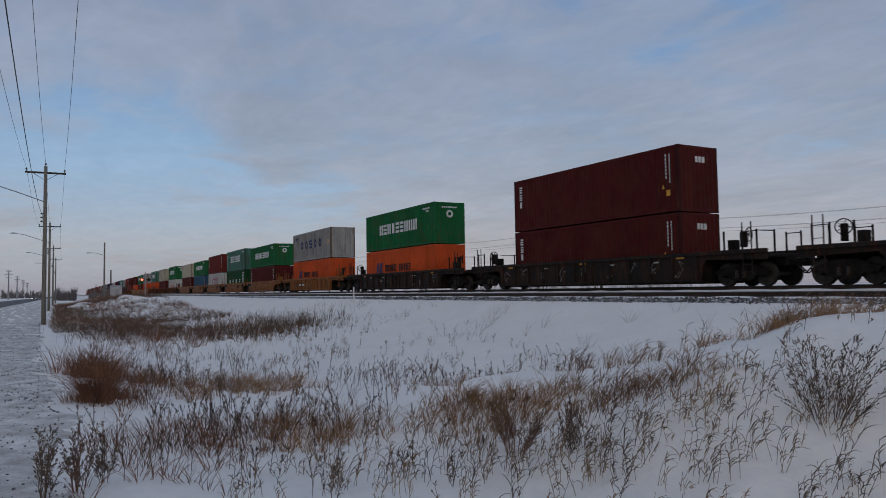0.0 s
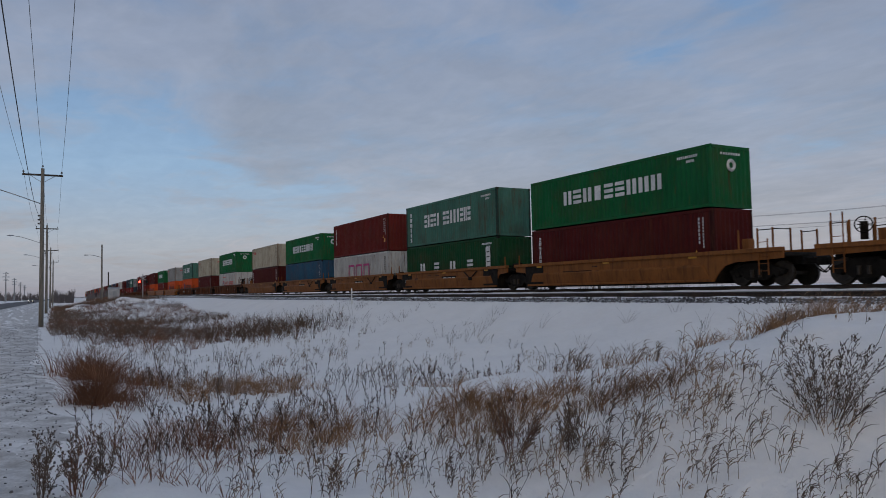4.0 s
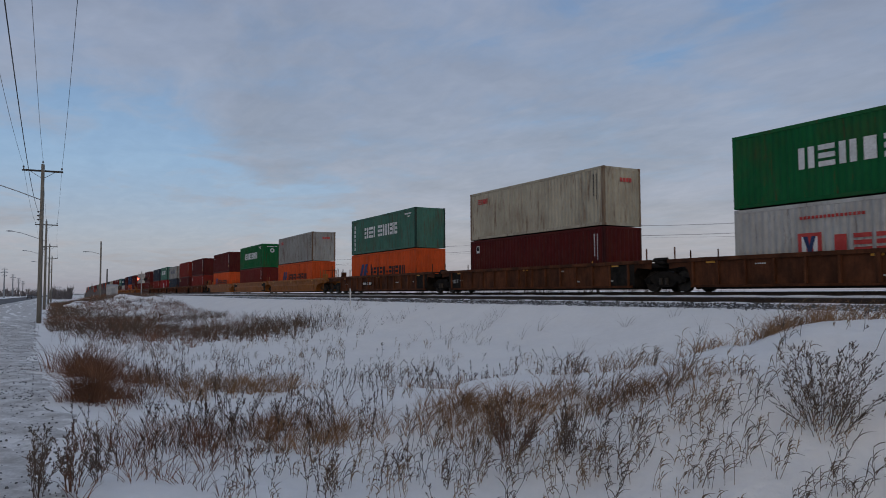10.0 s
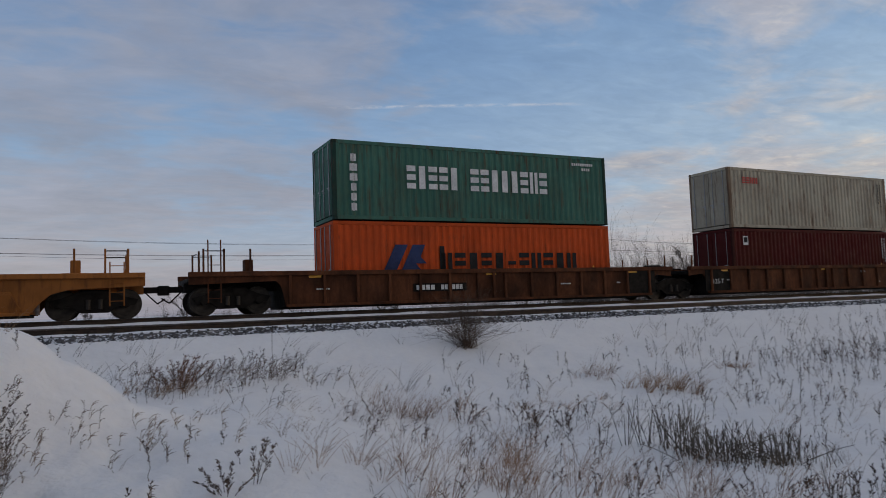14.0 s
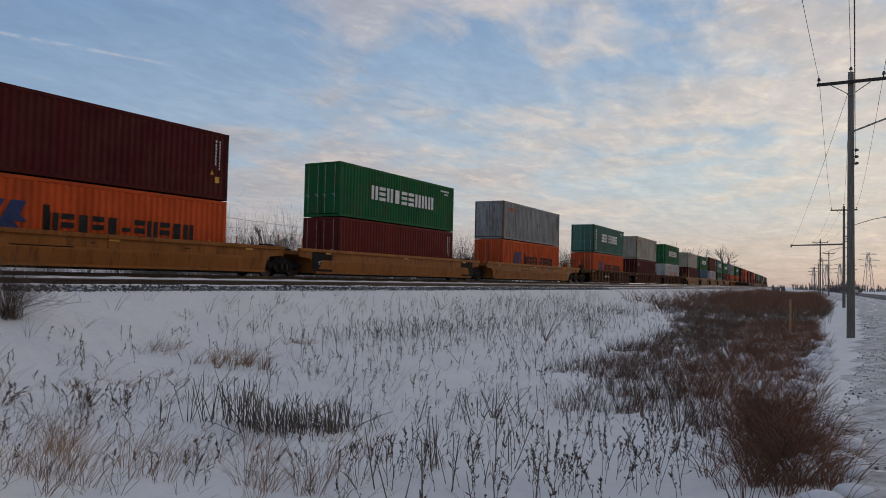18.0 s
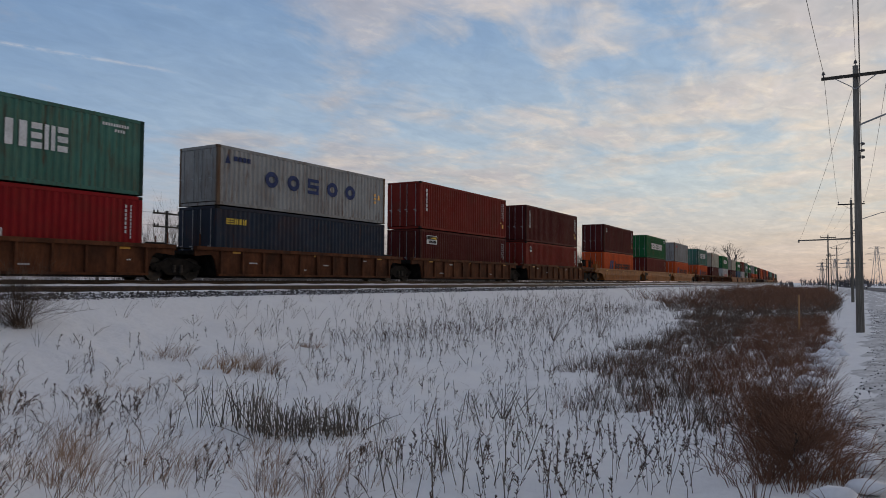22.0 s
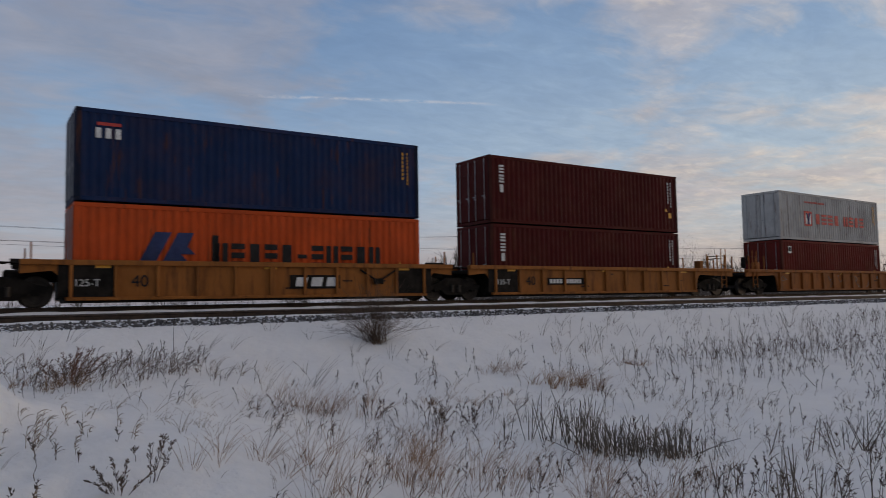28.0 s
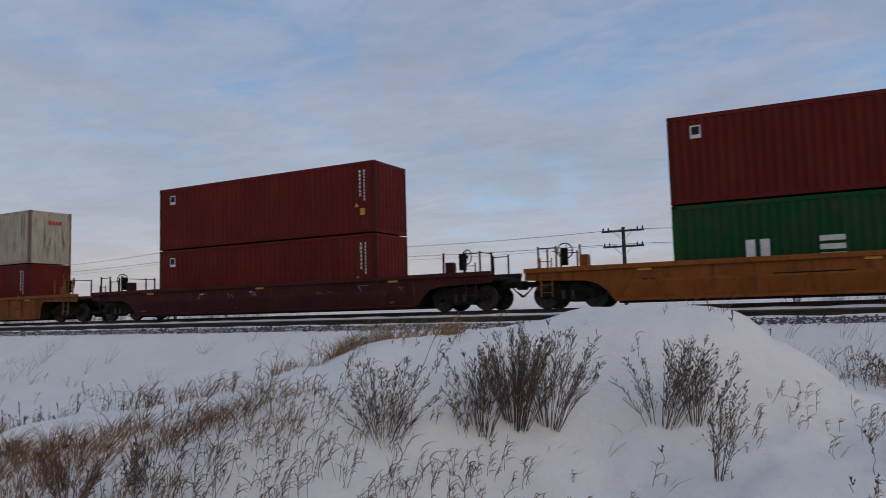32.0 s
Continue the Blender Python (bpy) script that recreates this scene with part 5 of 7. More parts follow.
STYLE_WORDS = {"plain": "without large lettering", "wordmark": "with broad white lettering", "two_words": "with two white words", "two_words_column": "with two white words",
               "hyphen_black": "with black lettering and emblem", "hyphen_small": "with black lettering and emblem", "spaced_blue": "with wide-set blue letters", "red_badge": "with a small red word",
               "column_white": "with white letters down one end", "column_short": "with three white letters at one end", "plate": "with a white and yellow plate", "badge": "with a small square badge",
               "magenta": "with huge magenta letters", "wide_white": "with wide-set white letters", "red_words": "with bold red lettering and emblem", "white_words": "with broad white lettering",
               "corner_word": "with a small white corner word", "crest": "with a white ring emblem", "yellow_word": "with a small yellow word"}


def more_units():
    """The run ahead of and behind the cars that pass close by, seen only from afar."""
    r = random.Random(8)
    tops = ["maroon", "red", "brick", "orange", "green", "grey", "cream", "sea_green", "maroon", "red", "slate", "navy"]
    out = []
    x = UNITS[0][0] + 22.0
    for k in range(13):
        row = (x, (r.choice(tops), "plain", HC), (r.choice(["maroon", "red", "orange", "deep_green"]), "plain", HC), (r.choice(["rust", "dull_ochre", "tar"]), False, "TT", ""))
        out.append(row if k else (x, row[1], row[2], ("tar", RIB, "TT", "g")))
        x += 22.0
    lead = out[::-1]
    tail = []
    x = UNITS[-1][0] - 21.5
    for k in range(19):
        tail.append((x, (r.choice(tops), "plain", HC), (r.choice(["maroon", "red", "orange", "slate"]), "plain", HC), (r.choice(["rust", "dull_ochre", "plum"]), False, "TT", "")))
        x -= 21.0
    return lead, tail


def build_train():
    global DETAIL
    lead, tail = more_units()
    rows = lead + UNITS + tail
    first, last = len(lead), len(lead) + len(UNITS)
    made = {}
    for i, (x, top, bottom, car) in enumerate(rows):
        mid = x + BOX_L / 2
        right = (rows[i - 1][0] - (x + BOX_L)) / 2 if i else 4.5
        left = (x - (rows[i + 1][0] + BOX_L)) / 2 if i + 1 < len(rows) else 4.5
        DETAIL = first - 1 <= i < last
        if DETAIL:
            c = well_car(car, (BOX_L / 2 + left, BOX_L / 2 + right), i)
        else:
            key = (car[0], round(left, 2), round(right, 2))
            if key in made:
                c = copy_thing(made[key], Matrix.Identity(4))
            else:
                c = made[key] = well_car(car, (BOX_L / 2 + left, BOX_L / 2 + right), i)
        MOVERS.append((c, mid, 0.0))
        z = FLOOR_Z
        for k, (colour, style, H) in enumerate((bottom, top)):
            label = f"{COLOUR_WORDS[colour]} container {STYLE_WORDS[style]}, {'stacked' if k else 'below'}"
            key = (colour, style, H, k, DETAIL)
            if key in made:
                b = copy_thing(made[key], Matrix.Identity(4))
            else:
                b = made[key] = container(colour, style, H, i * 2 + k, label)
            MOVERS.append((b, mid, z))
            z += H + 0.045


build_train()


# ---- along the road and beyond the line ----
def ground_at(x, y):
    return float(ground_z(x, y))


def from_eye(az, d, up=None):
    """A place at d metres from the camera, az degrees to the right of straight ahead, on the ground or at an upward angle."""
    x, y = d * math.sin(radians(az)), d * math.cos(radians(az))
    return (x, y, ground_at(x, y)) if up is None else (x, y, EYE[2] + d * math.tan(radians(up)))


def utility_pole(x, y, height, lamp=0, lamp_h=8.1, arm=True, lean=0.0, r=0.15, wood=None):
    wood = wood or WOOD
    z = ground_at(x, y)
    root = thing("utility_pole", pose(x, y, z, 0, lean, math.degrees(math.atan2(float(bend(x + 5) - bend(x - 5)), 10))), "tall weathered wooden power pole with crossarm beside the road", "utility pole", "poles along the road")

    s = Shape().tube((0, 0, -0.4), (0, 0, height), r, r * 0.68, n=16)
    part("shaft", s.mesh("shaft", wood, True), root)
    if arm:
        part("crossarm", shared("crossarm", WOOD_DARK, lambda s: s.box(-0.05, 0.05, -1.2, 1.2, -0.06, 0.06, 0.012)), root, pose(-0.16, 0, height - 0.42))
        for sy in (-1, 1):
            b = Shape().tube((-0.18, sy * 0.75, height - 0.45), (-0.13, 0, height - 0.95), 0.018, n=5)
            part("brace", b.mesh("brace", STEEL), root)
    ins = shared("insulator", GLASS_INS, lambda s: (s.tube((0, 0, 0), (0, 0, 0.12), 0.02, n=6), s.tube((0, 0, 0.10), (0, 0, 0.15), 0.07, 0.06, n=8), s.tube((0, 0, 0.15), (0, 0, 0.22), 0.06, 0.035, n=8)))
    for yy, zz, xx in ((-1.12, height - 0.36, -0.16), (1.12, height - 0.36, -0.16), (0, height, 0)) if arm else ():
        part("insulator", ins, root, pose(xx, yy, zz))
    for k in range(3):
        part("insulator", ins, root, pose(-0.17, -0.05, height * 0.70 - k * 0.26, 90, 0, 0))
    if lamp:
        la = Shape()
        p = [(0, 0, lamp_h), (0, lamp * 1.3, lamp_h + 0.48), (0, lamp * 2.6, lamp_h + 0.92), (0, lamp * 3.5, lamp_h + 1.08)]
        for a, b in zip(p, p[1:]):
            la.tube(a, b, 0.035, n=6)
        ar = part("lamp_arm", la.mesh("lamp_arm", STEEL), root, label="curved steel lamp bracket")
        part("lamp_head", shared(("lamp_head", lamp), STEEL, lambda s: s.add([(-0.1, 0, 0), (0.1, 0, 0), (0.14, lamp * 0.35, -0.04), (-0.14, lamp * 0.35, -0.04), (-0.08, lamp * 0.7, 0.0), (0.08, lamp * 0.7, 0.0), (0, 0.0, 0.09), (0, lamp * 0.4, 0.11), (0, lamp * 0.68, 0.05)],
             [(0, 1, 2, 3), (3, 2, 5, 4), (0, 6, 1), (0, 3, 7, 6), (1, 6, 7, 2), (3, 4, 8, 7), (2, 7, 8, 5), (4, 5, 8)])), ar, pose(0, lamp * 3.45, lamp_h + 1.07))
    return root


POLE_X = [(-188, 10.4, -1), (-143, 10.4, -1), (-98.5, 10.5, -1), (-54.7, 10.5, -1), (-8.35, 10.6, 0), (32.7, 10.5, -1), (84.5, 10.4, -1), (141, 10.4, -1), (190, 10.3, -1), (236, 10.2, 0), (280, 10.2, 0), (330, 10.2, 0)]


def pole_y(x):
    return {-8.35: -0.205, 32.7: 1.62, 84.5: 4.8, 141: 11.6}.get(x, 0.8 + float(bend(x)))


def wire(a, b, sag, r=0.009, n=14):
    s = Shape()
    a, b = Vector(a), Vector(b)
    pts = [a.lerp(b, k / n) - Vector((0, 0, sag * 4 * (k / n) * (1 - k / n))) for k in range(n + 1)]
    u = (b - a).cross(Vector((0, 0, 1))).normalized()
    v, f = [], []
    for p in pts:
        v += [p + u * r, p + Vector((0, 0, r)), p - u * r, p - Vector((0, 0, r))]
    for k, c in product(range(n), range(4)):
        f.append((4 * k + c, 4 * k + (c + 1) % 4, 4 * k + 4 + (c + 1) % 4, 4 * k + 4 + c))
    return s.add(v, f)


def build_poles():
    for x, h, lamp in POLE_X:
        utility_pole(x, pole_y(x), h, lamp)
    # conductors from arm to arm, and a slack lower cable
    for (x0, h0, _), (x1, h1, _) in zip(POLE_X, POLE_X[1:]):
        p0, p1 = (x0, pole_y(x0)), (x1, pole_y(x1))
        z0, z1 = ground_at(*p0), ground_at(*p1)
        for dy, dz in ((-1.12, -0.15), (0.0, 0.2), (1.12, -0.15)):
            s = wire((p0[0], p0[1] + dy, z0 + h0 + dz), (p1[0], p1[1] + dy, z1 + h1 + dz), 0.7, 0.008)
            tagged(new("power_line", s.mesh("power_line", WIRE)), "thin dark overhead power conductor between poles", "power line", "overhead wires")
        s = wire((p0[0], p0[1] - 0.15, z0 + h0 * 0.69), (p1[0], p1[1] - 0.15, z1 + h1 * 0.69), 0.9, 0.011)
        tagged(new("cable", s.mesh("cable", WIRE)), "slack low cable between the wooden poles", "cable", "overhead wires")
    # a long level arm reaching from the second pole over the grass
    x, y = 84.5, 4.8
    s = Shape().tube((0, 0, 0), (0, 4.9, -0.1), 0.09, 0.06, n=8)
    s.box(-0.05, 0.05, 4.8, 4.95, -0.3, 0.0)
    ar = tagged(new("outrigger_beam", s.mesh("outrigger_beam", WOOD)), "long level wooden beam reaching out from a pole", "beam")
    ar.matrix_basis = pose(x, y, EYE[2] + 84.5 * math.tan(radians(3.05)))
    g = wire((x, y + 4.8, EYE[2] + 4.4), (32.7, 1.6, 8.2), 0.3, 0.008)
    tagged(new("guy_wire", g.mesh("guy_wire", WIRE)), "thin guy wire running down between the poles", "guy wire", "overhead wires")


def telegraph_pole(x, y, top):
    """An old railway line pole with two short crossarms, beyond the tracks."""
    z = -1.6
    root = thing("telegraph_pole", pose(x, y, z, 0, 0, random.Random(int(x)).uniform(-12, 12)), "dark old railway telegraph pole with two crossarms", "telegraph pole", "poles beyond the track")
    h = top - z
    part("shaft", Shape().tube((0, 0, -0.3), (0, 0, h), 0.15, 0.11, n=10).mesh("shaft", WOOD_DARK, True), root)
    for k, w in ((0.25, 1.35), (1.25, 1.3)):
        part("crossarm", Shape().box(-w, w, -0.19, -0.09, h - k - 0.06, h - k + 0.06, 0.01).mesh("crossarm", WOOD_DARK), root)
        for sx in (-1, 1):
            part("brace", Shape().tube((sx * 0.6, -0.16, h - k - 0.05), (0, -0.14, h - k - 0.6), 0.02, n=4).mesh("brace", STEEL), root)
            part("insulator", shared("rail_insulator", GLASS_INS, lambda s: (s.tube((0, 0, 0), (0, 0, 0.15), 0.05, 0.06, n=8), s.tube((0, 0, 0.15), (0, 0, 0.2), 0.035, 0.02, n=8))), root, pose(sx * (w - 0.1), -0.14, h - k + 0.06))
            part("insulator", shared("rail_insulator", GLASS_INS, lambda s: None), root, pose(sx * (w - 0.42), -0.14, h - k + 0.06))


def build_telegraph():
    xs = [(-290, 6.3), (-245, 6.3), (-205, 6.3), (-166, 6.3), (-127, 6.3), (-87.0, 6.45), (-50.9, 6.35), (-10.2, 5.05), (35.3, 5.25), (79, 5.6), (122, 5.8), (166, 5.8), (210, 5.8)]
    pts = [(x, 47.0 + float(bend(x)) * (0.9 if x < 0 else 1.0), t) for x, t in xs]
    for x, y, t in pts:
        telegraph_pole(x, y, t)
    for (x0, y0, t0), (x1, y1, t1) in zip(pts, pts[1:]):
        for dx, dz in ((1.25, -0.1), (0.9, -0.1), (1.2, -1.1), (-1.2, -1.1), (-0.9, -1.1)):
            s = wire((x0, y0 + dx * 0.3, t0 + dz), (x1, y1 + dx * 0.3, t1 + dz), 0.5 + 0.1 * dx, 0.007, 10)
            tagged(new("telegraph_wire", s.mesh("telegraph_wire", WIRE)), "thin sagging telegraph wire beyond the train", "wire", "overhead wires")


def bare_tree(s, x, y, z, h, r, rng, depth=3):
    """A leafless tree: tapered trunk, limbs and fine twigs."""
    def grow(p, d, length, rad, level):
        q = p + d * length
        s.tube(p, q, rad, rad * 0.68, n=5 if level < 2 else 3, caps=False)
        if level >= depth:
            return
        n = 3 if level < 2 else 4
        for k in range(n):
            u = d.orthogonal().normalized()
            u.rotate(Matrix.Rotation(rng.uniform(0, 6.28), 3, d))
            nd = (d + u * rng.uniform(0.35, 0.8) + Vector((0, 0, 0.15))).normalized()
            grow(p.lerp(q, rng.uniform(0.55, 1.0)), nd, length * rng.uniform(0.55, 0.8), rad * 0.55, level + 1)
    grow(Vector((x, y, z)), Vector((rng.uniform(-0.08, 0.08), rng.uniform(-0.08, 0.08), 1)).normalized(), h * 0.42, r, 0)


def build_trees():
    rng = random.Random(3)
    # a belt of bare trees and brush beyond the railway
    belts = [(30, 62, 22, 74, 86, 4.5, 7.2), (56, 63, 8, 78, 92, 4.4, 6.6), (44, 56, 10, 80, 95, 5.5, 7.2), (-1, 28, 10, 80, 100, 2.2, 4.0), (-66, -38, 14, 85, 110, 3.0, 5.0), (63, 82, 26, 100, 170, 5, 8)]
    for a0, a1, n, d0, d1, h0, h1 in belts:
        for k in range(n):
            az = rng.uniform(a0, a1)
            d = rng.uniform(d0, d1) / max(math.cos(radians(az)), 0.35) * 0.72
            x, y = d * math.sin(radians(az)), d * math.cos(radians(az))
            if y - float(bend(x)) < 33:
                continue
            s = Shape()
            h = rng.uniform(h0, h1) * (d / 105 if d > 105 else 1)
            bare_tree(s, 0, 0, 0, h, 0.06 + 0.012 * h, rng, 4 if d < 130 else 3)
            t = thing("tree", pose(x, y, -1.9), "leafless grey-brown tree beyond the railway", "tree", "bare trees")
            part("trunk", s.mesh("trunk", BARK), t)
    # low brush between them
    s = Shape()
    for k in range(900):
        az = rng.choice((rng.uniform(29, 64), rng.uniform(-68, -36), rng.uniform(0, 30)))
        d = rng.uniform(62, 95) / max(math.cos(radians(az)), 0.4) * 0.8
        x, y = d * math.sin(radians(az)), d * math.cos(radians(az))
        if y - float(bend(x)) < 34:
            continue
        big = 1.0 if az > 29 else 0.6
        for q in range(5):
            s.tube((x + rng.uniform(-0.5, 0.5), y, -1.9), (x + rng.uniform(-1.2, 1.2), y + rng.uniform(-0.6, 0.6), -1.9 + big * rng.uniform(2.0, 4.4)), 0.025, 0.006, n=3, caps=False)
    tagged(new("brush", s.mesh("brush", BARK)), "tangle of bare brush beyond the railway", "brush", kind="stuff")


def pylon(az, d, h, wide=1.0):
    x, y = d * math.sin(radians(az)), d * math.cos(radians(az))
    q = 0.11 * wide
    root = thing("pylon", pose(x, y, -1.9, 0, 0, -az + 20), "distant grey steel lattice power pylon", "pylon", "far pylons")
    t = 0.09 * d / 300
    for sx, sy in product((-1, 1), (-1, 1)):
        part("leg", Shape().tube((sx * h * q, sy * h * q, 0), (sx * h * q * 0.2, sy * h * q * 0.2, h), t, n=4).mesh("leg", STEEL), root)
    for k in range(6):
        z0, z1 = h * k / 6, h * (k + 1) / 6
        w0, w1 = h * q * (1 - 0.8 * k / 6), h * q * (1 - 0.8 * (k + 1) / 6)
        part("lattice", Shape().tube((-w0, -w0, z0), (w1, -w1, z1), t * 0.6, n=3).tube((w0, -w0, z0), (-w1, -w1, z1), t * 0.6, n=3).mesh("lattice", STEEL), root)
    for k, w in ((0.97, 0.2), (0.82, 0.26), (0.67, 0.2)) if wide > 0.5 else ((0.97, 0.09), (0.86, 0.12), (0.75, 0.09)):
        part("crossarm", Shape().tube((-w * h, 0, h * k), (w * h, 0, h * k), t * 1.1, n=4).tube((-w * h, 0, h * k), (0, 0, h * (k + 0.05)), t * 0.6, n=3).tube((w * h, 0, h * k), (0, 0, h * (k + 0.05)), t * 0.6, n=3).mesh("crossarm", STEEL), root)


def road_vehicle(x, y, colour, heading, lit=False):
    z = -1.69
    m = material("car_paint_" + colour[0], (tuple(c * 0.8 for c in colour[1]), colour[1]), scale=2, rough=0.35)
    root = thing("car", pose(x, y, z, 0, 0, heading), f"{colour[0]} car on the salted road", "car", "traffic")
    body = Shape().prism([(-2.2, 0.35), (2.2, 0.35), (2.25, 0.75), (1.35, 0.92), (0.75, 1.42), (-1.3, 1.46), (-2.1, 0.98), (-2.25, 0.7)], -0.88, 0.88)
    part("body", body.mesh("body", m), root)
    part("glasshouse", Shape().prism([(-1.75, 1.0), (1.15, 0.97), (0.7, 1.36), (-1.25, 1.40)], -0.89, 0.89).mesh("glasshouse", GLASS_INS), root)
    for sx, sy in product((-1.35, 1.4), (-0.8, 0.8)):
        part("wheel", shared("car_wheel", BLACK, lambda s: s.tube((0, -0.11, 0), (0, 0.11, 0), 0.33, n=16)), root, pose(sx, sy, 0.33))
    for sy in (-0.6, 0.6):
        part("headlight", shared(("headlight", lit), LAMP_GLOW if lit else WHITE, lambda s: s.box(-0.02, 0.02, -0.16, 0.16, -0.08, 0.08, 0.02)), root, pose(2.22, sy, 0.68), "lit headlight" if lit else "")


def glow(name, colour, power):
    m = bpy.data.materials.new(name)
    m.use_nodes = True
    b = m.node_tree.nodes["Principled BSDF"]
    b.inputs["Base Color"].default_value = (*colour, 1)
    b.inputs["Emission Color"].default_value = (*colour, 1)
    b.inputs["Emission Strength"].default_value = power
    return m


LAMP_GLOW = glow("headlamp_glow", (1.0, 0.93, 0.8), 5)
RED_GLOW = glow("signal_red_glow", (1.0, 0.07, 0.04), 8)


def build_far_left():
    # a lone steel lamp post beside the far crossing
    d = 118
    x, y, _ = from_eye(-83.73, d)
    z = ground_at(x, y)
    h = EYE[2] + d * math.tan(radians(3.72)) - z
    root = thing("lamp_post", pose(x, y, z), "tall lone lamp post beside the level crossing", "lamp post")
    part("shaft", Shape().tube((0, 0, -0.3), (0, 0, h), 0.13, 0.10, n=10).mesh("shaft", WOOD), root)
    part("lamp_arm", Shape().tube((0, 0, h - 1.9), (-0.4, -1.1, h - 1.55), 0.04).tube((-0.4, -1.1, h - 1.55), (-0.7, -1.8, h - 1.5), 0.04).mesh("lamp_arm", STEEL), root)
    part("lamp_head", Shape().box(-0.95, -0.65, -2.3, -1.75, h - 1.58, h - 1.46, 0.03).mesh("lamp_head", STEEL), root)
    x2, y2, _ = from_eye(-82.95, 116)
    b = thing("equipment_shed", pose(x2, y2, ground_at(x2, y2), 0, 0, 6) @ Matrix.Diagonal((0.6, 0.6, 0.6, 1)), "small pale railway equipment shed at the crossing", "shed")
    part("wall", Shape().box(-1.0, 1.0, -1.1, 1.1, 0, 2.7, 0.03).mesh("wall", HOUSE), b)
    part("roof", Shape().prism([(-1.15, 2.7), (1.15, 2.7), (0, 3.0)], -1.25, 1.25).mesh("roof", STEEL), b)
    part("door", Shape().box(1.0, 1.03, -0.45, 0.45, 0.1, 2.1).mesh("door", STEEL), b)
    x, y, _ = from_eye(-81.02, 125)
    g = thing("crossing_signal", pose(x, y, ground_at(x, y), 0, 0, 12), "level-crossing signal mast with a lit red lamp", "crossing signal")
    part("mast", Shape().tube((0, 0, -0.3), (0, 0, 3.9), 0.08, n=8).mesh("mast", STEEL), g)
    for rise in (-1, 1):
        part("crossbuck", Shape().prism([(-0.55, 3.25 - rise * 0.3 - 0.06), (-0.55, 3.25 - rise * 0.3 + 0.06), (0.55, 3.25 + rise * 0.3 + 0.06), (0.55, 3.25 + rise * 0.3 - 0.06)], 0.09 + 0.012 * rise, 0.10 + 0.012 * rise).mesh("crossbuck", STEEL), g, pose(0, 0, 0, 0, 0, 90))
    part("lamp_bar", Shape().box(-0.02, 0.02, -0.75, 0.75, 2.65, 2.73).mesh("lamp_bar", BLACK), g)
    for sy in (-0.6, 0.6):
        hood = part("lamp_hood", Shape().tube((0.0, sy, 2.69), (0.18, sy, 2.69), 0.25, 0.2, n=12).mesh("lamp_hood", BLACK), g)
        part("lens", Shape().tube((0.18, sy, 2.69), (0.2, sy, 2.69), 0.15, n=12).mesh("lens", RED_GLOW if sy < 0 else BLACK), hood)
    x, y, _ = from_eye(-83.3, 150)
    tagged(new("signal_post", Shape().tube((0, 0, -0.3), (0, 0, 5.0), 0.13, 0.11, n=10).mesh("signal_post", WOOD_DARK)), "plain dark post standing beyond the level crossing", "post").matrix_basis = pose(x, y, ground_at(x, y))
    # low snow-capped heaps and a buried slab near the crossing
    for az, d, w in ((-85.3, 104, 2.2), (-84.9, 110, 1.6), (-82.1, 108, 1.8), (-81.4, 104, 1.1), (-80.2, 102, 1.2)):
        x, y, _ = from_eye(az, d)
        z = ground_at(x, y)
        bm = bmesh.new()
        bmesh.ops.create_icosphere(bm, subdivisions=3, radius=1)
        for v in bm.verts:
            n = noise.noise(v.co * 1.7 + Vector((az, 0, 0)))
            v.co = Vector((v.co.x * w * (1 + 0.3 * n), v.co.y * 1.4, max(v.co.z, -0.2) * (0.36 + 0.2 * n)))
        me = bpy.data.meshes.new("snow_heap")
        bm.to_mesh(me)
        bm.free()
        me.materials.append(SNOW_TOP)
        me.shade_smooth()
        ob = tagged(new("snow_heap", me), "ploughed heap of snow and rubble by the crossing", "snow heap", "snow heaps")
        ob.matrix_basis = pose(x, y, z)
    for az, d, h in ((-89.6, 430, 15), (-89.1, 560, 15), (-88.75, 700, 15), (-90.4, 340, 15), (-88.5, 860, 15), (-91.3, 300, 15)):
        pylon(az, d, h, 0.16)
    for az, d, h in ((88.2, 470, 22), (85.7, 700, 22), (86.5, 620, 20), (87.1, 560, 18), (84.9, 900, 24)):
        pylon(az, d, h)
    road_vehicle(-330, -8.2 + float(bend(-330)), ("dark grey", (0.06, 0.06, 0.07)), -4, True)
    road_vehicle(165, -9.6 + float(bend(165)), ("grey", (0.12, 0.12, 0.13)), 176, False)
    road_vehicle(270, -9.4 + float(bend(270)), ("silver", (0.4, 0.4, 0.42)), 186, True)
    # marker stakes
    for az, el, h, m, lab in ((-65.78, -0.8, 0.85, WHITE, "thin pale marker stake at the foot of the ballast"),):
        d = 45.0
        x, y, _ = from_eye(az, d)
        y = 18.9 + float(bend(x))
        x = y * math.tan(radians(az))
        z = ground_at(x, y)
        ob = tagged(new("marker_stake", Shape().box(-0.04, 0.04, -0.04, 0.04, -0.1, 1.05, 0.01).mesh("marker_stake", m)), lab, "stake")
        ob.matrix_basis = pose(x, y, z)
    d = 34.0
    x, y, _ = from_eye(83.42, d)
    z = ground_at(x, y)
    ob = tagged(new("marker_post", Shape().box(-0.035, 0.035, -0.035, 0.035, -0.1, EYE[2] - z - d * math.tan(radians(0.86)), 0.012).mesh("marker_post", ORANGE)), "slim orange marker post in the russet grass", "marker post")
    ob.matrix_basis = pose(x, y, z)


build_poles()
build_telegraph()
build_trees()
build_far_left()


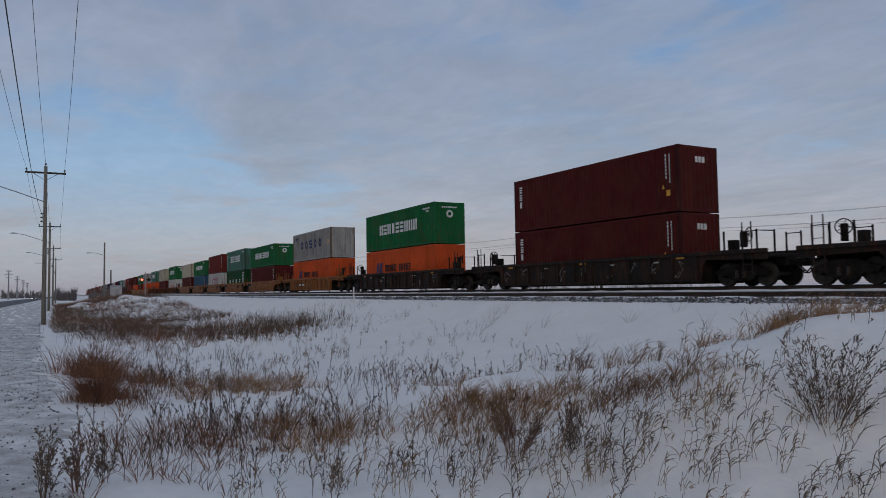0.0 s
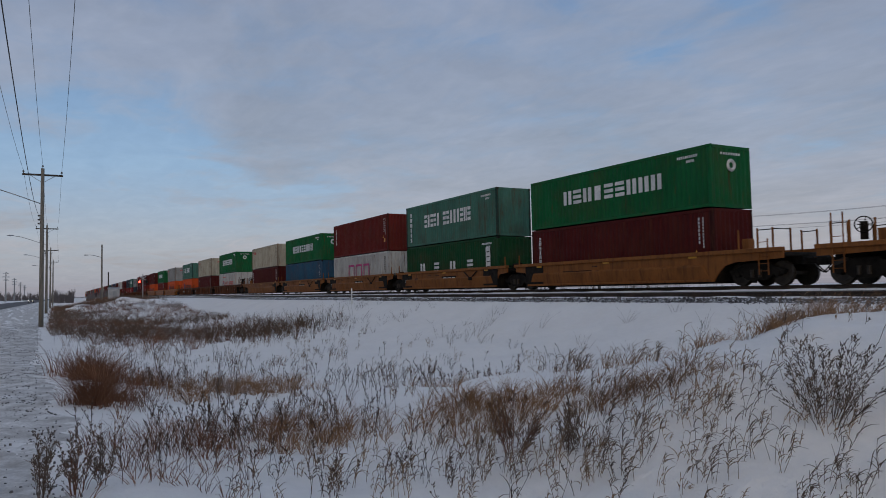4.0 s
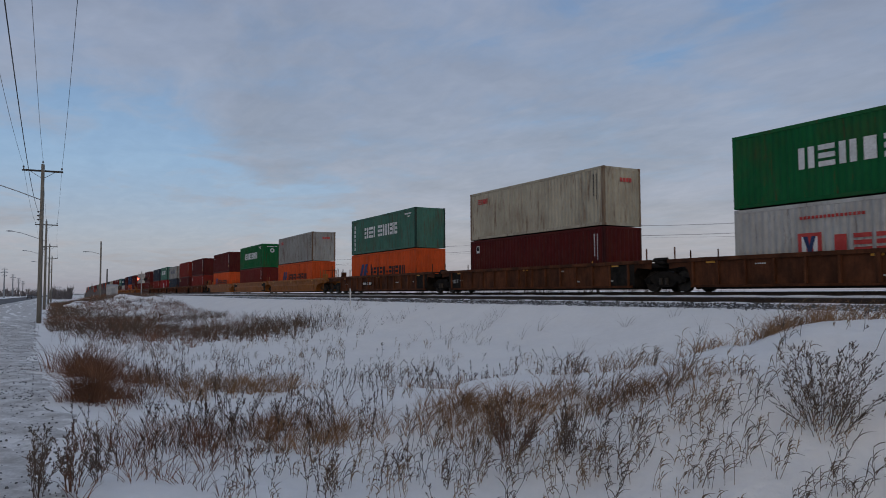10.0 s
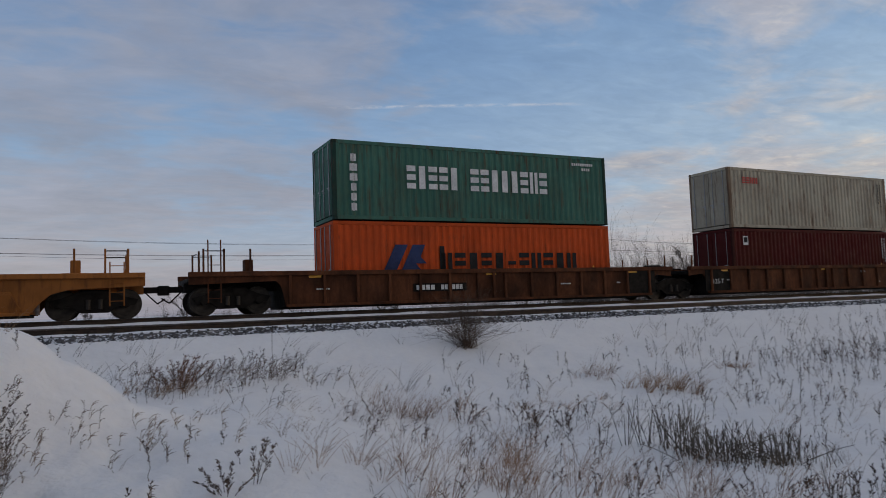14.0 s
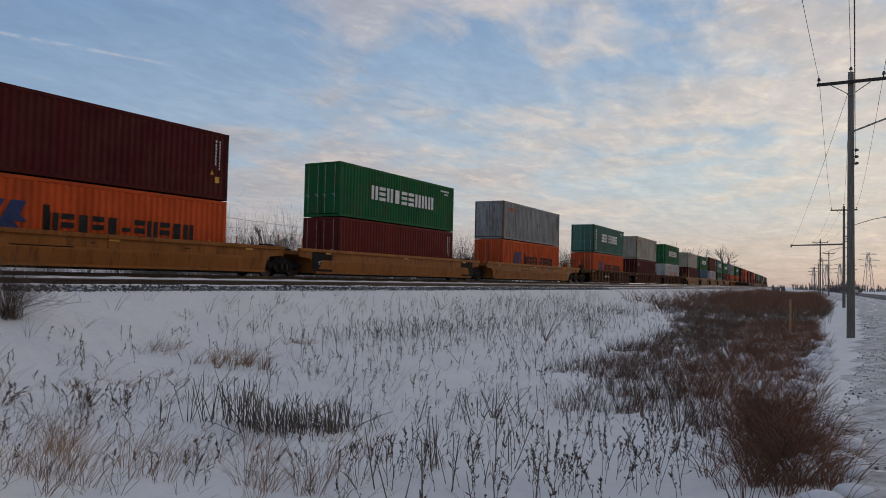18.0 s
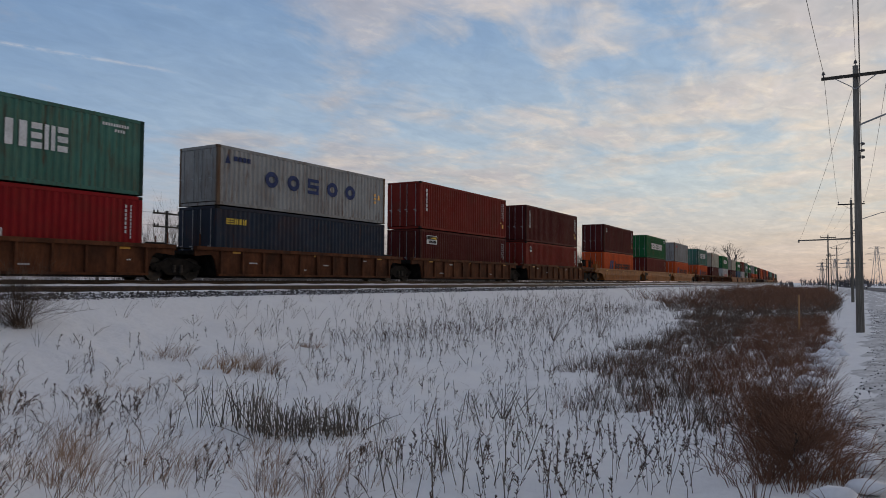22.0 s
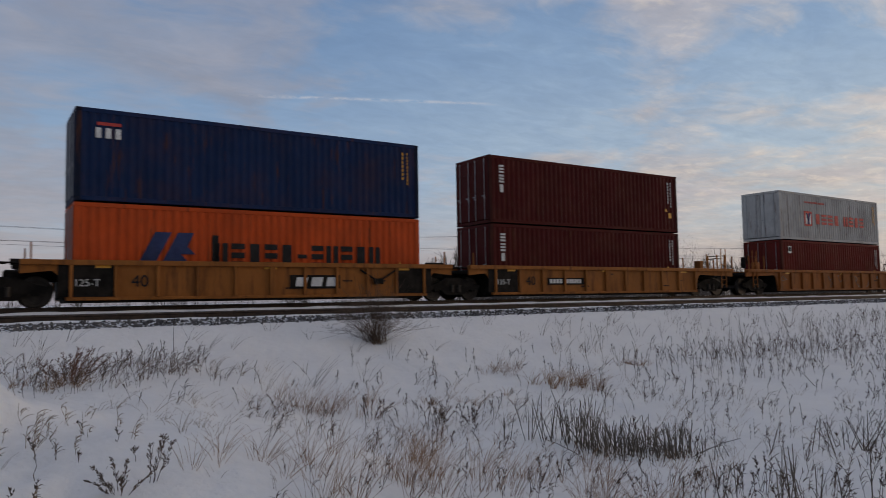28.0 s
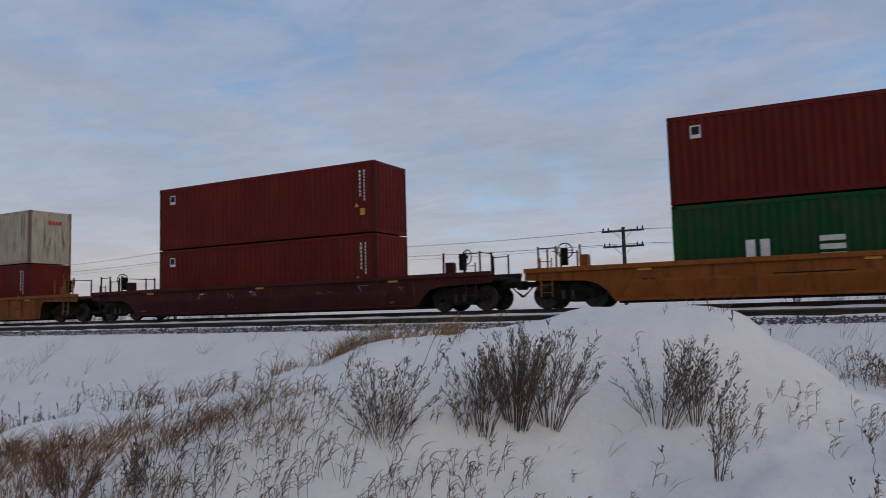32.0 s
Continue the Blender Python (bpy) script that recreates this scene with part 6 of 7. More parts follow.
# ---- dead plants in the snow ----
def meets_ground(az, el):
    """Where the line of sight at az and el degrees first meets the ground."""
    sx, sy, t = math.sin(radians(az)), math.cos(radians(az)), math.tan(radians(el))
    d = np.arange(2.0, 160.0, 0.05)
    below = np.nonzero(EYE[2] + d * t < ground_z(d * sx, d * sy))[0]
    k = d[below[0]] if len(below) else 60.0
    return k * sx, k * sy, EYE[2] + k * t, k


class Stalks:
    """Collects many thin tapered stalks and small heads, and turns them into one mesh."""

    def __init__(self):
        self.runs, self.heads, self.many = defaultdict(list), [], []

    def stalk(self, pts, r0, r1, sides=3):
        pts = np.asarray(pts, float)
        self.runs[(len(pts), sides)].append((pts, r0, r1))

    def bulk(self, pts, r0, r1, sides=3):
        """Many stalks at once: pts is stalks x points x 3."""
        self.many.append((pts, np.broadcast_to(r0, len(pts)), np.broadcast_to(r1, len(pts)), sides))

    def head(self, p, d, l, r):
        """A small pointed seed head along d."""
        self.heads.append((*p, *d, l, r))

    def mesh(self, name, mat):
        verts, faces, n = [], [], 0
        sets = [(np.array([q[0] for q in run]), np.array([q[1] for q in run]), np.array([q[2] for q in run]), sides) for (_, sides), run in self.runs.items()]
        for pts, r0, r1, sides in sets + self.many:
            run, m = pts, pts.shape[1]
            d = pts[:, -1] - pts[:, 0]
            d /= np.linalg.norm(d, axis=1)[:, None] + 1e-9
            u = np.cross(d, (0.31, 0.9, 0.2))
            u /= np.linalg.norm(u, axis=1)[:, None] + 1e-9
            w = np.cross(d, u)
            rad = r0[:, None] + (r1 - r0)[:, None] * np.linspace(0, 1, m)[None]
            a = np.arange(sides) * 2 * math.pi / sides
            ring = np.cos(a)[None, :, None] * u[:, None] + np.sin(a)[None, :, None] * w[:, None]
            v = pts[:, :, None, :] + rad[:, :, None, None] * ring[:, None]
            verts.append(v.reshape(-1, 3))
            one = [(i * sides + q, i * sides + (q + 1) % sides, (i + 1) * sides + (q + 1) % sides, (i + 1) * sides + q) for i in range(m - 1) for q in range(sides)]
            f = (n + np.arange(len(run))[:, None, None] * (m * sides) + np.array(one)[None]).reshape(-1, 4)
            faces += f.tolist()
            n += len(run) * m * sides
        if self.heads:
            h = np.array(self.heads, float)
            p, d, l, r = h[:, :3], h[:, 3:6], h[:, 6:7], h[:, 7:8]
            d = d / (np.linalg.norm(d, axis=1)[:, None] + 1e-9)
            u = np.cross(d, (0.3, 0.2, 0.93))
            u /= np.linalg.norm(u, axis=1)[:, None] + 1e-9
            w = np.cross(d, u)
            c = p + d * l * 0.45
            verts.append(np.stack([p, c + u * r, c + w * r, c - u * r, c - w * r, p + d * l], 1).reshape(-1, 3))
            one = np.array([(0, 2, 1), (0, 3, 2), (0, 4, 3), (0, 1, 4), (5, 1, 2), (5, 2, 3), (5, 3, 4), (5, 4, 1)])
            faces += (n + np.arange(len(h))[:, None, None] * 6 + one[None]).reshape(-1, 3).tolist()
        me = bpy.data.meshes.new(name)
        me.from_pydata(np.concatenate(verts).tolist() if verts else [], [], faces)
        me.materials.append(mat)
        return me


def curve_pts(x, y, z, h, lean, az, droop, n=5):
    """A stalk from the ground that leans towards az and droops at its tip."""
    t = np.linspace(0, 1, n)
    out = lean * t + droop * t ** 3
    return np.stack([x + np.cos(az) * out, y + np.sin(az) * out, z + h * (t - 0.25 * droop / max(h, 0.1) * t ** 4)], 1)


def mugwort(name, az, el, top_el, width, seed, stems=26, label="", mats=(None, None)):
    """A tall dead weed bush: many thin rising stems, each feathered with short upright side twigs and fine seeds."""
    x, y, z, d = meets_ground(az, el)
    h = d * (math.tan(radians(top_el)) - math.tan(radians(el)))
    rng = np.random.RandomState(seed)
    root = thing(name, pose(x, y, z), label or "tall dead grey-brown weed bush standing in snow", "bush", "weed bushes")
    st, hd = Stalks(), Stalks()
    half = width * d * math.tan(radians(1)) / 2
    for k in range(int(stems * 0.95)):
        a, far = rng.uniform(0, 6.28), math.sqrt(rng.uniform(0, 1))
        foot = np.array([math.cos(a), math.sin(a) * 0.6, 0]) * half * 0.26 * far
        foot[2] = -0.05
        tip = np.array([math.cos(a) * half * 1.0 * far + 0.08 * h, math.sin(a) * half * 0.6 * far, 0])
        hh = h * (1.0 - 0.34 * far ** 2 * rng.uniform(0.3, 1) - 0.34 * rng.uniform() ** 1.6)
        t = np.linspace(0, 1, 7)[:, None]
        pts = foot + tip * (0.7 * t + 0.3 * t ** 1.6) + np.array([0, 0, hh]) * (t - 0.05 * t ** 3)
        pts[1:-1] += rng.normal(0, 0.007 * h, (5, 3))
        st.stalk(pts, 0.0046, 0.0014)
        for q in range(int(25 * (0.45 + 0.55 * hh / h))):
            t = 0.24 + 0.76 * rng.uniform() ** 0.85
            i = min(int(t * 6), 5)
            p = pts[i] + (pts[i + 1] - pts[i]) * (t * 6 - i)
            way = pts[i + 1] - pts[i]
            way /= np.linalg.norm(way) + 1e-9
            b = rng.uniform(0, 6.28)
            l = h * rng.uniform(0.06, 0.19) * (1.22 - 0.8 * t)
            e = p + np.array([math.cos(b), math.sin(b), 0]) * l * 0.5 + way * l * 0.85
            st.stalk([p, (p + e) / 2 + np.array([math.cos(b), math.sin(b), 0]) * l * 0.06, e], 0.0020, 0.0009)
            for u in range(4):
                hp = p + (e - p) * rng.uniform(0.15, 1.0)
                hd.head(hp, e - p + rng.normal(0, l * 0.30, 3), rng.uniform(0.014, 0.034), rng.uniform(0.0032, 0.0064))
    tagged(part("stem_mass", st.mesh("stem_mass", mats[0] or BUSHY), root), kind="stuff")
    tagged(part("seed_mass", hd.mesh("seed_mass", mats[1] or BUSHY), root, label="fine dry seed clusters"), kind="stuff")
    return root


def tufts(st, x, y, z, h, n, spread, rng, w=0.004, wind=0.35, nod=0.5, tip=0.25):
    """Tufts of n grass blades each, bent by the wind towards +x. h: lowest and highest tuft."""
    x, y, z = (np.repeat(np.atleast_1d(np.asarray(q, float)), n) for q in (x, y, z))
    m = len(x)
    if not m:
        return
    hh = np.repeat(rng.uniform(h[0], h[1], m // n), n) * rng.uniform(0.5, 1.0, m)
    a, r = rng.uniform(0, 6.28, m), rng.uniform(0, spread, m)
    lx = np.cos(a) * spread * 1.3 + wind * hh * rng.uniform(-0.4, 1.5, m)
    ly = np.sin(a) * spread * 1.3
    droop = hh * rng.uniform(0.1, 1.0, m) * nod
    out, way = np.hypot(lx, ly), np.arctan2(ly, lx)
    t = np.linspace(0, 1, 4)[None]
    o = out[:, None] * t + droop[:, None] * t ** 3
    pts = np.stack([(x + r * np.cos(a))[:, None] + np.cos(way)[:, None] * o, (y + r * np.sin(a))[:, None] + np.sin(way)[:, None] * o,
                    (z - 0.03)[:, None] + hh[:, None] * (t - 0.25 * (droop / np.maximum(hh, 0.1))[:, None] * t ** 4)], -1)
    st.bulk(pts, w, w * tip)


def leafy(st, x, y, z, h, n, spread, rng, w=0.0034):
    """Clumps of n thin stems each; every stem carries three leaves that kink and hang."""
    x, y, z = (np.repeat(np.atleast_1d(np.asarray(q, float)), n) for q in (x, y, z))
    m = len(x)
    if not m:
        return
    hh = rng.uniform(h[0], h[1], m)
    foot = np.stack([x + rng.normal(0, spread, m), y + rng.normal(0, spread, m), z - 0.03], 1)
    way = np.stack([rng.normal(0.16, 0.22, m), rng.normal(0, 0.2, m), np.ones(m)], 1)
    top = foot + way * hh[:, None]
    mid = (foot + top) / 2 + rng.normal(0, 0.02, (m, 3))
    st.bulk(np.stack([foot, mid, top], 1), w, w * 0.7)
    for k in range(4):
        t = rng.uniform(0.25, 1.0, m)[:, None]
        p = foot + (top - foot) * t
        a = np.where(rng.uniform(0, 1, m) < 0.75, rng.normal(0, 0.55, m), rng.uniform(0, 6.28, m))
        l = hh * rng.uniform(0.35, 0.70, m)
        flat = np.stack([np.cos(a), np.sin(a), np.zeros(m)], 1) * (l * rng.uniform(0.45, 0.8, m))[:, None]
        rise, drop = l * rng.uniform(0.5, 1.0, m), l * rng.uniform(0.0, 0.42, m)
        for u0, u1, wide in ((0.0, 0.36, (0.6, 1.0)), (0.36, 1.0, (1.0, 0.15))):
            at = lambda u: p + flat * (0.55 * u + 0.45 * u * u) + np.stack([np.zeros(m), np.zeros(m), rise * (u - 0.25 * u * u) - drop * u ** 3], 1)
            st.bulk(np.stack([at(u0 + (u1 - u0) * q) for q in (0, 0.5, 1)], 1), w * 1.5 * wide[0], w * 1.5 * wide[1])


def seeded_weed(st, hd, x, y, z, h, rng, heads=7):
    """A wiry stalk with a few side shoots and small seed heads up its upper half."""
    a = rng.uniform(0, 6.28)
    lean = h * abs(rng.normal(0, 0.22))
    p = curve_pts(x, y, z - 0.04, h, lean, a, h * rng.uniform(0, 0.25), 5)
    p[1:-1] += rng.normal(0, 0.012, (3, 3))
    st.stalk(p, 0.0042, 0.0022)
    for k in range(rng.randint(1, 4)):
        i = rng.randint(1, 4)
        b, l = rng.uniform(0, 6.28), h * rng.uniform(0.12, 0.35)
        e = p[i] + np.array([math.cos(b) * l * 0.6, math.sin(b) * l * 0.6, l * rng.uniform(0.3, 0.9)])
        st.stalk([p[i], (p[i] + e) / 2 + (0, 0, -0.01), e], 0.0028, 0.0015)
        hd.head(e - (e - p[i]) * 0.3, e - p[i], rng.uniform(0.03, 0.07), rng.uniform(0.005, 0.010))
    for k in range(heads * 3):
        t = 1.0 - 0.5 * rng.uniform(0, 1) ** 1.4
        i = min(int(t * 4), 3)
        q = p[i] + (p[i + 1] - p[i]) * (t * 4 - i)
        b = rng.uniform(0, 6.28)
        hd.head(q, (math.cos(b) * 0.8, math.sin(b) * 0.8, rng.uniform(0.4, 1.8)), rng.uniform(0.02, 0.05), rng.uniform(0.0032, 0.0072))


def reed(st, hd, x, y, z, h, rng):
    """A stiff reed: a snapped stem with one or two torn leaves."""
    a = rng.uniform(0, 6.28)
    lean = h * abs(rng.normal(0, 0.30)) + (0.25 * h if rng.uniform() < 0.15 else 0)
    p = curve_pts(x, y, z - 0.04, h, lean, a, 0, 3)
    st.stalk(p, rng.uniform(0.005, 0.011), 0.005)
    for k in range(rng.randint(0, 3)):
        b = rng.uniform(0, 6.28)
        l = h * rng.uniform(0.25, 0.6)
        st.stalk(curve_pts(*p[1], l, l * 0.25, b, l * rng.uniform(0.0, 0.6), 4), 0.005, 0.0015)


def scatter(n, x0, x1, y0, y1, keep, rng):
    """n chances in a stretch of verge (y counted from the bent road line); keep gives the odds at each place."""
    x, yy = rng.uniform(x0, x1, n), rng.uniform(y0, y1, n)
    y = yy + bend(x)
    ok = rng.uniform(0, 1, n) < keep(x, yy)
    return x[ok], y[ok], ground_z(x[ok], y[ok])


def patchy(x, y, scale, seed, lo=0.0, hi=0.6):
    return smoothstep(lo, hi, smooth_noise(x, y, scale, seed))


def stuff(name, st, mat, label, category):
    tagged(new(name, st.mesh(name, mat)), label, category, kind="stuff")


def build_bushes():
    mugwort("weed_bush", -31.27, -9.94, -2.6, 8.0, 1, 26)
    mugwort("weed_bush", -23.6, -9.6, -1.8, 6.4, 2, 30)
    mugwort("weed_bush", -20.9, -9.2, -0.5, 5.8, 12, 60, "tall dense brown dead weed bush standing in snow")
    mugwort("weed_bush", -18.4, -9.1, -0.7, 6.4, 3, 34)
    mugwort("weed_bush", -10.2, -9.1, -2.0, 8.4, 4, 26)
    mugwort("weed_bush", -7.6, -8.9, -1.7, 6.6, 5, 22)
    mugwort("weed_bush", -6.5, -12.7, -4.6, 3.6, 6, 10)
    mugwort("weed_bush", -53.5, -12.8, -7.0, 5.4, 7, 26, "loose russet dead weed bush standing in snow", (RUSSET, None))
    mugwort("weed_bush", -49.2, -12.5, -7.6, 3.4, 8, 14)
    mugwort("weed_bush", -87.4, -13.6, -7.7, 3.0, 10, 11)
    mugwort("weed_bush", -85.3, -13.4, -8.3, 3.4, 11, 13, "dark brown dead weed bush at the shoulder's edge", (RUSSET, None))
    mugwort("weed_bush", -83.6, -13.0, -9.0, 2.6, 13, 9)
    mugwort("weed_bush", 8.9, -13.1, -9.8, 4.0, 14, 8)
    mugwort("weed_bush", 10.8, -12.7, -8.6, 2.6, 15, 5)
    mugwort("weed_bush", 5.5, -5.5, -2.4, 4.2, 16, 26, "small reddish dead weed clump on the bank", (RUSSET, RUSSET))
    mugwort("weed_bush", 26.8, -9.2, -7.2, 3.0, 17, 9, "low brown dead weed clump in the snow", (RUSSET, None))
    mugwort("weed_bush", 31.9, -9.8, -7.7, 2.4, 18, 6)
    mugwort("weed_bush", 34.6, -9.6, -7.8, 2.0, 19, 5)
    # twiggy shrub at the foot of the ballast
    x, y, z, d = meets_ground(27.2, -3.3)
    rng = np.random.RandomState(31)
    root = thing("shrub", pose(x, y, z), "small bare dark twiggy shrub below the ballast", "shrub")
    st = Stalks()
    for k in range(170):
        a, l = rng.uniform(0, 6.28), rng.uniform(0.35, 1.15)
        tip = np.array([math.cos(a) * l * 1.9 * rng.uniform(0.1, 1.0), math.sin(a) * l * 0.9, rng.uniform(0.25, 1.7) * (1.25 - 0.5 * l)])
        m = tip * 0.5 + (0, 0, 0.1)
        st.stalk([(rng.normal(0, 0.16), rng.normal(0, 0.1), -0.05), m, tip], 0.005, 0.0016)
        for q in range(6):
            e = m + (tip - m) * rng.uniform(0, 1) + rng.normal(0, 0.22, 3) + (0, 0, 0.12)
            st.stalk([m + (tip - m) * rng.uniform(0, 0.8), e], 0.0028, 0.0014)
    tagged(part("twig_mass", st.mesh("twig_mass", WEED), root), kind="stuff")
    # a leaning sapling and two long canes by the drift
    for az, el, top, lean in ((12.6, -4.4, -0.2, 0.35), (13.7, -4.3, -2.6, 0.05), (66.0, -4.6, -1.2, 1.1), (69.5, -4.3, -1.1, 1.2)):
        x, y, z, d = meets_ground(az, el)
        h = d * (math.tan(radians(top)) - math.tan(radians(el)))
        st = Stalks()
        for k in range(1 if lean < 0.5 else 16):
            r = np.random.RandomState(int(az * 10) + k)
            st.stalk(curve_pts(r.uniform(-0.1, 0.1), 0, -0.05, h * (1 if k == 0 else r.uniform(0.4, 1.0)), lean * h * r.uniform(0.3, 1.1) * (1 if k % 3 else -0.5), r.uniform(-0.4, 0.4), 0.1, 5), 0.008, 0.003)
        ob = tagged(new("cane", st.mesh("cane", WEED)), "leaning dead cane rising from the snow", "plant stalk", "dead canes")
        ob.matrix_basis = pose(x, y, z)


SHOULDER_EDGE = [(-160, 2.2), (-55, 2.9), (-23, 1.35), (-15.5, 0.95), (-10.4, 0.2), (-8, 0.1), (0, 0.3), (7.5, 0.4), (9.5, 0.55), (14.7, 1.2), (26, 1.7), (47, 2.9), (80, 2.4), (160, 3.0)]
THICKET_SIDE = [(6.4, 0.7), (7.2, 1.1), (8.8, 1.5), (10.4, 2.3), (11.8, 3.6), (13.2, 5.1), (17, 6.8), (21, 8.0), (30, 8.2), (45, 10.5), (62, 16.5), (140, 18)]


def along_line(line, n, thick, rng):
    """n places scattered about a line of (x, y from the bent road line)."""
    p = np.array(line, float)
    u = rng.uniform(0, len(p) - 1, n)
    i = np.minimum(u.astype(int), len(p) - 2)
    q = p[i] + (p[i + 1] - p[i]) * (u - i)[:, None] + rng.normal(0, 1, (n, 2)) * thick
    x, y = q[:, 0], q[:, 1] + bend(q[:, 0])
    return x, y, ground_z(x, y)


def build_field():
    rng = np.random.RandomState(7)
    border = lambda x: np.interp(x, [p[0] for p in SHOULDER_EDGE], [p[1] for p in SHOULDER_EDGE])
    side = lambda x: np.interp(x, [p[0] for p in THICKET_SIDE], [p[1] for p in THICKET_SIDE])
    # ---- seeded weeds ----
    st, hd = Stalks(), Stalks()

    def weeds(places, h0, h1, heads):
        for x, y, z in zip(*places):
            seeded_weed(st, hd, x, y, z, rng.uniform(h0, h1), rng, heads)
    weeds(along_line([(-9.2, 1.3), (-10.4, 2.2), (-11.2, 3.0), (-11.0, 4.3), (-10.2, 5.2)], 130, (0.9, 0.4), rng), 0.35, 0.7, 8)
    weeds(along_line([(-18.5, 2.6), (-17.5, 4.0)], 60, (1.4, 0.6), rng), 0.35, 0.65, 7)
    weeds(along_line([(-21, 6.0), (-16.5, 8.3), (-13, 9.0)], 150, (1.8, 0.8), rng), 0.3, 0.65, 7)
    weeds(along_line([(-34, 3.2), (-46, 4.8), (-52, 6.5)], 420, (6.0, 1.3), rng), 0.45, 0.9, 7)
    weeds(along_line([(-42, 7.0), (-40, 12.0), (-43, 15.0)], 420, (3.5, 1.3), rng), 0.5, 1.05, 7)
    weeds(scatter(1100, -40, -5, 1.6, 15.5, lambda x, y: (0.05 + 0.5 * patchy(x, y, 0.7, 21, 0.1, 0.8)) * smoothstep(0.3, 1.2, y - border(x)), rng), 0.25, 0.6, 6)
    weeds(along_line([(-9, 1.9), (-7.4, 4.2)], 24, (0.6, 0.5), rng), 0.25, 0.5, 8)
    # sparser round the bank
    weeds(scatter(260, -6, 8, 4.5, 15, lambda x, y: 0.2 + 0.5 * patchy(x, y, 0.8, 24), rng), 0.14, 0.42, 5)
    weeds(along_line([(0.4, 13.8), (2.4, 15.2), (3.6, 16.2)], 46, (0.7, 0.5), rng), 0.3, 0.6, 6)
    # right-hand field
    right = lambda x, y: (0.16 + 0.8 * patchy(x, y, 0.55, 25, -0.4, 0.5)) * smoothstep(3, 13, x) * (0.45 + 0.55 * smoothstep(5, 9, y))
    weeds(scatter(2900, 4, 62, 2.2, 16.5, right, rng), 0.18, 0.50, 7)
    weeds(along_line([(6.6, 11.6), (8.0, 11.0)], 22, (0.5, 0.35), rng), 0.35, 0.6, 9)
    weeds(along_line([(6.2, 3.4), (8.0, 2.4), (9.3, 2.0)], 75, (0.6, 0.45), rng), 0.3, 0.62, 8)
    weeds(along_line([(6.0, 6.0), (8.0, 4.4), (10.5, 4.4)], 60, (0.8, 0.6), rng), 0.25, 0.55, 6)
    weeds(along_line([(17, 14.2), (21, 13.9), (26, 14.6)], 110, (1.2, 0.5), rng), 0.35, 0.75, 8)
    weeds(along_line([(28, 15.6), (36, 16.4), (44, 16.6)], 120, (2.0, 0.5), rng), 0.5, 0.95, 6)
    weeds(along_line([(14, 13.6), (24, 13.0), (36, 13.6), (50, 14.5)], 420, (2.0, 1.1), rng), 0.3, 0.75, 6)
    weeds(along_line([(20, 16.6), (34, 17.2), (52, 17.4)], 160, (3.0, 0.5), rng), 0.35, 0.8, 5)
    stuff("dead_weeds", st, WEED, "scattered dead weed stalks in the snow", "weeds")
    stuff("seed_heads", hd, SEED, "dark dry seed heads on the weeds", "seed heads")
    # ---- stiff reeds on the right ----
    st, hd = Stalks(), Stalks()
    reeds = lambda x, y: 0.06 + 0.6 * patchy(x, y, 0.7, 26, 0.1, 0.7) * smoothstep(4, 12, x)
    for x, y, z in zip(*scatter(330, 4, 48, 3.0, 15, reeds, rng)):
        reed(st, hd, x, y, z, rng.uniform(0.18, 0.5), rng)
    for line, n, thick, h0, h1 in (([(8.15, 8.3), (8.4, 7.7), (8.9, 7.2)], 210, (0.24, 0.24), 0.08, 0.60), ([(8.0, 8.9), (8.15, 8.3)], 34, (0.15, 0.2), 0.4, 0.85),
                                   ([(7.4, 10.0), (8.1, 8.7)], 22, (0.12, 0.15), 0.3, 0.75), ([(6.5, 4.9), (7.0, 4.2), (7.4, 3.4)], 26, (0.4, 0.4), 0.3, 0.75), ([(10.2, 6.2), (12, 5.6)], 24, (0.4, 0.3), 0.35, 0.65)):
        for x, y, z in zip(*along_line(line, n, thick, rng)):
            reed(st, hd, x, y, z, rng.uniform(h0, h1), rng)
    for x, y, z in zip(*along_line([(8.1, 8.2), (8.9, 7.2)], 26, (0.3, 0.3), rng)):
        a = rng.uniform(0, 6.28)
        st.stalk(curve_pts(x, y, z + 0.05, rng.uniform(0.1, 0.35), rng.uniform(0.3, 0.6), a, 0.1, 4), 0.006, 0.004)
    stuff("reeds", st, REED, "stiff broken grey-brown reeds standing in the ditch", "reeds")
    # ---- straw-coloured, wind-bent grass ----
    st = Stalks()
    straw = lambda x, y: (0.10 + 0.75 * patchy(x, y, 0.8, 27, 0.0, 0.6)) * smoothstep(0.3, 1.2, y - border(x))
    leafy(st, *scatter(950, -40, -4.0, 1.2, 14, straw, rng), (0.15, 0.42), 3, 0.07, rng, 0.0038)
    leafy(st, *along_line([(-8.3, 3.4), (-7.0, 5.0), (-5.2, 6.3)], 90, (0.9, 0.8), rng), (0.15, 0.42), 3, 0.06, rng)
    leafy(st, *along_line([(-6.2, 6.9), (-4.6, 7.0), (-3.4, 7.4)], 70, (0.6, 0.6), rng), (0.12, 0.36), 3, 0.05, rng)
    leafy(st, *along_line([(-4.2, 6.2), (-2.6, 7.2), (-1.6, 7.4)], 26, (0.5, 0.5), rng), (0.08, 0.22), 2, 0.04, rng)
    leafy(st, *along_line([(-0.9, 8.8), (0.2, 9.4), (1.4, 9.2)], 34, (0.7, 0.9), rng), (0.12, 0.34), 2, 0.05, rng)
    tufts(st, *scatter(560, -4, 24, 4, 17, lambda x, y: 0.12 + 0.6 * patchy(x, y, 0.8, 28, 0.1, 0.7), rng), (0.18, 0.45), 5, 0.06, rng, 0.0036, 0.5, 0.8)
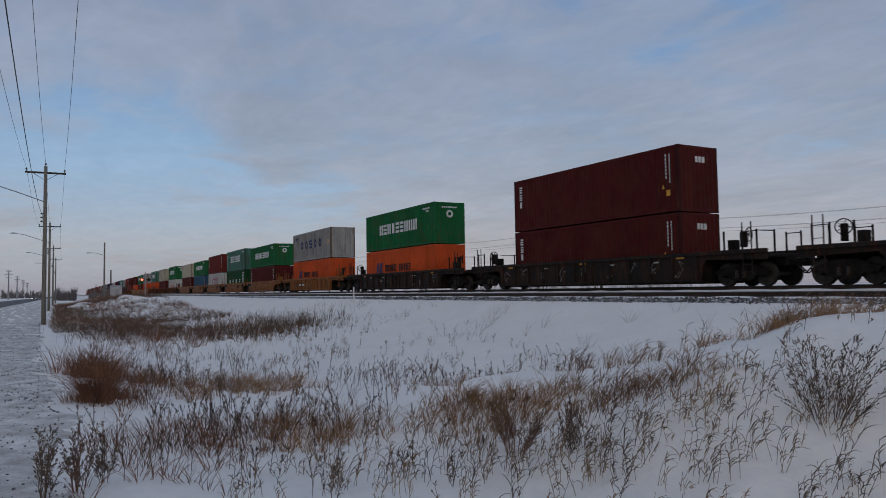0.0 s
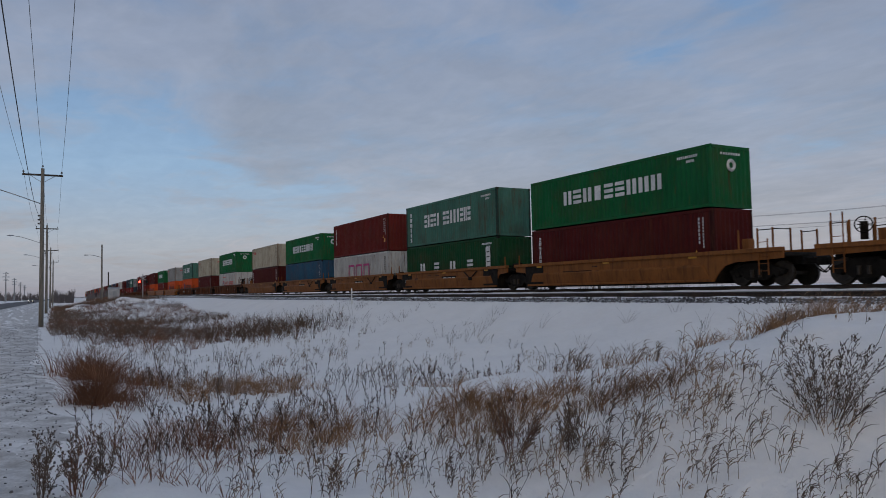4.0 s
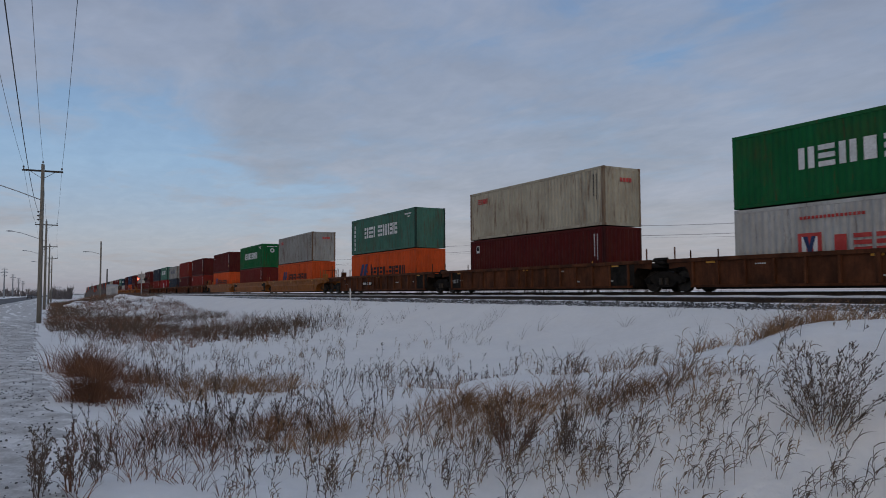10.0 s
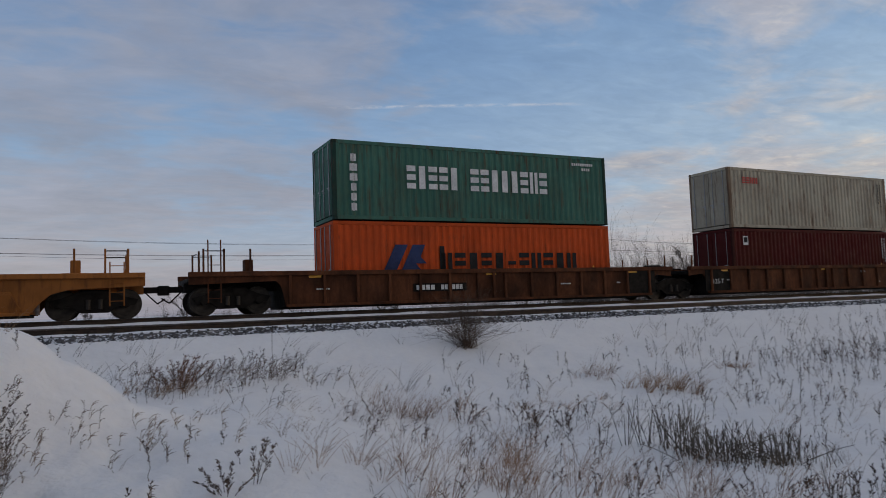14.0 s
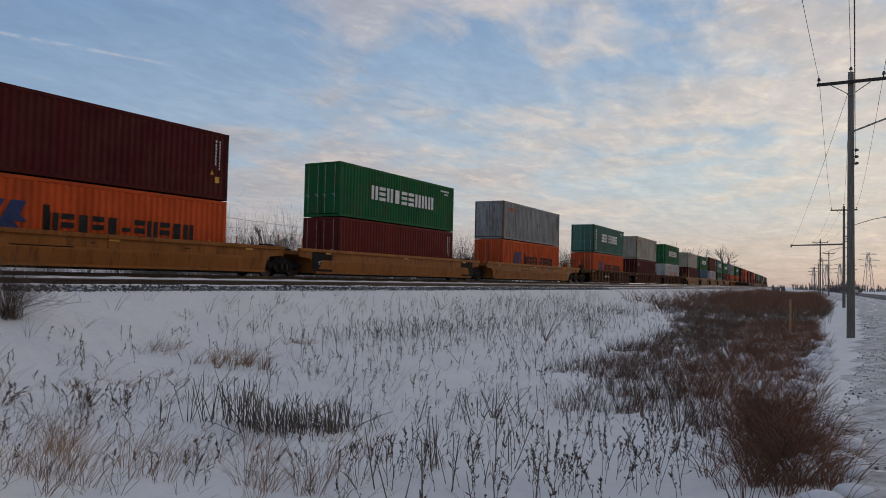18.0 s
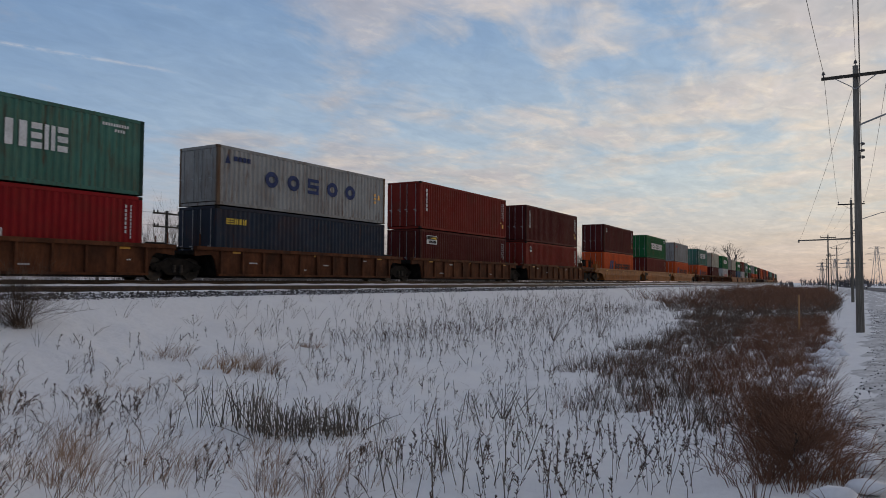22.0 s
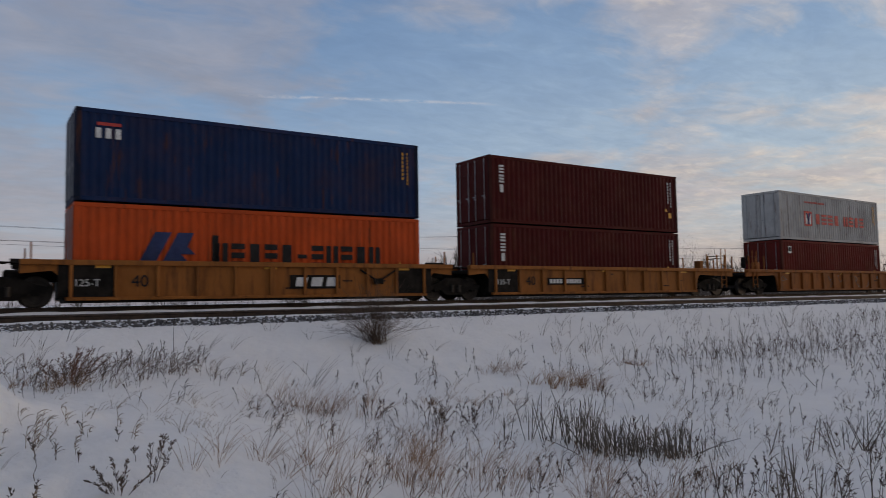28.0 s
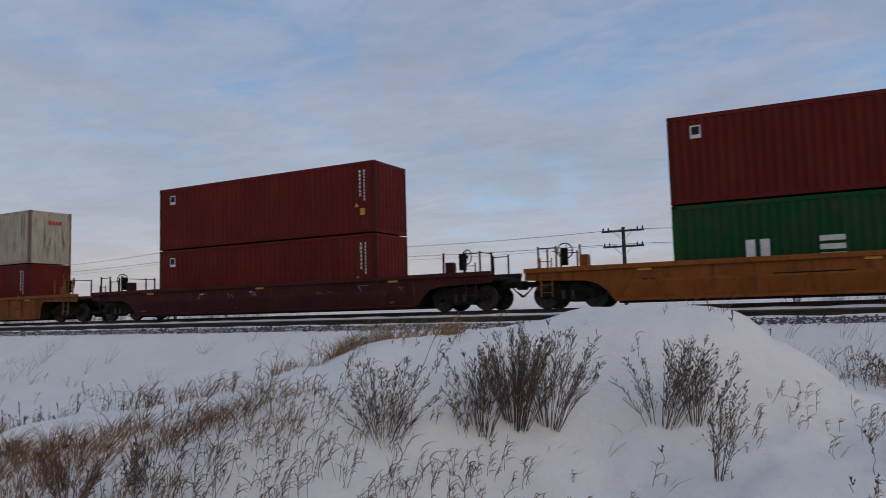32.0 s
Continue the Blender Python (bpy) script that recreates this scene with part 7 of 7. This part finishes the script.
    tufts(st, *along_line([(0.2, 14.0), (2.6, 15.4), (3.8, 16.3)], 44, (0.6, 0.5), rng), (0.25, 0.5), 6, 0.08, rng, 0.004, 0.4, 0.8)
    # tall, thin, pale stands before the reeds
    pale = Stalks()
    for line, n, thick, h in (([(4.4, 7.2), (4.9, 7.9), (5.3, 9.0)], 24, (0.45, 0.45), 0.85), ([(3.0, 7.0), (3.6, 8.2)], 10, (0.4, 0.5), 0.7), ([(4.4, 12.6), (5.2, 13.0), (6.2, 12.6)], 26, (0.35, 0.3), 0.65),
                              ([(6.0, 5.9), (6.4, 5.0)], 14, (0.4, 0.4), 0.65), ([(11.2, 15.2), (11.8, 15.0)], 10, (0.2, 0.2), 0.5), ([(5.6, 8.0), (7.2, 6.6)], 20, (0.6, 0.6), 0.5), ([(2.3, 7.6), (2.9, 8.4)], 8, (0.4, 0.4), 0.5)):
        tufts(pale, *along_line(line, n, thick, rng), (h * 0.6, h), 11, 0.12, rng, 0.0027, 0.3, 0.5, 0.4)
    tufts(st, *scatter(900, 2.0, 14, 3.4, 14, lambda x, y: 0.25 + 0.45 * patchy(x, y, 0.9, 33, -0.2, 0.6), rng), (0.15, 0.42), 3, 0.10, rng, 0.0028, 0.4, 0.8)
    tufts(st, *scatter(420, -3, 9, 4.5, 13, lambda x, y: 0.15 + 0.5 * patchy(x, y, 1.0, 35, 0.0, 0.6), rng), (0.08, 0.26), 3, 0.06, rng, 0.003, 0.6, 0.8)
    stuff("tall_grass", pale, PALE, "tall thin stands of pale tan grass", "grass")
    dim = Stalks()
    leafy(dim, *along_line([(-8.6, 3.2), (-7.2, 4.8), (-5.0, 6.3), (-3.8, 7.0)], 80, (1.0, 0.8), rng), (0.18, 0.45), 3, 0.05, rng, 0.0032)
    leafy(dim, *scatter(300, -30, -4.0, 1.5, 12, straw, rng), (0.18, 0.45), 3, 0.06, rng, 0.0034)
    leafy(dim, *scatter(460, 2.5, 15, 3.4, 13, lambda x, y: 0.3 + 0.4 * patchy(x, y, 0.9, 63, -0.2, 0.6), rng), (0.12, 0.38), 2, 0.07, rng, 0.0030)
    leafy(dim, *along_line([(0.2, 14.2), (2.6, 15.4), (3.8, 16.2)], 40, (0.7, 0.5), rng), (0.2, 0.45), 3, 0.08, rng, 0.0036)
    stuff("brown_grass", dim, BUSHY, "brown wind-bent grass among the straw", "grass")
    stuff("straw_grass", st, STRAW, "pale dry wind-bent grass poking through snow", "grass")
    # ---- warm tan grass: along the crest of the bank and in bands ----
    st = Stalks()
    for (ax, ay, _), (bx, by, _) in zip(CREST[5:], CREST[6:]):
        for k in range(34):
            t = rng.uniform(0.85 if ax > -4 else 0.0, 1)
            x, y = ax + (bx - ax) * t + rng.normal(0, 0.16), ay + (by - ay) * t + 0.35 + rng.normal(0, 0.2)
            if rng.uniform() < 0.3 + 0.7 * float(patchy(np.array(x), np.array(y), 1.4, 40, -0.3, 0.3)):
                tufts(st, x, y, ground_at(x, y), (0.2, 0.42), 12, 0.08, rng, 0.0045, 0.3)
    for line, n, thick, h in (([(-16.4, 3.2), (-17.6, 4.6), (-17.9, 6.3)], 150, (0.8, 0.4), 0.5), ([(-8.9, 5.0), (-8.5, 5.8), (-7.2, 6.6)], 130, (0.55, 0.35), 0.46), ([(-7.2, 6.6), (-5.8, 7.3)], 40, (0.25, 0.2), 0.36),
                              ([(-10.7, 3.2), (-10.6, 4.5)], 60, (0.6, 0.35), 0.5), ([(0.9, 14.6), (1.6, 15.0)], 14, (0.25, 0.2), 0.5), ([(8.0, 12.9), (9.0, 12.8)], 10, (0.4, 0.3), 0.3), ([(11.6, 13.4), (12.6, 13.0)], 26, (0.3, 0.25), 0.65), ([(15.4, 14.8), (16.2, 14.6)], 10, (0.25, 0.2), 0.35)):
        tufts(st, *along_line(line, n, thick, rng), (h * 0.6, h), 10, 0.08, rng, 0.0046, 0.4, 0.7)
    stuff("tan_grass", st, TAN, "tan tufts of dead grass in bands", "grass")
    # ---- russet and dark brown growth along the shoulder ----
    st, dark = Stalks(), Stalks()
    within = lambda x, y: smoothstep(-0.15, 0.2, y - border(x) + 0.12 * np.sin(x * 2.3)) * (1 - smoothstep(-0.9, 0.35, y - side(x) + 0.5 * np.sin(x * 0.9) + 0.35 * np.sin(y * 2.1)))
    rest = lambda x, y: within(x, y) * (0.5 + 0.5 * patchy(x, y, 1.1, 50, -0.7, 0.0)) * smoothstep(6.3, 6.9, x)
    brown = lambda x, y: smoothstep(0.38, 0.62, (y - border(x)) / np.maximum(side(x) - border(x), 0.3))
    tufts(st, *scatter(7200, 5.5, 50, 0.2, 11, lambda x, y: rest(x, y) * (1 - 0.8 * brown(x, y)), rng), (0.28, 0.62), 9, 0.11, rng, 0.0052, 0.12)
    tufts(dark, *scatter(4600, 8, 50, 1.5, 11, lambda x, y: rest(x, y) * brown(x, y), rng), (0.3, 0.7), 8, 0.08, rng, 0.005, 0.1, 0.3)
    tufts(st, *along_line([(7.6, 0.8), (9.0, 1.0), (10.4, 1.4), (13, 1.7)], 190, (0.45, 0.26), rng), (0.35, 0.68), 15, 0.12, rng, 0.0046, 0.05, 1.0)
    tufts(dark, *scatter(2600, 46, 140, 0.4, 18, lambda x, y: within(x, y) * 0.95, rng), (0.5, 0.95), 7, 0.24, rng, 0.014, 0.15)
    tufts(st, *scatter(1700, 58, 240, 3, 17, lambda x, y: 0.5 + 0.5 * patchy(x, y, 0.15, 57, -0.4, 0.3), rng), (1.0, 2.0), 7, 0.5, rng, 0.022, 0.1)
    # left: one tall bush, a dense belt and far growth
    tufts(st, *along_line([(-20.2, 1.5), (-19.2, 2.0)], 90, (0.4, 0.25), rng), (0.5, 1.0), 7, 0.16, rng, 0.008, 0.05, 0.5)
    tufts(st, *along_line([(-15.3, 1.45), (-14.6, 1.35)], 48, (0.22, 0.14), rng), (0.55, 1.05), 9, 0.12, rng, 0.006, 0.25, 0.9)
    tufts(st, *along_line([(-19, 2.4), (-17.8, 3.0)], 60, (0.7, 0.35), rng), (0.35, 0.65), 8, 0.12, rng, 0.005, 0.15)
    tufts(st, *along_line([(-14.6, 1.3), (-16.2, 2.2)], 80, (0.6, 0.3), rng), (0.3, 0.55), 8, 0.1, rng, 0.0048, 0.2)
    tufts(st, *along_line([(-9.1, 1.15), (-10.2, 2.0), (-11.1, 2.8)], 105, (0.8, 0.35), rng), (0.2, 0.52), 7, 0.1, rng, 0.0046, 0.2)
    tufts(st, *along_line([(-11.0, 3.2), (-10.9, 4.4)], 70, (0.6, 0.35), rng), (0.2, 0.5), 6, 0.1, rng, 0.0046, 0.25)
    tufts(st, *along_line([(-36, 4.0), (-44, 8.0), (-44, 14.0)], 260, (4.0, 1.3), rng), (0.4, 0.8), 7, 0.16, rng, 0.008, 0.15)
    tufts(st, *scatter(2300, -150, -46, 1.4, 15, lambda x, y: 0.12 + 0.88 * patchy(x, y, 0.22, 52, -0.2, 0.3), rng), (0.3, 0.75), 7, 0.24, rng, 0.011, 0.15)
    tufts(dark, *scatter(4600, -140, -40, 1.4, 15, lambda x, y: 0.15 + 0.85 * patchy(x, y, 0.3, 53, -0.3, 0.3), rng), (0.35, 0.85), 6, 0.2, rng, 0.010, 0.12, 0.4)
    tufts(st, *scatter(420, -32, -6, 1.4, 8, lambda x, y: 0.5 * patchy(x, y, 0.7, 55, 0.1, 0.6) * smoothstep(0.3, 1.2, y - border(x)), rng), (0.22, 0.45), 7, 0.08, rng, 0.0045, 0.4, 0.8)
    tufts(dark, *along_line([(-40, 8.0), (-39, 12.0), (-43, 15.0)], 240, (3.0, 1.0), rng), (0.5, 1.0), 6, 0.1, rng, 0.009, 0.1, 0.3)
    stuff("russet_thicket", st, RUSSET, "dense russet dead grass along the shoulder", "grass")
    stuff("brown_thicket", dark, BUSHY, "dark grey-brown standing dead weeds beside the russet grass", "weeds")
    # ---- wiry growth on the bank below the ballast ----
    st = Stalks()
    tufts(st, *scatter(800, -50, 60, 14.0, 18.9, lambda x, y: 0.25 + 0.6 * patchy(x, y, 0.4, 60), rng), (0.25, 0.8), 5, 0.14, rng, 0.0042, 0.5, 0.4)
    stuff("wiry_grass", st, WEED, "wiry dead grass on the railway bank", "grass")


def build_clods():
    """Grit, gravel and frozen clods on the shoulder, and lumps of snow at its edge."""
    rng = np.random.RandomState(12)
    x = rng.uniform(-60, 60, 38000)
    x = np.where(np.abs(x) > 3, x, x * 3)
    y = rng.uniform(-5.5, 0.7, 38000) + bend(x)
    keep = rng.uniform(0, 1, 38000) < 0.25 + 0.75 * patchy(x, y, 1.3, 73, -0.3, 0.5)
    x, y = x[keep], y[keep]
    s = pebbles(x, y, ground_z(x, y) + 0.006, 0.007, 0.028, rng)
    tagged(new("grit", s.mesh("grit", STONE)), "grit and small stones on the shoulder", "grit", kind="stuff")
    for k in range(36):
        x = rng.uniform(6, 30)
        yy = float(np.interp(x, [p[0] for p in SHOULDER_EDGE], [p[1] for p in SHOULDER_EDGE])) + rng.uniform(-0.2, 0.45)
        y = yy + float(bend(x))
        bm = bmesh.new()
        bmesh.ops.create_icosphere(bm, subdivisions=2, radius=1)
        w = rng.uniform(0.10, 0.30)
        for v in bm.verts:
            n = noise.noise(v.co * 1.4 + Vector((k * 3.1, 0, 0)))
            v.co = Vector((v.co.x * w * (1.2 + 0.4 * n), v.co.y * w * (0.9 + 0.4 * n), v.co.z * w * (0.5 + 0.3 * n)))
        me = bpy.data.meshes.new("snow_lump")
        bm.to_mesh(me)
        bm.free()
        me.materials.append(SNOW_TOP)
        me.shade_smooth()
        ob = tagged(new("snow_lump", me), "rounded lump of snow caught in the dead grass", "snow lump", "snow lumps")
        ob.matrix_basis = pose(x, y, ground_at(x, y) + 0.08, 0, 0, rng.uniform(0, 360))


def build_woods():
    """Far strips of leafless trees: slim trunks under hazy fans of twigs."""
    rng = np.random.RandomState(44)
    # from, to (degrees), distance, height, number
    for a0, a1, d, h, n in ((-99, -87.6, 700, 8, 700), (-86.9, -85.5, 330, 5.4, 170), (-84.7, -83.0, 240, 5.2, 130), (-83, -76, 900, 8, 120), (82.2, 83.1, 330, 3.6, 50), (83.5, 101, 620, 6.0, 520),
                            (85.9, 87.8, 380, 6.2, 90), (80.6, 81.6, 420, 2.8, 50), (34, 63, 62, 9.0, 900), (-66, -40, 75, 6.0, 150), (2, 30, 70, 4.6, 60), (56, 72, 90, 12.0, 420)):
        st = Stalks()
        az = np.radians(rng.uniform(a0, a1, n))
        dd = d * rng.uniform(0.9, 1.12, n) / (1 if abs(a0) > 75 else np.maximum(np.cos(az), 0.45) * 1.25)
        x, y = dd * np.sin(az), dd * np.cos(az)
        ok = (np.abs(a0) > 75) | (y - bend(x) > 34)
        x, y, dd = x[ok], y[ok], dd[ok]
        hh = h * rng.uniform(0.35, 1.0, len(x)) * (0.65 + 0.35 * np.sin(np.arange(len(x)) * 0.7))
        w = np.maximum(dd * (0.00022 if abs(a0) > 75 else 0.00011), 0.007)
        foot = np.stack([x, y, np.full(len(x), -2.0)], 1)
        top = foot + np.stack([rng.normal(0, 0.08, len(x)) * hh, rng.normal(0, 0.08, len(x)) * hh, hh * 0.75], 1)
        st.bulk(np.stack([foot, (foot + top) / 2, top], 1), w * 2.2, w)
        for q in range(26):
            t = rng.uniform(0.15, 1.0, len(x))[:, None]
            p = foot + (top - foot) * t
            way = rng.normal(0, 1, (len(x), 3)) * (0.30, 0.30, 0.0) + (0, 0, 1)
            e = p + way * (hh * rng.uniform(0.12, 0.42, len(x)))[:, None]
            m = (p + e) / 2 + rng.normal(0, 0.03, (len(x), 3)) * hh[:, None]
            st.bulk(np.stack([p, m, e], 1), w, w * 0.4)
        tagged(new("far_wood", st.mesh("far_wood", FARWOOD if abs(a0) > 75 else BARK)), "far strip of leafless grey-brown trees", "wood", kind="stuff")


build_woods()
build_bushes()
build_field()
build_clods()


# ---- what moves ----
def along(t):
    """How far the train has come, in metres, since 16 s after the start; it slows a little."""
    u = (t - 16) / 16
    return 16 * u * (16.1484 + u * (-0.1406 + u * (-0.1371 + u * -0.0263)))


def motions():
    for ob, mid, z in MOVERS:
        rows = []
        for t in (0, 4, 8, 12, 16, 20, 24, 28, 32):
            x = mid + along(t)
            y = TRACK_Y + float(bend(x))
            turn = math.degrees(math.atan2(float(bend(x + 5) - bend(x - 5)), 10))
            rows.append((t, pose(x, y, z, 0, 0, turn)))
        walk(ob, rows)
    # wheels roll without slipping; all wheelsets in the same place of a truck turn alike
    for k, sets in SPINNERS.items():
        walk(sets[0], [(n / FPS, pose(k, 0, 0.46) @ Matrix.Rotation(along(n / FPS) / 0.455, 4, "Y")) for n in range(32 * FPS + 1)])
        keys = sets[0].animation_data
        for ob in sets[1:]:
            ob.rotation_mode = "QUATERNION"
            ob.animation_data_create()
            ob.animation_data.action = keys.action
            ob.animation_data.action_slot = keys.action_slot


motions()
